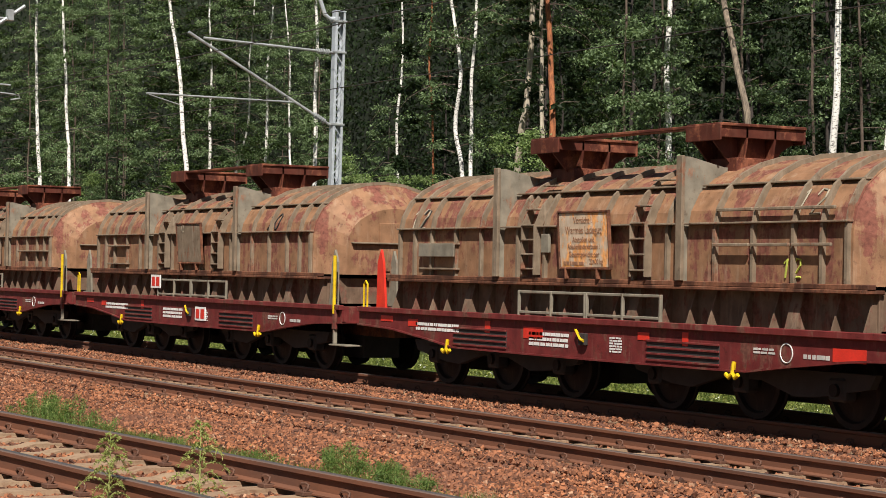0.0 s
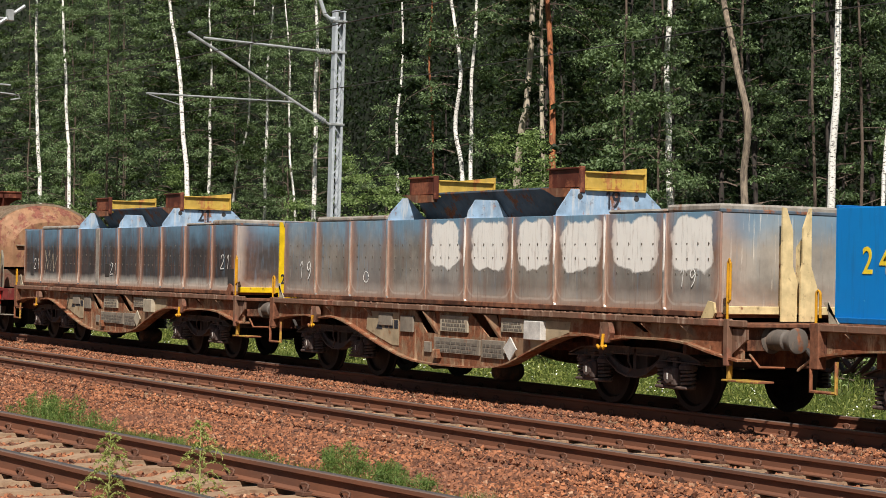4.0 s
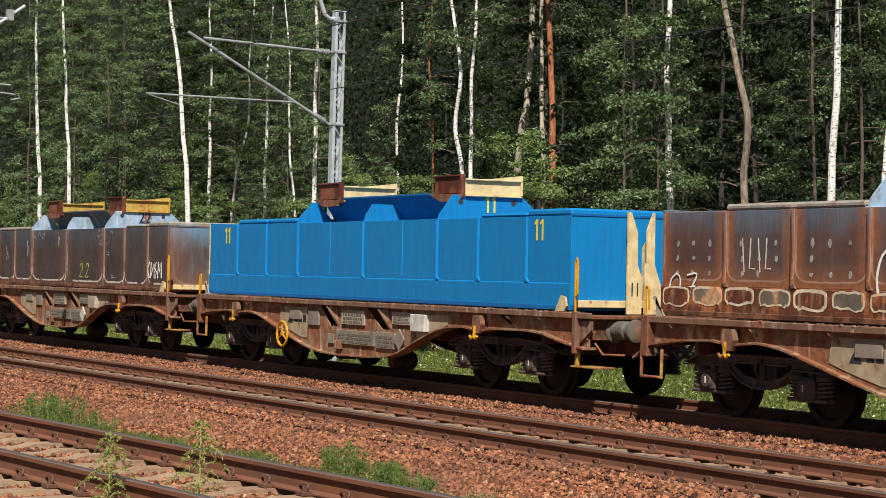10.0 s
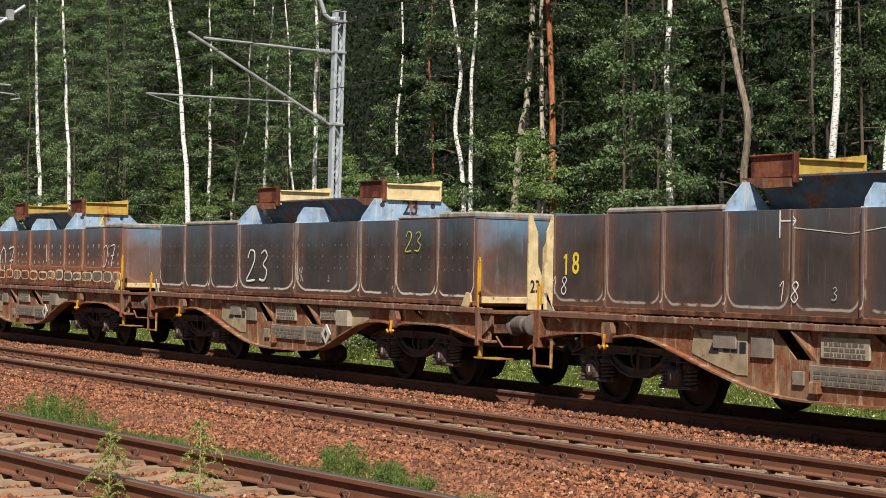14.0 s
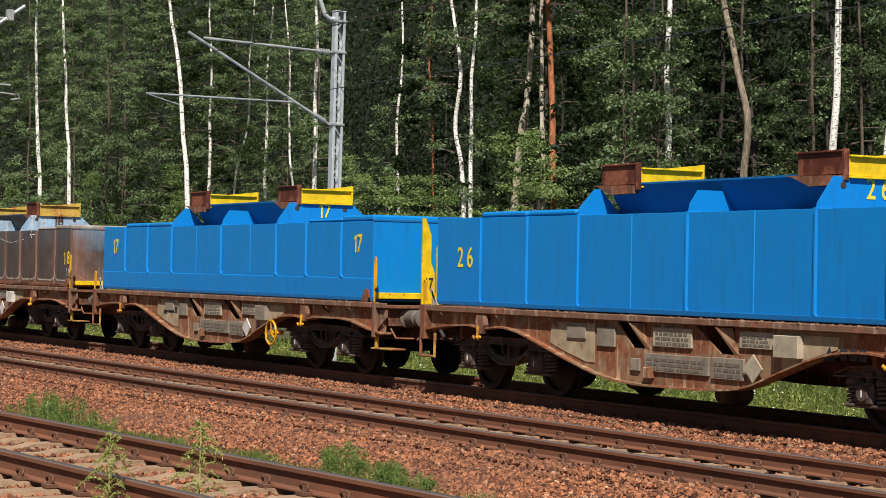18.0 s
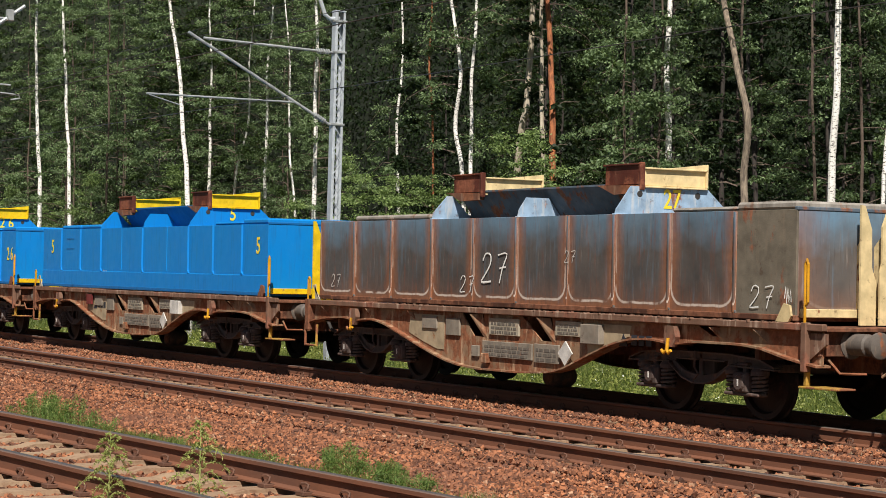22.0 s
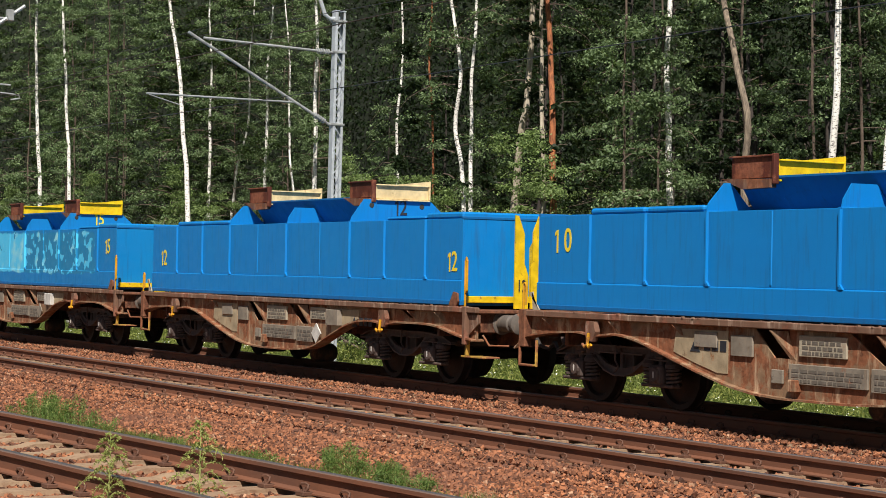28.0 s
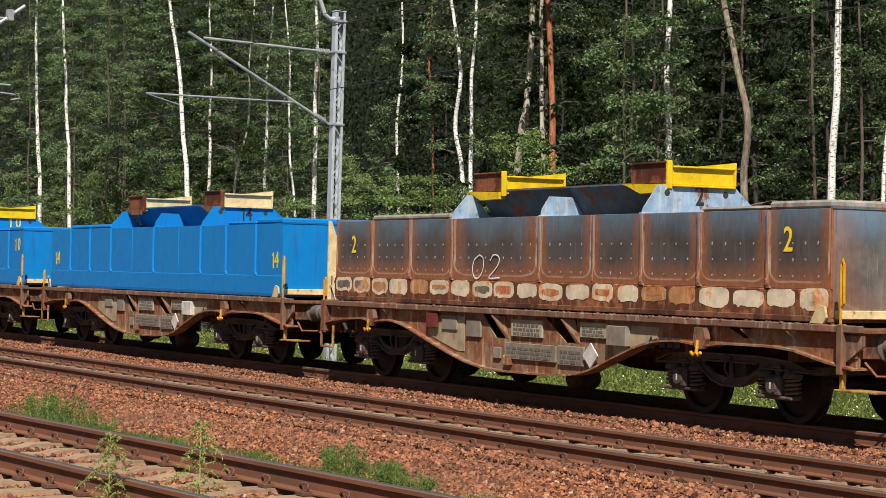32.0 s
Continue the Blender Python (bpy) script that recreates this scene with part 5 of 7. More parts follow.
    for _ in range(190):
        x, y, q = r.uniform(-6.4, 6.7), r.uniform(-1.40, -1.31), r.uniform(0.006, 0.018)
        k.prism([(x - q * 1.6, y - q * 0.6), (x + q * 0.5, y - q), (x + q * 1.5, y + q * 0.5), (x - q * 0.4, y + q)], 1.198, 1.205 + q * r.uniform(0.3, 1.2), "z")
    tagged(part("rust_scale", k, M_DECK, w), kind="stuff")
    for x in BOGIES:
        bogie(w, x)
    for x in BOGIES:
        wheelset(w, x - AXLE), wheelset(w, x + AXLE)
    # air tank and brake gear under the middle
    part("air_tank", Mesh().lathe([(0.0, -0.75), (0.12, -0.73), (0.16, -0.66), (0.16, -0.36), (0.12, -0.3), (0.0, -0.28)], 16, (0.1, 0, 0.26), "y"), M_BOGIE, w, smooth=True)
    part("air_tank", Mesh().lathe([(0.0, -0.75), (0.13, -0.73), (0.17, -0.66), (0.17, -0.36), (0.13, -0.3), (0.0, -0.28)], 16, (-1.9, 0, 0.36), "y"), M_BOGIE, w, smooth=True)
    return w


# ---- coil boxes ----
SEAMS = [-6.22, -4.93, -3.66, -2.36, -1.13, 0.09, 1.40, 2.53, 3.75, 5.09, 6.22]
HALF, Z0, Z1 = 1.27, 1.265, 2.51


def numeral(text, h, mat, box, x, z, y=-HALF, wide=0.72, bold=0.012, name="painted_number", lean=0.0):
    return letters(text, h, mat, box, pose(x, y - 0.006, z, 0, lean, 0), name, wide, bold)


def stroke(parent, pts, x, z, size, mat, y=-HALF - 0.004, name="chalk_mark", r=0.018):
    """A hand-drawn line: points in a unit square, drawn at (x, z) with that size."""
    k = Mesh()
    for line in pts:
        q = [(x + a * size, y, z + b * size) for a, b in line]
        k.tube(q, r, 4)
    k.v = [(a, y + (b - y) * 0.2, c) for a, b, c in k.v]
    return part(name, k, mat, parent)


def coil_box(number, plate, far, trim, label, top_plate=None, skirt=False, beam=None, dots=False, end=None):
    """An open-topped steel box for hot coils: ribbed sides, a raised trough with lifting beams, guide plates at its end."""
    b = thing("coil_box", label, "steel box", "coil boxes on the wagons")
    zs = 1.60 if skirt else Z0
    joined = {"22": (-1.13, 1.40), "23": (-1.13, 1.40), "2": (-1.13,)}.get(number, ())
    seams = [x for x in SEAMS if x not in joined]
    for a, c in zip(seams, seams[1:]):
        k = Mesh()
        k.box(a + 0.003, c - 0.003, -HALF, -HALF + 0.03, zs, Z1, 0.004)
        part("side_panel", k, M_KHAKI if number == "27" and c > 6 else plate, b)
    for i, x in enumerate(SEAMS[1:-1]):
        if x in joined:
            continue
        faint = i in (3, 5)
        r = Mesh().prism([(x - 0.022, -HALF), (x + 0.022, -HALF), (x + 0.013, -HALF - (0.010 if faint else 0.034)), (x - 0.013, -HALF - (0.010 if faint else 0.034))], zs + 0.03, Z1 - 0.01, "z")
        part("rib", r, plate, b)
        if not faint:
            part("rib_foot", Mesh().prism([(x, zs + 0.08), (x + 0.07, zs), (x, zs)], -HALF - 0.028, -HALF), plate, b)
    if skirt:
        s = Mesh()
        s.prism([(-HALF - 0.016, Z0 + 0.03), (-HALF - 0.016, 1.585), (-HALF, 1.60), (-HALF + 0.03, 1.60), (-HALF + 0.03, Z0 + 0.03)], SEAMS[0], SEAMS[-1], "x")
        part("skirt", s, M_SCALE if number in ("07", "2") else plate, b)
    part("base_rail", Mesh().box(SEAMS[0], SEAMS[-1], -HALF - 0.03, HALF + 0.03, Z0 - 0.04, Z0 + 0.03), M_RUST if far is M_FARGREY else far, b)
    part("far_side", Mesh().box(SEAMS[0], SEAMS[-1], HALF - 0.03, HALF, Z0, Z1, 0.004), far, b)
    for x in (SEAMS[0], SEAMS[-1]):
        s = 1 if x > 0 else -1
        part("end_wall", Mesh().box(x - s * 0.03, x, -HALF + 0.03, HALF - 0.03, Z0, Z1, 0.004), end or plate, b)
        part("top_rim", Mesh().box(x - s * 0.05, x + s * 0.01, -HALF, HALF, Z1 - 0.01, Z1 + 0.035), far, b)
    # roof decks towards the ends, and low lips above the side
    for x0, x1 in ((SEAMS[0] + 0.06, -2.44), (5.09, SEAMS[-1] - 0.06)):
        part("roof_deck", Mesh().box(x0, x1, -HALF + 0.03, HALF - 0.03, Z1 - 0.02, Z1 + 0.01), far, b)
    tp = top_plate or plate
    lid = M_ROOF if tp is M_PALEBLUE else tp
    for x0, x1, h in ((-4.95, -3.71, 0.085), (-3.65, -2.45, 0.085), (3.77, 5.05, 0.055), (5.09, SEAMS[-1] - 0.01, 0.10)):
        part("roof_lid", Mesh().box(x0, x1, -HALF + 0.005, HALF - 0.05, Z1 + 0.002, Z1 + h, 0.028), lid, b)
    # the raised trough: three cross plates, the last with the number, and an overhanging cap between them
    for x, prof in ((-2.40, [(-1.26, Z1), (-1.24, 2.61), (-1.0, 2.87), (-0.90, 2.87), (-0.55, Z1)]), (0.08, [(-1.26, Z1), (-1.24, 2.61), (-1.12, 2.79), (-0.75, 2.79), (-0.52, Z1)]),
                    (2.50, [(-1.26, Z1), (-1.24, 2.58), (-1.01, 2.89), (0.24, 2.88), (0.50, 2.66), (0.52, Z1)])):
        part("cross_plate", Mesh().prism(prof, x - 0.01, x + 0.01, "x"), tp, b)
        part("cross_flange", Mesh().box(x - 0.05, x + 0.03, -HALF, 0.6, Z1 - 0.01, Z1 + 0.012), tp, b)
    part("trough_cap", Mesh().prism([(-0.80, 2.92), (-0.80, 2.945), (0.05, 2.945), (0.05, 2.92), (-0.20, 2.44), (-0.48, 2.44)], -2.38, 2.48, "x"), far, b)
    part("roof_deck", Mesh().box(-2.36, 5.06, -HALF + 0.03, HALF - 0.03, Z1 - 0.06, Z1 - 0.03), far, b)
    # two lifting beams across the top
    bm_ = beam or trim
    for x in (-1.62, 2.50):
        k = Mesh()
        k.box(x - 0.012, x + 0.012, -0.80, 0.20, 2.90, 3.14)
        for z in (2.885, 3.13):
            k.box(x - 0.09, x + 0.06, -0.80, 0.20, z - 0.012, z + 0.012)
        k.prism([(-0.42, 3.142), (0.20, 3.142), (0.20, 3.215)], x - 0.012, x + 0.05, "x")
        k.box(x - 0.05, x + 0.06, 0.18, 0.21, 2.90, 3.215)
        lb = part("lifting_beam", k, bm_, b, "rust-streaked lifting beam")
        e = Mesh().box(x - 0.82, x - 0.02, -0.86, -0.835, 2.92, 3.19)
        e.box(x - 0.84, x, -0.89, -0.80, 3.175, 3.20)
        part("beam_plate", e, M_BEAM_RUST, lb, "rusted red-brown plate")
        part("beam_edge", Mesh().box(x - 0.02, x + 0.03, -0.88, -0.80, 2.84, 3.21), M_YELLOW if number in ("24", "2") else M_BEAM_RUST, lb)
        part("beam_shelf", Mesh().prism([(x - 0.98, 2.925), (x - 0.02, 2.905), (x - 0.02, 2.80), (x - 0.55, 2.79), (x - 0.86, 2.90)], -0.91, -0.80), M_YELLOW if number in ("24", "2") else M_SHELF, lb)
        part("beam_foot", Mesh().box(x - 0.48, x - 0.34, -0.7, 0.1, 2.93, 2.97), M_BEAM_RUST, lb)
    # shackle holes: dark discs on the plate paint the shade inside them
    for o in (-0.87, 0.07):
        part("dark_hole_disc", Mesh().lathe([(0.0, 2.515), (0.04, 2.515), (0.045, 2.51)], 12, (0, o, 2.79), "x"), M_DARK, b)
    # guide plates and the sill of the end wall
    xe = SEAMS[-1]
    for o, s, xo in ((-0.36, -1, 0.16), (-0.10, 1, 0.20)):
        w = 0.115
        if s > 0:
            prof = [(o - w, Z0 - 0.08), (o + w * 1.3, Z0 - 0.08), (o + w * 1.35, 1.58), (o + w * 0.4, 1.86), (o + w * 0.35, 2.58), (o + w * 0.1, 2.57), (o - w * 0.75, 2.33), (o - w * 0.75, 1.9), (o - w, 1.8)]
        else:
            prof = [(o - w, Z0 - 0.08), (o + w * 1.05, Z0 - 0.08), (o + w * 1.05, 1.68), (o + w * 0.45, 1.86), (o + w * 0.4, 2.3), (o - w * 0.5, 2.57), (o - w, 2.58)]
        part("guide_plate", Mesh().prism(prof, xe + xo, xe + xo + 0.03, "x"), trim, b)
        part("guide_web", Mesh().prism([(xe, Z0), (xe + xo, Z0), (xe + xo, 2.3), (xe, 2.1)], o - 0.012, o + 0.012), trim, b)
    part("end_rail", Mesh().box(xe, xe + 0.07, -HALF + 0.05, HALF - 0.05, Z0 + 0.0, Z0 + 0.10), trim, b)
    part("corner_foot", Mesh().prism([(xe - 0.28, Z0 - 0.05), (xe - 0.05, Z0 - 0.05), (xe + 0.0, Z0 + 0.02), (xe - 0.03, Z0 + 0.14), (xe - 0.14, Z0 + 0.16)], -HALF - 0.07, -HALF - 0.04), M_CREAM if trim is M_CREAM else M_RUST, b)
    part("corner_foot", Mesh().prism([(SEAMS[0], Z0 - 0.05), (SEAMS[0] - 0.02, Z0 + 0.20), (SEAMS[0] - 0.10, Z0 + 0.18), (SEAMS[0] + 0.16, Z0 - 0.05)], -HALF - 0.08, -HALF - 0.05), M_BOARD, b)
    if dots:
        k, r = Mesh(), random.Random(9)
        big = number == "07"
        for z in ((1.76, 1.94, 2.12) if big else (1.74, 1.93, 2.12)):
            for x0, x1 in zip(SEAMS, SEAMS[1:]):
                cols = 3 if big else 4
                for j in range(cols):
                    if big and r.random() < 0.2:
                        continue
                    x, w, h = x0 + (x1 - x0) * (j + 1) / (cols + 1) + r.uniform(-0.015, 0.015), (0.03 if big else 0.015), (r.uniform(0.03, 0.06) if big else r.uniform(0.012, 0.024))
                    k.prism([(x + w * math.cos(q) * r.uniform(0.7, 1.1), z + h * math.sin(q) * r.uniform(0.7, 1.15)) for q in [math.pi * i / 5 for i in range(10)]], -HALF - 0.004, -HALF + 0.002)
        tagged(part("plug_weld", k, M_WELD if number in ("07", "2") else M_INK, b), kind="stuff")
    return b


M_FLAKE = rusty("flaked_scale", (0.70, 0.58, 0.42), rust=(0.42, 0.20, 0.09), amount=0.34, dusty=0.3)
M_FLAKE_RUST = rusty("flaked_orange_scale", (0.50, 0.24, 0.10), rust=(0.26, 0.08, 0.03), amount=0.45, dust=(0.7, 0.55, 0.4), dusty=0.5)
M_FLAKE_SOOT = rusty("sooty_scale", (0.16, 0.13, 0.10), rust=(0.30, 0.17, 0.09), amount=0.35, dusty=0.3)
M_SCALE = rusty("orange_rust_scale", (0.13, 0.045, 0.025), rust=(0.19, 0.065, 0.025), amount=0.45, dust=(0.5, 0.36, 0.24), dusty=0.5)
BLUE = [blue_paint("blue_enamel", seed=1.0), blue_paint("blue_enamel_worn", (0.006, 0.172, 0.43), 0.5, 0.0, 0.5, 2.0), blue_paint("blue_enamel_peeling", (0.006, 0.19, 0.50), 0.3, 0.45, 0.3, 3.0, (-4.6, 2.6, 1.85)),
        blue_paint("blue_enamel_bleached", (0.006, 0.175, 0.46), 0.4, 1.2, 0.4, 5.0, (-2.6, 4.9, 1.5)), blue_paint("blue_enamel_dusty", (0.004, 0.175, 0.50), 0.25, 0.0, 0.45, 7.0)]
# darker copy of the blue enamel, the trough's shade put into its colour
M_SHADEBLUE = blue_paint("blue_enamel_shade", (0.006, 0.11, 0.32), 0.2, 0.0, 0.6, 9.0)
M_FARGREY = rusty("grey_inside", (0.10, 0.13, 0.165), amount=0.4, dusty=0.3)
M_PALEBLUE = rusty("pale_blue_paint", (0.30, 0.42, 0.56), rust=(0.15, 0.07, 0.045), amount=0.32, dust=(0.55, 0.53, 0.50), dusty=0.6)
SOOT_LOOKS = {  # base, blue, pale, rust, border, low rust, white foot, white middle
    "21": ((0.050, 0.041, 0.040), 0.8, 0.0, 0.8, 0.3, 0.0, 0.95, 0.0), "19": ((0.23, 0.205, 0.175), 0.95, 0.3, 0.7, 0.3, 0.15, 0.45, 0.95), "22": ((0.062, 0.04, 0.035), 0.14, 0.0, 0.40, 0.8, 0.0, 0.0, 0.0),
    "07": ((0.105, 0.055, 0.045), 0.35, 0.05, 0.95, 0.45, 0.55, 0.0, 0.0), "23": ((0.058, 0.044, 0.040), 0.22, 0.0, 0.35, 0.8, 0.0, 0.0, 0.0), "18": ((0.075, 0.05, 0.042), 0.12, 0.05, 0.4, 0.45, 0.0, 0.0, 0.0),
    "27": ((0.085, 0.072, 0.064), 0.6, 0.06, 0.85, 0.75, 0.2, 0.0, 0.0), "2": ((0.085, 0.068, 0.062), 0.45, 0.05, 0.95, 0.8, 0.75, 0.0, 0.0)}
SOOT = {n: hood_plate("plate_" + n, *v[:6], seed=i * 1.7, foot=v[6], middle=v[7]) for i, (n, v) in enumerate(SOOT_LOOKS.items())}
SOOT_END = {n: hood_plate("end_plate_" + n, tuple(q * 1.5 for q in v[0]), 0.75, 0.15, 0.35, 0.1, 0.25, seed=i * 2.3, foot=v[6] * 0.6, middle=0.0, across=1) for i, (n, v) in enumerate(SOOT_LOOKS.items())}
# number, plate, trim, skirt, plug welds, top plate, colour and place of the painted numbers
TRAIN = [
    ("21", "soot", M_YELLOW, False, True), ("19", "soot", M_CREAM, False, True), ("24", 0, M_YELLOW, False, False), ("22", "soot", M_CREAM, False, False), ("11", 1, M_CREAM, True, False),
    ("07", "soot", M_CREAM, True, True), ("23", "soot", M_CREAM, False, True), ("18", "soot", M_YELLOW, False, False), ("17", 0, M_YELLOW, True, False), ("26", 0, M_YELLOW, False, False),
    ("5", 0, M_YELLOW, True, False), ("27", "soot", M_CREAM, False, False), ("8", 2, M_CREAM, True, False), ("15", 3, M_YELLOW, True, False), ("12", 4, M_YELLOW, True, False),
    ("10", 4, M_CREAM, True, False), ("14", 4, M_CREAM, True, False), ("2", "soot", M_CREAM, True, True),
]
LABELS = {"21": "sooty steel coil box with faded blue and rusted seams", "19": "bleached white and rust-streaked steel coil box", "24": "bright blue steel coil box with yellow guide plates",
          "22": "sooty dark brown steel coil box with chalk marks", "11": "dull blue steel coil box with cream guide plates", "07": "rust-red sooty steel coil box with chalk numbers",
          "23": "dark sooty steel coil box with pale weld seams", "18": "dull brown sooty steel coil box with yellow trim", "27": "grey sooty steel coil box with rusted seams",
          "8": "blue steel coil box with peeling pale patches", "15": "blue steel coil box with large bleached patches", "2": "rust-scaled grey steel coil box with a rusty skirt"}


CHALK = {"0": [[(0.5, 1), (0.15, 0.8), (0.05, 0.4), (0.25, 0.03), (0.6, 0.05), (0.85, 0.4), (0.8, 0.85), (0.5, 1)]], "1": [[(0.25, 0.75), (0.55, 1), (0.5, 0)]],
         "2": [[(0.1, 0.75), (0.3, 1), (0.7, 0.95), (0.75, 0.65), (0.4, 0.3), (0.1, 0.02), (0.9, 0.05)]], "3": [[(0.15, 0.9), (0.5, 1), (0.75, 0.8), (0.4, 0.55), (0.8, 0.35), (0.6, 0.05), (0.1, 0.08)]],
         "7": [[(0.1, 0.95), (0.85, 1), (0.55, 0.5), (0.4, 0)], [(0.3, 0.5), (0.8, 0.55)]], "8": [[(0.5, 0.55), (0.2, 0.8), (0.5, 1), (0.75, 0.8), (0.5, 0.55), (0.15, 0.25), (0.5, 0), (0.8, 0.25), (0.5, 0.55)]],
         "9": [[(0.75, 0.75), (0.45, 1), (0.15, 0.75), (0.4, 0.5), (0.75, 0.75), (0.7, 0.3), (0.4, 0)]]}


def chalk(text, h, mat, box, x, z, lean=0.12, r=None, wide=1.35):
    """A number drawn by hand with chalk, centred at (x, z)."""
    k, y = Mesh(), -HALF - 0.014
    for i, ch in enumerate(text):
        for line in CHALK[ch]:
            pts = [Vector((a, b, 0)) for a, b in line]
            fine = []
            for j in range(len(pts) - 1):
                p0, p1, p2, p3 = pts[max(0, j - 1)], pts[j], pts[j + 1], pts[min(len(pts) - 1, j + 2)]
                for u in (0, 0.33, 0.67):
                    fine.append(0.5 * (2 * p1 + (p2 - p0) * u + (2 * p0 - 5 * p1 + 4 * p2 - p3) * u * u + (3 * p1 - p0 - 3 * p2 + p3) * u ** 3))
            fine.append(pts[-1])
            q = [(x + (((i - len(text) / 2) * 0.72 + p.x * 0.58) * wide + (p.y - 0.5) * lean) * h, y, z + (p.y - 0.5) * h) for p in fine]
            k.tube(q, r or max(0.006, 0.035 * h), 4)
    k.v = [(a, y + (b - y) * 0.15, c) for a, b, c in k.v]
    return part("chalk_number", k, mat, box)


SIDE_NUMBERS = {  # place along the side, height, size of the painted numbers
    "24": ((5.77, 1.95, 0.30), (-5.54, 1.91, 0.29)), "11": ((5.40, 2.32, 0.29), (-5.40, 2.31, 0.29)), "17": ((5.66, 2.14, 0.28), (-5.52, 2.11, 0.28)), "26": ((5.79, 1.94, 0.30), (-5.38, 1.92, 0.29)),
    "5": ((5.80, 2.11, 0.29), (-5.55, 2.11, 0.30)), "8": ((5.80, 2.15, 0.27), (-5.58, 2.15, 0.29)), "15": ((5.66, 2.11, 0.30), (-5.48, 2.10, 0.28)), "12": ((5.90, 1.86, 0.29), (-5.63, 1.88, 0.29)),
    "10": ((5.75, 2.17, 0.29), (-5.62, 2.16, 0.31)), "14": ((5.90, 1.86, 0.28), (-5.82, 1.86, 0.28)), "18": ((5.90, 1.86, 0.27), (-5.78, 1.85, 0.28)), "2": ((5.46, 2.15, 0.28), (-5.57, 2.12, 0.27))}


def chalk_numbers(n, b):
    """The numbers and marks that each box carries."""
    blue = n in ("24", "11", "17", "26", "5", "8", "15", "12", "10", "14")
    txt = " ".join(n) if n in ("24", "26", "10") else n
    ink = {"8": M_BLACK, "12": M_BLACK, "14": M_BLACK, "27": M_YMARK, "07": M_YMARK}.get(n, M_YMARK if blue else M_BLACK)
    letters("7" if n == "07" else txt, 0.25, ink, b, pose(2.516, -0.35 if n != "07" else -0.42, 2.755 if n not in ("07", "27") else 2.72, 0, 0, 90), "painted_number", 0.80, 0.014)
    for x, z, h in SIDE_NUMBERS.get(n, ()):
        numeral(txt if n != "18" else "1 8", h, M_YMARK, b, x, z, wide=0.86, bold=0.016)
    if n in ("24", "26", "17", "21", "22", "23", "8", "15", "10", "11", "12", "14"):
        letters(n, 0.17, M_BLACK, b, pose(SEAMS[-1] + 0.20, -0.36, 1.52, 0, 0, 90), "small_number", 0.7, 0.012)
    if n == "21":
        chalk("21", 0.24, M_WHITE, b, -5.2, 1.73), chalk("21", 0.24, M_WHITE, b, -0.11, 1.65), chalk("21", 0.26, M_WHITE, b, 5.8, 1.82)
        stroke(b, [[(0, 0), (0.2, 0.5), (0.1, 0.9), (0.4, 0.2), (0.6, 0.9), (0.7, 0.1), (1, 0.8), (1.1, 0.1), (1.5, 0.7)]], -4.7, 1.50, 0.6, M_BOARD, r=0.012)
        part("vent_hatch", Mesh().box(-5.7, -5.48, -HALF - 0.006, -HALF + 0.01, 1.46, 1.74), M_DARK, b)
        part("vent_hatch", Mesh().box(5.88, 6.16, -HALF - 0.006, -HALF + 0.01, 1.40, 1.70), M_DARK, b)
        part("vent_hatch", Mesh().box(-0.66, -0.42, -HALF - 0.006, -HALF + 0.01, 1.48, 1.76), M_DARK, b)
    if n == "21":
        part("weld_strip", Mesh().box(-1.24, -1.04, -HALF - 0.014, -HALF - 0.002, Z0 + 0.02, Z1 - 0.02), M_ROOF, b, "plain grey repair strip")
    if n == "22":
        r = random.Random(4)
        for x, z in ((-2.2, 2.38), (-1.9, 2.40), (-1.6, 2.34), (2.1, 2.36), (2.25, 2.2), (2.35, 2.4), (2.62, 2.15), (2.72, 1.95), (3.0, 1.45), (2.9, 2.45)):
            stroke(b, [[(0, 0), (r.uniform(0.3, 0.6), r.uniform(-0.3, 0.4)), (r.uniform(0.7, 1.2), r.uniform(-0.5, 0.5))], [(0.1, 0.3), (r.uniform(0.3, 0.8), r.uniform(0.2, 0.6))]], x, z, 0.2, M_PALEBLUE, r=0.009, name="paint_chip")
    if n == "19":
        chalk("19", 0.30, M_WHITE, b, -5.3, 1.70), chalk("19", 0.22, M_WHITE, b, 5.6, 1.7)
        stroke(b, [[(0.5 + 0.4 * math.cos(q), 0.5 + 0.4 * math.sin(q)) for q in [0.6 * i for i in range(11)]]], -3.2, 1.50, 0.22, M_WHITE, r=0.008)
    if n == "22":
        chalk("2", 0.3, M_GMARK, b, 1.18, 1.60), chalk("2", 0.3, M_GMARK, b, 1.56, 1.60)
        stroke(b, [[(0.3, 0.9), (0, 0.5), (0.3, 0.1)], [(0.5, 0.9), (0.45, 0.1), (0.7, 0.5), (0.9, 0.85), (0.95, 0.1)], [(1.2, 0.9), (1.0, 0.6), (1.25, 0.4), (1.05, 0.05)], [(1.4, 0.1), (1.5, 0.9), (1.65, 0.4), (1.85, 0.9), (1.9, 0.1)]],
               5.1, 1.44, 0.40, M_WHITE, r=0.022)
        for x, z in ((-2.7, 1.9), (-0.5, 2.1), (-4.3, 1.8)):
            stroke(b, [[(0, 1), (0.12, 0.4), (0.05, 0), (0.3, 0.7), (0.45, 0.1)]], x, z, 0.35, M_WHITE_WORN, r=0.007)
    if n == "07":
        chalk("07", 0.66, M_WHITE, b, -1.60, 1.78, r=0.022), chalk("07", 0.46, M_WHITE, b, 5.46, 1.92, r=0.018), chalk("07", 0.34, M_WHITE, b, -5.72, 1.58, r=0.016)
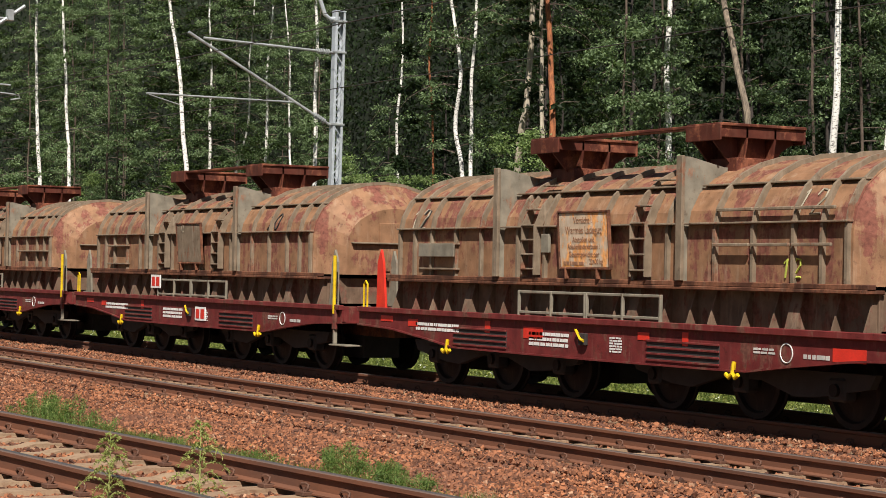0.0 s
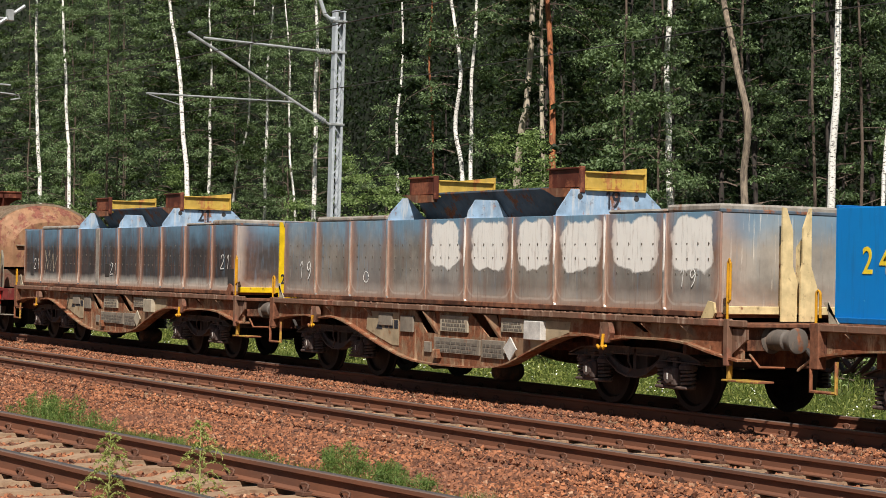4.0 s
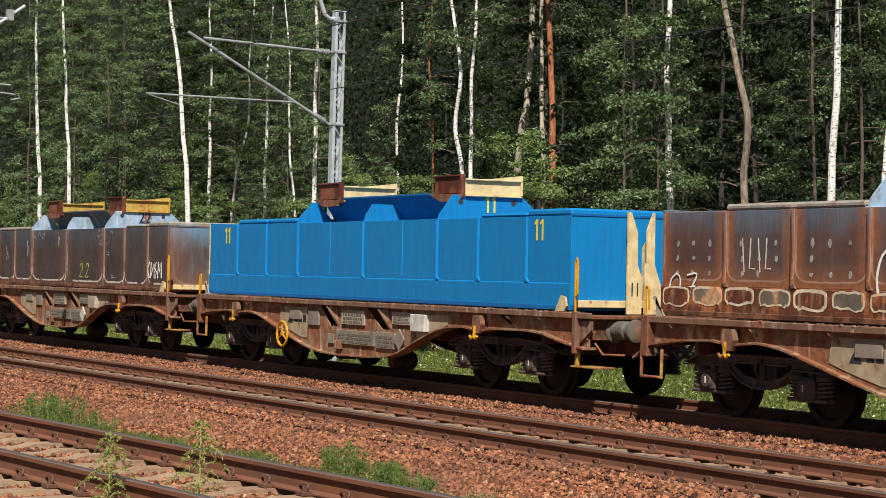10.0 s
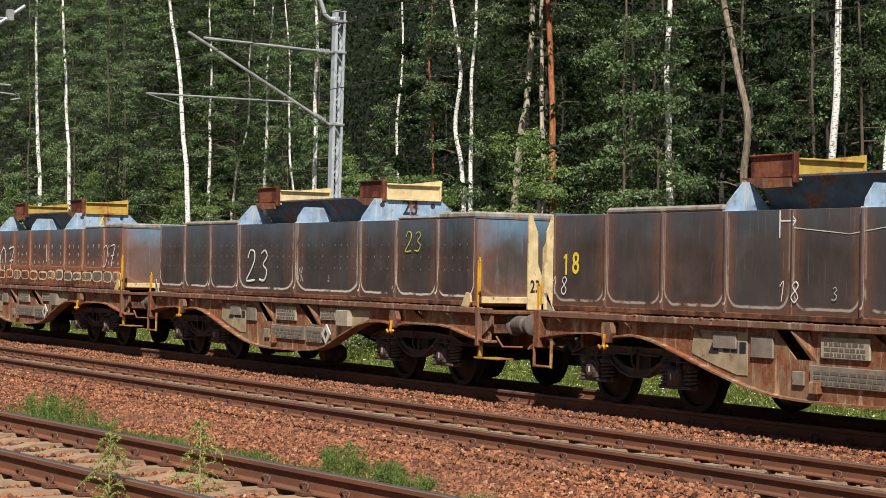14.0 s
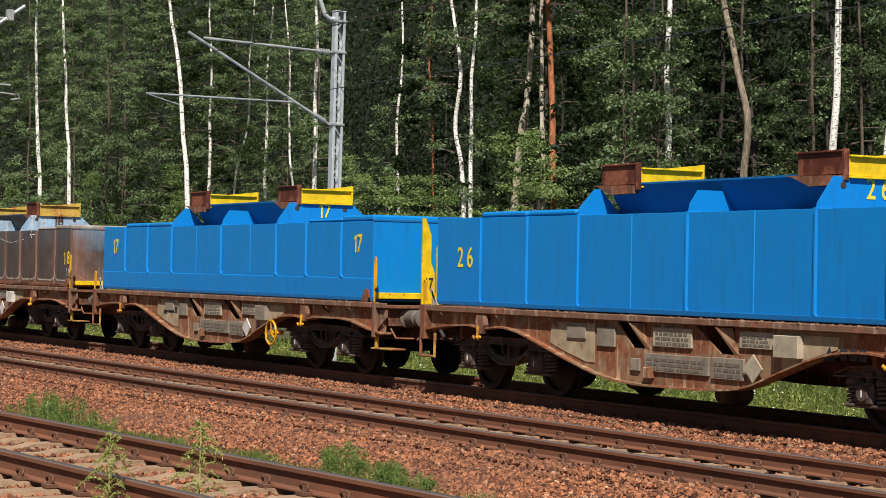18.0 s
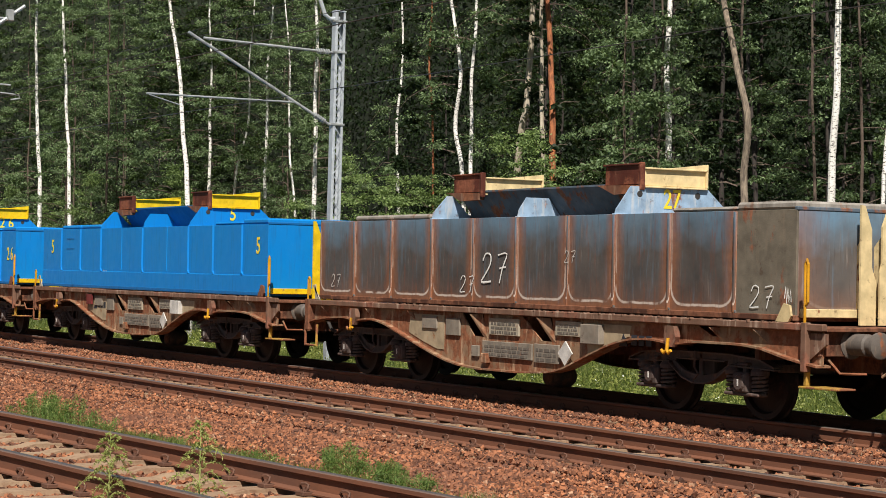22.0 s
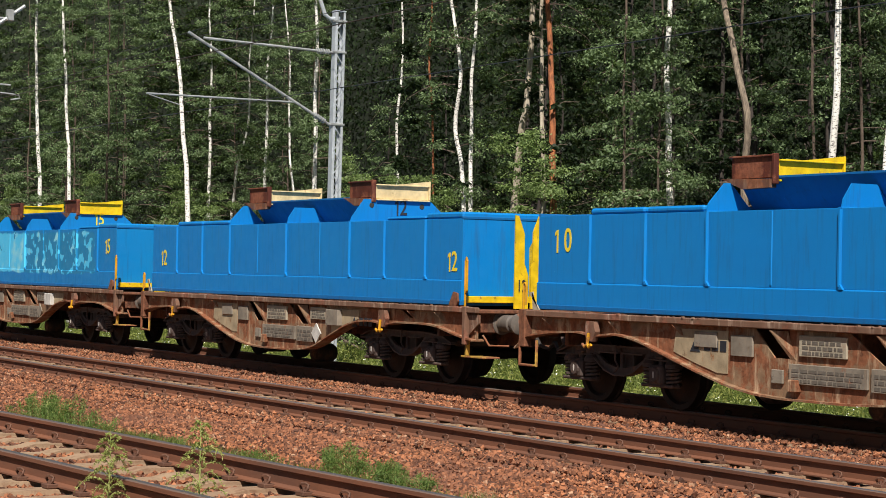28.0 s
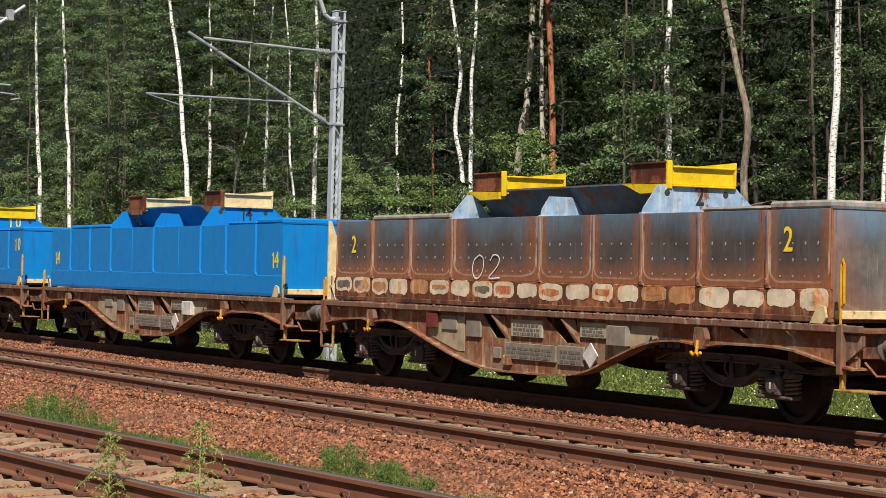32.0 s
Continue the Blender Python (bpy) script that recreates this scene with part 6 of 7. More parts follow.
        for x in (-4.6, -4.3, 1.25):
            stroke(b, [[(0, 1), (0.1, 0)], [(0.4, 1), (0.35, 0.1), (0.6, 0.1)]], x, 1.78, 0.4, M_WHITE_WORN, r=0.012)
        loops(b, False)
    if n == "23":
        chalk("23", 0.56, M_WHITE, b, -1.40, 1.76), chalk("23", 0.31, M_GMARK, b, 4.38, 2.17), chalk("3", 0.10, M_WHITE_WORN, b, 1.43, 1.57)
        stroke(b, [[(0, 1), (0.1, 0.1), (0.3, 0.9), (0.45, 0.1), (0.6, 0.9)], [(0.8, 1), (0.8, 0)], [(1.1, 1), (0.8, 0.5), (1.15, 0)]], 0.12, 1.50, 0.26, M_WHITE_WORN, r=0.007)
    if n == "18":
        chalk("18", 0.24, M_WHITE, b, -6.0, 1.56), chalk("18", 0.24, M_WHITE, b, -1.14, 1.56), chalk("3", 0.15, M_WHITE_WORN, b, -0.34, 1.55), chalk("18", 0.18, M_WHITE, b, 6.05, 1.55)
        stroke(b, [[(0, 0.0), (0, 0.9)], [(0, 0.55), (0.8, 0.55), (0.6, 0.75)], [(0.8, 0.55), (0.6, 0.35)]], -1.35, 2.18, 0.36, M_WHITE, r=0.012)
        stroke(b, [[(0, 0.5), (0.3, 0.75)], [(0, 0.5), (0.3, 0.3)], [(0, 0.5), (0.9, 0.5)]], 3.3, 2.24, 0.34, M_WHITE, r=0.012)
        stroke(b, [[(0, 0.02), (0.25, 0.0), (0.5, 0.03), (0.75, 0.0), (1, 0.02)]], -1.1, 2.22, 3.9, M_WHITE_WORN, r=0.008)
    if n == "27":
        chalk("27", 0.42, M_WHITE, b, -0.45, 1.78), chalk("27", 0.24, M_WHITE, b, -1.24, 1.54), chalk("27", 0.26, M_WHITE, b, 5.64, 1.49), chalk("27", 0.16, M_WHITE_WORN, b, 1.5, 1.95)
        chalk("27", 0.2, M_WHITE_WORN, b, -5.56, 1.54)
        stroke(b, [[(0, 0.3), (0.1, 1), (0.2, 0), (0.3, 0.9), (0.4, 0.1), (0.55, 0.8), (0.6, 0.1)]], 6.02, 1.42, 0.2, M_WHITE, r=0.008)
    if n == "2":
        chalk("02", 0.34, M_WHITE, b, -1.27, 1.80, wide=1.9)
        loops(b, True)
    if n == "5":
        stroke(b, [[(0, 0), (0.05, 0.8), (0.35, 0.7), (0.1, 0.4)], [(0.5, 0.8), (0.8, 0.7), (0.6, 0.45), (0.85, 0.2), (0.55, 0.05)]], -2.2, 1.38, 0.3, M_WHITE_WORN, r=0.01)
        for z in (2.08, 2.30):
            part("hatch_seam", Mesh().box(-4.6, -4.1, -HALF - 0.008, -HALF, z - 0.006, z + 0.006), M_SHADEBLUE, b)


def loops(b, solid):
    """Pale scale on the skirt, two flaked patches under each panel, most with a sooty middle."""
    r = random.Random(5 if solid else 6)
    for x0, x1 in zip(SEAMS, SEAMS[1:]):
        half = (x1 - x0) / 2
        for j in range(2):
            w, h = half - r.uniform(0.05, 0.11), r.uniform(0.19, 0.25)
            cx, cz = x0 + half * (j + 0.5) + r.uniform(-0.02, 0.02), 1.475 + r.uniform(-0.012, 0.012)
            wob = [r.uniform(-1, 1) for _ in range(28)]

            def ring(grow, amp):
                pts = []
                for i in range(28):
                    a = 2 * math.pi * i / 28
                    rag = amp * wob[i] * (1.6 if math.sin(a) < -0.3 else 0.6)
                    pts.append((cx + (w / 2 + grow) * math.copysign(abs(math.cos(a)) ** 0.5, math.cos(a)), cz + (h / 2 + grow + rag) * math.copysign(abs(math.sin(a)) ** 0.5, math.sin(a))))
                return pts

            p = part("flaked_patch", Mesh().prism(ring(0.0, 0.012), -HALF - 0.020, -HALF - 0.012), M_FLAKE if not solid or r.random() < 0.6 else M_FLAKE_RUST, b)
            inner = r.uniform(-0.075, -0.05) if solid else r.uniform(-0.042, -0.022)
            if not solid or r.random() < 0.6:
                part("sooty_middle", Mesh().prism(ring(inner, 0.016), -HALF - 0.0225, -HALF - 0.016), (M_FLAKE_RUST if r.random() < 0.6 else M_FLAKE_SOOT) if solid else (M_FLAKE_SOOT if r.random() < 0.5 else M_SCALE), p)


MOVING = []  # (thing, place along the train)
PROTO = flat_wagon()


def signs(n, w):
    """What sets one wagon apart: its diamond plate, boards, handwheel and colours."""
    i = [t[0] for t in TRAIN].index(n)
    mat = M_YMARK if n == "24" else (M_PANEL if n in ("11", "15") else M_WHITE_WORN if n not in ("26", "21") else M_BOARD)
    s = 0.185
    if n == "24":
        mat = bpy.data.materials.get("orange_sign") or plain("orange_sign", (0.72, 0.36, 0.02), 0.5)
    part("diamond_sign", Mesh().prism([(1.56 - s * 0.95, 0.65), (1.56, 0.65 - s * 0.9), (1.56 + s * 0.95, 0.65), (1.56, 0.65 + s * 0.9)], -1.385, -1.365), mat, w)
    if n in ("07", "23"):
        part("diamond_mark", Mesh().prism([(1.56 - 0.06, 0.65), (1.56, 0.58), (1.56 + 0.06, 0.65), (1.56, 0.72)], -1.389, -1.385), M_DARK, w)
    r = random.Random(i)
    part("board", Mesh().box(1.96, 2.40, -1.41, -WEB - 0.01, 0.80, 1.06), [M_BOARD, M_WHITE_WORN, M_PANEL][i % 3], w)
    lx = 2.75 if n in ("2", "26", "14", "22", "27", "12") else -2.6
    k = Mesh()
    k.prism([(lx, 0.80), (lx + 0.10, 0.96), (lx + 0.20, 0.80)], -WEB - 0.028, -WEB - 0.018)
    for q in (0.28, 0.44, 0.60):
        k.box(lx + q, lx + q + 0.12, -WEB - 0.028, -WEB - 0.018, 0.82, 0.95, 0.002)
    part("owner_mark", k, M_BLACK, w, "dark lettering shapes")
    if n in ("11", "17", "8"):
        x = -2.6 if n == "11" else 2.72
        ring = [(x + 0.21 * math.cos(a), -1.43, 0.60 + 0.21 * math.sin(a)) for a in [2 * math.pi * j / 20 for j in range(20)]]
        hw = part("handwheel", Mesh().tube(ring, 0.022, 7, closed=True), M_ORANGE, w, "orange brake handwheel")
        for a in (90, 210, 330):
            part("spoke", Mesh().tube([(x, -1.43, 0.60), (x + 0.2 * math.cos(radians(a)), -1.43, 0.60 + 0.2 * math.sin(radians(a)))], 0.014, 5), M_ORANGE, hw)
        part("hub", Mesh().tube([(x, -1.2, 0.6), (x, -1.45, 0.6)], 0.04, 8), M_ORANGE, hw)
    if n in ("2", "5"):
        part("tail_board", Mesh().box(-2.92, -2.58, -1.385, -1.35, 0.88, 1.10), M_RED, w)


for i, (n, paint, trim, skirt, dots) in enumerate(TRAIN):
    place = (i - 9) * WAGON_STEP + 5.4
    w = PROTO if i == 0 else copy_thing(PROTO, pose(0, TRACK_A, 0))
    if i == 0:
        w.matrix_basis = pose(0, TRACK_A, 0)
    MOVING.append((w, place))
    soot = paint == "soot"
    plate = SOOT[n] if soot else BLUE[paint]
    b = coil_box(n, plate, M_FARGREY if soot else M_SHADEBLUE, trim, LABELS.get(n, "blue steel coil box with painted numbers"), M_PALEBLUE if soot else None, skirt,
                 {"14": M_CREAM, "12": M_CREAM, "17": M_YELLOW, "15": M_YELLOW, "10": M_YELLOW, "2": M_YELLOW, "07": M_OCHRE, "18": M_OCHRE, "19": M_OCHRE, "22": M_OCHRE, "21": M_OCHRE, "23": M_CREAM}.get(n), dots, SOOT_END.get(n))
    chalk_numbers(n, b)
    MOVING.append((b, place))
WAGONS = [w for w, _ in MOVING[::2]]
for (n, *_), w in zip(TRAIN, WAGONS):
    signs(n, w)


# ---- six-axle wagons with brown covers ----
def cover_outline(grow=0.0, n=7):
    """Half-round outline of the cover across the wagon as (y, z), from one lower edge over the top to the other."""
    half = [(-1.35, 1.64), (-1.35, 2.28), (-1.30, 2.52), (-1.17, 2.75), (-0.96, 2.93), (-0.68, 3.07), (-0.35, 3.16), (0.0, 3.19)]
    pts = half + [(-a, b) for a, b in reversed(half[:-1])]
    return [(a * (1 + grow / 1.35), 1.64 + (b - 1.64) * (1 + grow / 1.55)) for a, b in pts]


def arch(x0, x1, grow0, grow1):
    """A shell that follows the cover's outline between two thicknesses."""
    a, b = cover_outline(grow0), cover_outline(grow1)
    k, n = Mesh(), len(a)
    vs = [(x, y, z) for x in (x0, x1) for y, z in a] + [(x, y, z) for x in (x0, x1) for y, z in b]
    fs = []
    for i in range(n - 1):
        fs += [(i, i + 1, n + i + 1, n + i), (2 * n + i, 3 * n + i, 3 * n + i + 1, 2 * n + i + 1), (i, 2 * n + i, 2 * n + i + 1, i + 1), (n + i, n + i + 1, 3 * n + i + 1, 3 * n + i)]
    for i in (0, n - 1):
        fs.append((i, n + i, 3 * n + i, 2 * n + i))
    return k.add(vs, fs)


def point_on_cover(z):
    pts = cover_outline()[:8]
    for (ya, za), (yb, zb) in zip(pts, pts[1:]):
        if z <= zb:
            return ya + (yb - ya) * (z - za) / (zb - za)
    return 0.0


def cover_chalk(text, h, x, z, mat, c, wide=1.3):
    """A chalk number drawn on the curve of the cover."""
    k = Mesh()
    for i, ch in enumerate(text):
        for line in CHALK[ch]:
            pts = []
            for (a, b), (d, e) in zip(line, line[1:]):
                pts += [(a + (d - a) * u, b + (e - b) * u) for u in (0, 0.34, 0.67)]
            pts.append(line[-1])
            k.tube([(x + ((i * 0.72 + a * 0.58) * wide + b * 0.15) * h, point_on_cover(z + b * h) - 0.012, z + b * h) for a, b in pts], 0.012, 4)
    return part("chalk_number", k, mat, c)


def coil_cover(which):
    """A telescopic brown steel cover: three ribbed shells, two grey partitions, ladders and a rusty lifting frame."""
    c = thing("coil_cover", "brown rust-stained telescopic steel cover with ribs and a rusty lifting frame", "wagon cover", "covers of the goods train")
    for x0, x1, g in ((-5.28, -2.24, 0.0), (-2.2, 2.14, -0.02), (2.18, 5.23, 0.0)):
        part("shell", arch(x0, x1, g - 0.02, g), M_COVER, c, smooth=False)
        for x in {-5.28: (-5.22, -4.75, -4.22, -3.49, -2.76), -2.2: (-1.78, -1.07, -0.36, 0.35, 1.06, 1.78), 2.18: (2.78, 3.51, 4.25, 4.75, 5.17)}[x0]:
            part("arch_rib", arch(x - 0.025, x + 0.025, g - 0.005, g + 0.055), M_COVER2, c)
        for z, out in ((2.36, 0.10), (2.84, 0.09)):
            y = point_on_cover(z)
            part("stringer", Mesh().box(x0 + 0.02, x1 - 0.02, y - out, y + 0.02, z - 0.012, z + 0.012), M_COVER2, c)
            part("stringer", Mesh().box(x0 + 0.02, x1 - 0.02, -y - 0.02, -y + out, z - 0.012, z + 0.012), M_COVER2, c)
    for x, s in ((-5.28, -1), (5.23, 1)):
        o, inner = cover_outline(-0.01), cover_outline(-0.42)
        k, n = Mesh(), 15
        vs = [(x, y, z) for y, z in o] + [(x + s * 0.42, y, z) for y, z in inner]
        k.add(vs, [(i, i + 1, n + i + 1, n + i) for i in range(n - 1)] + [tuple(range(n, 2 * n)), (0, n, 2 * n - 1, n - 1)])
        part("end_wall", k, M_COVER, c)
        part("end_ledge", Mesh().box(x + s * 0.40, x + s * 0.50, -0.85, 0.85, 2.16, 2.19), M_COVER2, c)
        part("end_door", Mesh().box(x + s * 0.41, x + s * 0.44, -0.32, 0.32, 1.70, 2.52), M_COVER, c)
    part("base_angle", Mesh().box(-5.6, 5.56, -1.42, -1.30, 1.60, 1.66), M_RUST, c)
    part("base_angle", Mesh().box(-5.6, 5.56, 1.30, 1.42, 1.60, 1.66), M_RUST, c)
    for x in (-2.22, 2.16):
        k = Mesh()
        k.prism([(-1.42, 1.66), (-1.42, 3.19), (-1.32, 3.19), (-0.8, 3.08), (0.8, 3.08), (1.32, 3.19), (1.42, 3.19), (1.42, 1.66)], x - 0.015, x + 0.015, "x")
        part("partition", k, M_GREYPLATE, c, "grey partition plate")
        for s in (-1, 1):
            part("partition_post", Mesh().box(x - 0.08, x + 0.05, s * 1.42, s * 1.47, 1.66, 3.20), M_COVER2, c)
    # lifting frame on the roof
    for x in (-1.62, 2.06):
        f = Mesh()
        f.box(x - 0.36, x + 0.36, -1.05, 0.30, 3.58, 3.62)
        f.box(x - 0.36, x + 0.36, -1.06, -1.03, 3.40, 3.60)
        f.box(x - 0.34, x + 0.34, 0.27, 0.30, 3.40, 3.60)
        f.box(x + 0.30, x + 0.33, -1.03, 0.28, 3.44, 3.58)
        fr = part("lifting_beam", f, M_BEAM_RUST, c)
        part("lifting_web", Mesh().prism([(-1.0, 3.58), (-1.0, 3.40), (-0.62, 3.0), (-0.15, 3.0), (0.06, 3.30), (0.26, 3.42), (0.26, 3.58)], x + 0.12, x + 0.15, "x"), M_BEAM_RUST, fr)
        part("lifting_web", Mesh().prism([(-1.0, 3.58), (-1.0, 3.40), (-0.62, 3.0), (-0.15, 3.0), (0.06, 3.30), (0.26, 3.42), (0.26, 3.58)], x - 0.28, x - 0.25, "x"), M_BEAM_RUST, fr)
        for y in (-0.62, -0.18):
            part("lifting_web", Mesh().prism([(x - 0.33, 3.44), (x - 0.33, 3.58), (x + 0.33, 3.58), (x + 0.33, 3.44), (x + 0.26, 3.1), (x - 0.26, 3.1)], y - 0.015, y + 0.015), M_BEAM_RUST, fr)
        part("lifting_foot", Mesh().box(x - 0.3, x + 0.3, -0.75, 0.1, 2.98, 3.20), M_BEAM_RUST, fr)
    part("frame_rail", Mesh().box(-1.27, 1.67, -1.02, -0.80, 3.57, 3.61), M_BEAM_RUST, c)
    # ladders
    for x in (-1.36, 1.27):
        for s in (-0.16, 0.16):
            part("ladder_side", Mesh().prism([(-1.47, 1.70), (-1.47, 2.36), (-1.33, 2.66), (-1.20, 2.80), (-1.16, 2.76), (-1.36, 2.3), (-1.36, 1.70)], x + s - 0.012, x + s + 0.012, "x"), M_COVER2, c)
        for z in (1.78, 1.98, 2.18, 2.38, 2.6):
            y = min(-1.40, point_on_cover(z) - 0.08) if z < 2.3 else point_on_cover(z) - 0.1
            part("ladder_rung", Mesh().box(x - 0.16, x + 0.16, y - 0.05, y + 0.06, z - 0.012, z + 0.012), M_COVER2, c)
        part("ladder_rung", Mesh().box(x - 0.2, x + 0.2, -1.1, -1.0, 2.93, 2.95), M_COVER2, c)
    # small shelves
    for x0, x1, z in ((-4.49, -3.42, 2.13), (-4.49, -3.42, 1.76)) if which != 2 else ((3.0, 5.0, 2.02),):
        part("shelf_bar", Mesh().box(x0, x1, -1.45, -1.34, z - 0.015, z + 0.015), M_COVER2, c)
    if which == 0:
        for z in (2.10, 2.52):
            y = point_on_cover(z)
            for i in range(3):
                part("hand_bar", Mesh().box(2.80 + 0.735 * i, 3.49 + 0.735 * i, y - 0.10, y - 0.06, z - 0.02, z + 0.02), M_COVER2, c)
        part("plate", Mesh().box(-4.49, -3.42, -1.46, -1.44, 1.94, 2.13), M_GREYPLATE, c)
        part("plate", Mesh().box(-1.12, -0.92, -1.40, -1.36, 2.0, 2.26), M_GREYPLATE, c)
        cover_chalk("12", 0.30, 4.15, 2.44, M_BOARD, c)
        k = Mesh()
        for line in ([(0, 0.6), (0.1, 1), (0.25, 0.8), (0.1, 0.6), (0.3, 0.4)], [(0.35, 0.9), (0.45, 0.5), (0.55, 0.9), (0.6, 0.5)], [(0.7, 0.6), (0.85, 0.9), (0.9, 0.5)], [(0.2, 0.2), (0.5, 0.25), (0.8, 0.2), (0.7, 0)]):
            k.tube([(5.665, 0.35 + 0.45 * a, 2.22 + 0.45 * b) for a, b in line], 0.014, 4)
        part("chalk_mark", k, M_GMARK, c)
        cover_chalk("12", 0.22, 4.0, 1.72, M_GMARK, c)
        cover_chalk("12", 0.30, -5.0, 2.36, M_BOARD, c), cover_chalk("12", 0.30, -4.96, 2.35, M_DARK, c)
    if which == 1:
        cover_chalk("20", 0.28, 3.3, 2.40, M_DARK, c)
    # warning board on the side, in a frame
    if which < 2:
        m = pose(0.05, -1.46, 2.17, 4, 0, 0)
        sg = part("warning_board", Mesh().box(-0.58, 0.58, -0.015, 0.015, -0.36, 0.36), M_SIGN if which == 0 else M_COVER2, c, "rust-stained warning board" if which == 0 else "faded rusty board", m=m)
        for a in ((-0.61, -0.58, -0.39, 0.39), (0.58, 0.61, -0.39, 0.39), (-0.58, 0.58, 0.36, 0.39), (-0.58, 0.58, -0.39, -0.36)):
            part("board_frame", Mesh().box(a[0], a[1], -0.03, 0.02, a[2], a[3]), M_RUST, sg)
        if which == 0:
            ink = plain("faded_ink", (0.30, 0.15, 0.08), 0.8)
            for txt, h, z in (("Vorsicht !", 0.085, 0.26), ("Warmes Ladegut", 0.095, 0.13), ("Abstoßen und", 0.07, 0.005), ("Ablaufenlassen verboten !", 0.065, -0.085), ("Gesamtgewicht der", 0.07, -0.19)):
                letters(txt, h, ink, sg, pose(0, -0.019, z), "sign_line", 0.78 if len(txt) > 20 else 0.9, 0.004)
            letters("22400 kg", 0.07, ink, sg, pose(0.28, -0.019, -0.285), "sign_line", 0.85, 0.004)
            bars(sg, -0.5, 0.0, -0.32, -0.25, -0.018, 1, ink, 4, "sign_bar")
        else:
            letters("12", 0.16, M_BOARD, sg, pose(-0.3, -0.02, 0.28), "chalk_number", 0.8, 0)
        for x in (-0.45, 0.3):
            part("board_leg", Mesh().box(x - 0.02, x + 0.02, -0.04, 0.04, -0.52, -0.36), M_RUST, sg)
    else:
        part("warning_board", Mesh().box(-0.58, 0.58, -0.015, 0.015, -0.36, 0.36), M_BEAM_RUST, c, "rusty board", m=pose(-0.15, -1.46, 2.1, 4, 8, 0))
    return c


def red_sill_bottom(x):
    x = abs(x)
    keys = [(0, 0.60), (3.45, 0.61), (4.2, 0.70), (5.4, 0.82), (6.6, 0.86)]
    for (a, za), (b, zb) in zip(keys, keys[1:]):
        if x <= b:
            return za + (zb - za) * (x - a) / (b - a)
    return 0.86


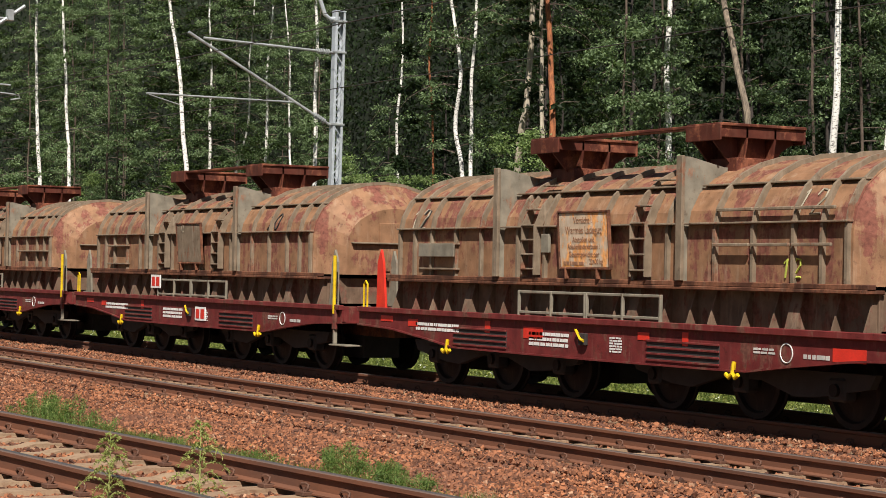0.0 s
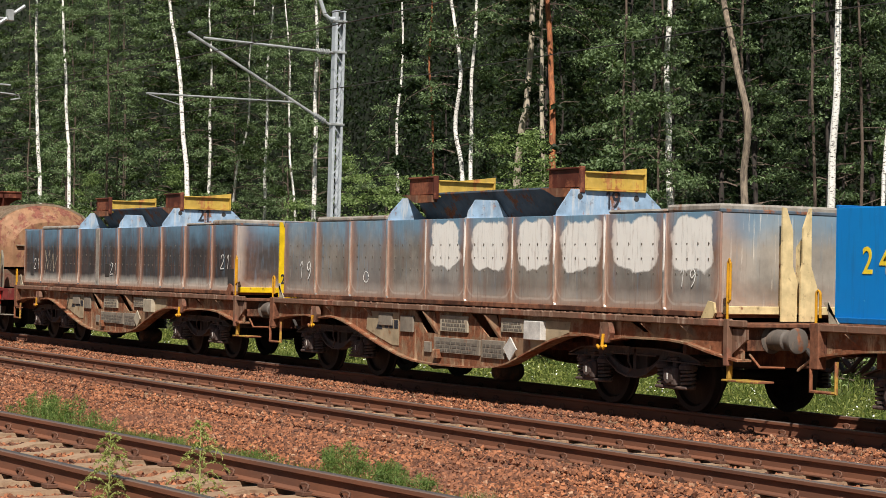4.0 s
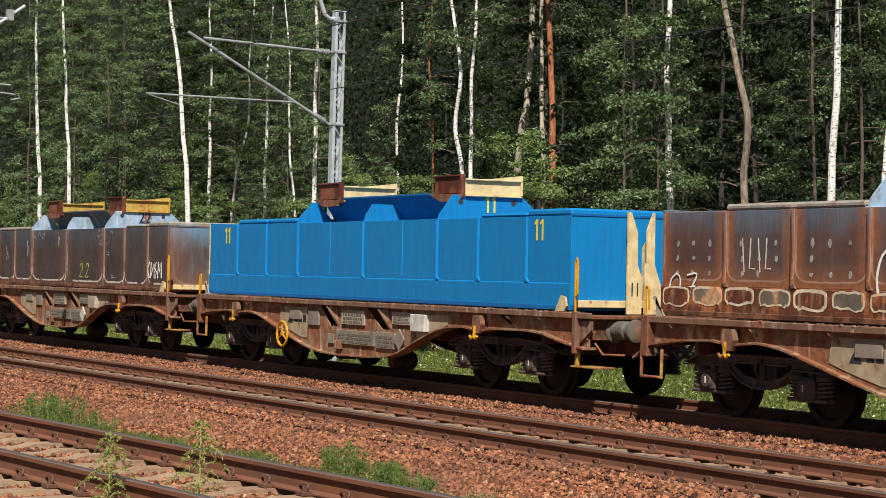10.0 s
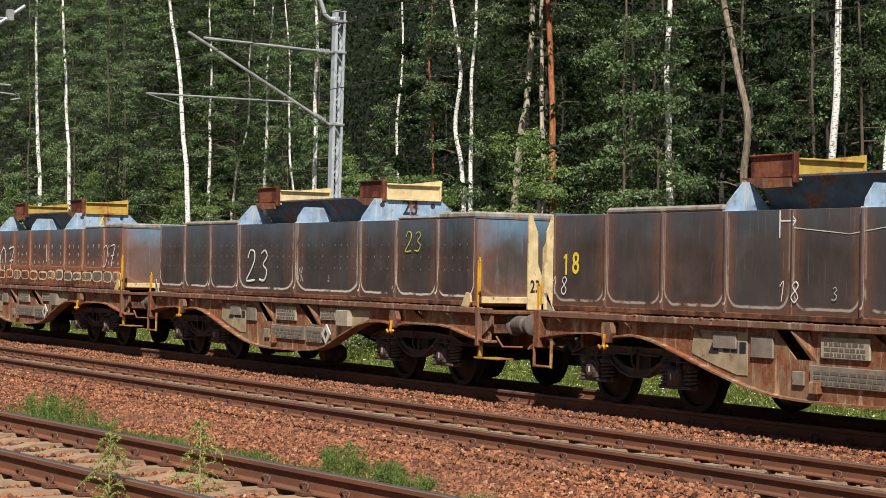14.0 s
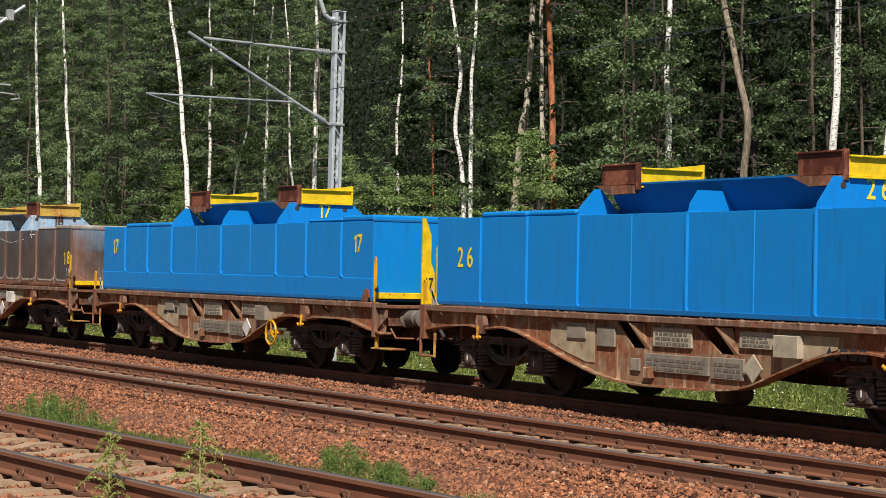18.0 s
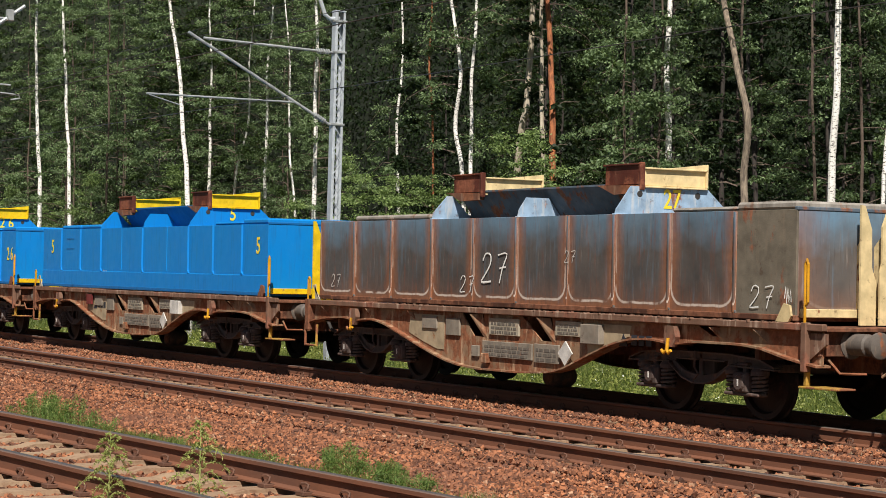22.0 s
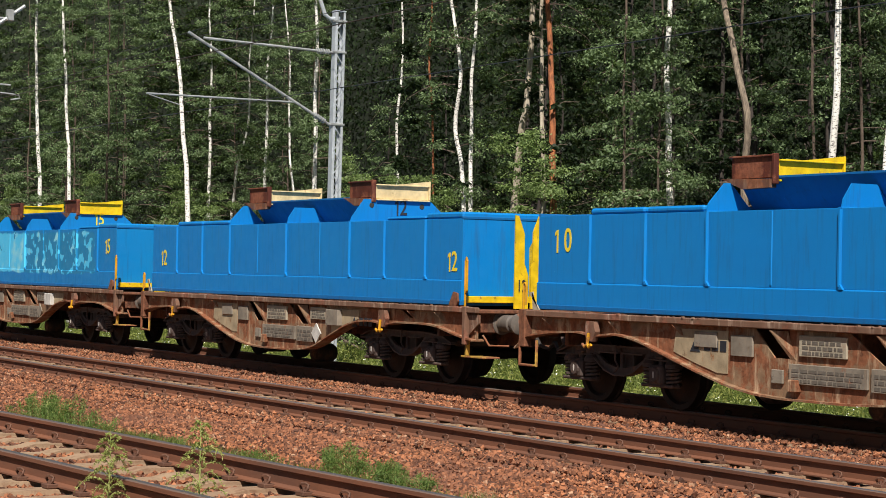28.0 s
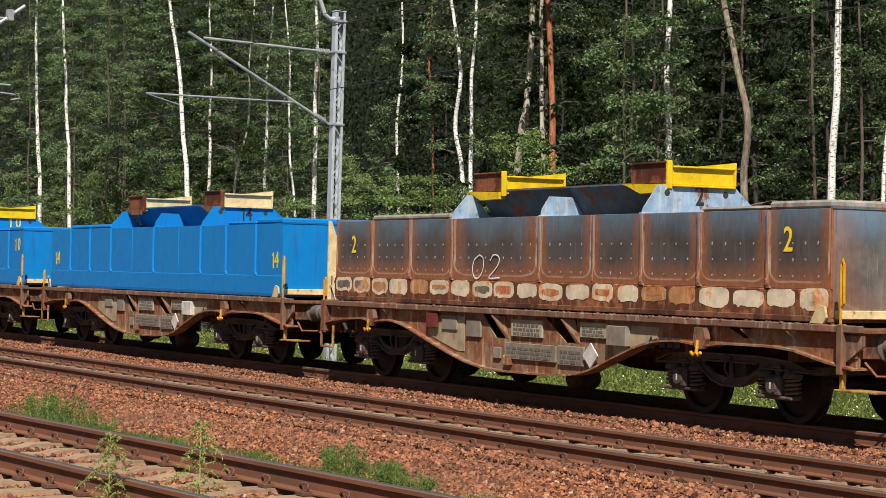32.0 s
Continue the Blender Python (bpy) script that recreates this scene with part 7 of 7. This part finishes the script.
def six_axle_wagon(which):
    """A red six-axle wagon with a stake-ribbed coil trough."""
    w = thing("six_axle_wagon", "dark red six-axle coil wagon with a grimy ribbed trough", "wagon", "wagons of the goods train")
    d = Mesh().box(-6.4, 6.4, -1.36, 1.36, 1.04, 1.10)
    d.box(-6.3, 6.3, -0.35, 0.35, 0.6, 1.04)
    part("deck", d, M_RUST, w)
    xs = [-6.5 + 0.25 * i for i in range(53)]
    for s in (-1, 1):
        y = s * 1.40
        k = Mesh().prism([(x, red_sill_bottom(x)) for x in xs] + [(6.5, 1.06), (-6.5, 1.06)], y - 0.015, y + 0.015)
        sill = part("side_sill", k, M_RED, w)
        f = Mesh()
        vs, fs = [], []
        for x in xs:
            z = red_sill_bottom(x)
            vs += [(x, y - 0.05, z - 0.012), (x, y + 0.05, z - 0.012), (x, y + 0.05, z + 0.012), (x, y - 0.05, z + 0.012)]
        for i in range(len(xs) - 1):
            for j in range(4):
                fs.append((4 * i + j, 4 * i + (j + 1) % 4, 4 * i + 4 + (j + 1) % 4, 4 * i + 4 + j))
        f.add(vs, fs + [(0, 1, 2, 3), (len(vs) - 1, len(vs) - 2, len(vs) - 3, len(vs) - 4)])
        part("sill_flange", f, M_RED, sill)
        part("deck_edge", Mesh().box(-6.5, 6.5, s * 1.39, s * 1.47, 1.06, 1.14), M_RED, w)
        # trough side with stakes
        part("trough_side", Mesh().box(-5.5, 5.5, s * 1.16, s * 1.20, 1.10, 1.60), M_TROUGH, w)
        part("trough_rail", Mesh().box(-5.55, 5.55, s * 1.16, s * 1.43, 1.555, 1.60), M_RUST, w)
        for i in range(21):
            x = -5.4 + 0.54 * i + (0.05 if i % 3 else -0.06)
            g = Mesh().prism([(s * 1.20, 1.55), (s * 1.23, 1.55), (s * 1.38, 1.12), (s * 1.20, 1.12)], x - 0.012, x + 0.012, "x")
            part("stake", g, M_TROUGH, w)
        for x in (-3.2, 1.0, 4.2):
            part("wide_stake", Mesh().prism([(s * 1.20, 1.55), (s * 1.26, 1.55), (s * 1.38, 1.12), (s * 1.20, 1.12)], x - 0.10, x + 0.10, "x"), M_TROUGH, w)
        if s < 0:
            for x0 in (-1.64, 0.06):
                for z in (1.18, 1.46):
                    part("rail_bar", Mesh().box(x0, x0 + 1.66, -1.42, -1.38, z - 0.02, z + 0.02), M_GREYPLATE, w)
                for x in (x0, x0 + 0.83, x0 + 1.66):
                    part("rail_post", Mesh().box(x - 0.02, x + 0.02, -1.43, -1.385, 1.12, 1.48), M_GREYPLATE, w)
            # rung openings in the sill: flat dark plates stand in for their shade
            for x0, x1 in ((-3.45, -1.95), (1.45, 2.95)):
                part("dark_opening_plate", Mesh().box(x0, x1, -1.419, -1.405, 0.66, 0.90), M_DARK, w)
                for z in (0.66, 0.74, 0.82, 0.90):
                    part("rung", Mesh().box(x0, x1, -1.437, -1.415, z - 0.014, z + 0.014), M_RED, w)
            for x in (-3.6, 3.25):
                hk = Mesh().tube([(x, -1.43, 0.72), (x, -1.45, 0.58), (x - 0.06, -1.46, 0.53), (x - 0.12, -1.46, 0.57)], 0.028, 6)
                hk.tube([(x, -1.45, 0.58), (x + 0.06, -1.46, 0.53), (x + 0.12, -1.46, 0.57)], 0.028, 6)
                part("lashing_hook", hk, M_YELLOW, w, "yellow lashing hook")
            for x0, x1, z0, z1 in ((-5.75, -5.35, 0.93, 1.02), (-4.85, -4.55, 0.88, 0.99), (-2.55, -2.4, 0.86, 1.03), (-1.5, -1.0, 0.82, 0.98), (1.25, 1.5, 0.90, 1.0), (2.2, 2.32, 0.86, 1.03), (5.0, 5.55, 0.80, 0.95))[: 7 if which == 0 else 3]:
                part("red_patch", Mesh().box(x0, x1, -1.421, -1.415, z0, z1, 0.001), M_BRIGHT_RED, w)
            bars(w, -4.6, -3.3, 0.84, 0.98, -1.419, 2, M_WHITE, 11 + which)
            bars(w, -1.35, -0.35, 0.74, 0.95, -1.419, 3, M_WHITE, 21 + which)
            bars(w, 0.62, 0.90, 0.72, 0.93, -1.419, 6, M_WHITE, 31 + which)
            bars(w, 3.6, 4.0, 0.84, 0.92, -1.419, 2, M_WHITE_WORN, 41 + which)
            bars(w, 4.5, 4.95, 0.82, 0.90, -1.419, 1, M_WHITE_WORN, 51 + which)
            ring = [(4.2 + 0.11 * math.cos(a), -1.419, 0.86 + 0.11 * math.sin(a)) for a in [2 * math.pi * j / 18 for j in range(18)]]
            part("ring_mark", Mesh().tube(ring, 0.008, 4, closed=True), M_WHITE, w)
            part("valve", Mesh().box(-0.05, 0.12, -1.47, -1.42, 0.78, 0.94), M_DARK, w)
            part("valve_lever", Mesh().tube([(-0.12, -1.46, 0.98), (0.02, -1.48, 0.86), (0.10, -1.48, 0.84)], 0.02, 6), M_YELLOW, w)
            if which == 1:
                for x, z, y in ((-1.7, 1.42, -1.44), (0.55, 0.84, -1.42)):
                    p = part("owner_plate", Mesh().box(x - 0.25, x + 0.25, y - 0.01, y + 0.01, z - 0.13, z + 0.13), M_WHITE, w, "white and red plate")
                    part("owner_shape", Mesh().box(x - 0.2, x - 0.03, y - 0.014, y - 0.008, z - 0.09, z + 0.09, 0.002), M_BRIGHT_RED, p)
                    part("owner_shape", Mesh().box(x + 0.03, x + 0.2, y - 0.014, y - 0.008, z - 0.09, z + 0.09, 0.002), M_BRIGHT_RED, p)
    part("trough_floor", Mesh().box(-5.5, 5.5, -1.16, 1.16, 1.10, 1.16), M_TROUGH, w)
    for x in (-5.5, 5.46):
        part("trough_end", Mesh().box(x, x + 0.04, -1.16, 1.16, 1.10, 1.58), M_TROUGH, w)
    for sx in (-1, 1):
        part("end_beam", Mesh().box(sx * 6.5, sx * 6.38, -1.40, 1.40, 0.84, 1.12), M_RED, w)
        for y in (-0.875, 0.875):
            buffer_at(w, sx, y, -0.45)
        part("draw_hook", Mesh().tube([(sx * 6.5, 0, 1.03), (sx * 6.72, 0, 1.02), (sx * 6.8, 0, 0.94), (sx * 6.72, 0, 0.86)], 0.05, 8), M_BOGIE, w)
        for y in (-1.30, -0.2, 0.9):
            fin = Mesh().prism([(sx * 5.8, 1.12), (sx * 6.1, 1.12), (sx * 6.08, 1.85), (sx * 5.98, 2.05), (sx * 5.90, 1.85)], y - 0.02, y + 0.02)
            part("end_fin", fin, M_BRIGHT_RED if sx < 0 and which == 0 and y < 0 else M_GREYPLATE, w)
    for s in (-1, 1):
        part("handrail", Mesh().tube([(6.28, s * 1.46, 1.0), (6.28, s * 1.46, 1.95)], 0.03, 8), M_YELLOW, w, "yellow painted handrail")
        part("post_lower", Mesh().box(6.22, 6.34, s * 1.42, s * 1.47, 0.74, 1.15), M_BRIGHT_RED if which == 0 else M_RED, w)
        st = Mesh().box(6.24, 6.30, s * 1.40, s * 1.46, 0.50, 0.80)
        st.box(6.1, 6.75, s * 1.18, s * 1.46, 0.475, 0.50)
        part("step", st, M_GREYPLATE, w)
        part("grab_handle", Mesh().tube([(-6.3, s * 1.44, 1.12), (-6.3, s * 1.44, 1.5), (-6.24, s * 1.44, 1.55), (-6.18, s * 1.44, 1.5), (-6.18, s * 1.44, 1.12)], 0.016, 6), M_YELLOW, w)
    for sx in (-1, 1):
        # running gear in shade-black steel; the deep middle beam is added to block the view
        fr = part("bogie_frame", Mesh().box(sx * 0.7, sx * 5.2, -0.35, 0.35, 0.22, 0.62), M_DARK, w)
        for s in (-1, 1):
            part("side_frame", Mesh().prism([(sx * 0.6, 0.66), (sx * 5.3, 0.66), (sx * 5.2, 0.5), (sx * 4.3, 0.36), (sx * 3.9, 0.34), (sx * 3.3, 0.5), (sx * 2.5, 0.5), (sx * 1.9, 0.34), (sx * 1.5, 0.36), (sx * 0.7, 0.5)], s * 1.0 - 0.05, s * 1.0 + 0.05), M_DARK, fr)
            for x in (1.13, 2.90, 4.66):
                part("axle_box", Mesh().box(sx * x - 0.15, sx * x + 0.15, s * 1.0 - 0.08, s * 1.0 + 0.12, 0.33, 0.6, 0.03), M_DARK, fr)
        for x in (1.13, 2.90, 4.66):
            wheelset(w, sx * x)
    return w


def buffer_at(parent, sx, y, shift):
    b = buffer(parent, sx, y)
    b.location.x = sx * shift


for i in range(3):
    place = -9 * WAGON_STEP + 5.4 - 13.85 - 13.6 * i
    w = six_axle_wagon(i)
    c = coil_cover(i)
    w.matrix_basis = c.matrix_basis = pose(0, TRACK_A, 0)
    MOVING += [(w, place), (c, place)]


# ---- what moves ----
def way(t):
    """Where the train stands along the track at t seconds: it rolls past and slowly gathers speed."""
    u = (t - 16.0) / 16.0
    return -9.5205 - 129.2249 * u - 6.1235 * u ** 2 - 1.2276 * u ** 3 + 1.3646 * u ** 4 - 0.7829 * u ** 5


def motions():
    times = [i * 0.8 for i in range(41)]
    for ob, place in MOVING:
        walk(ob, [(t, pose(place + way(t), TRACK_A, 0)) for t in times])
    ticks = [i / 15 for i in range(481)]
    for ws in [o for ob, _ in MOVING for o in ob.children if o.name.startswith("wheelset")]:
        x, z = ws.location.x, ws.location.z
        walk(ws, [(t, pose(x, 0, z, 0, math.degrees((way(t) - way(0)) / 0.46), 0)) for t in ticks])


motions()
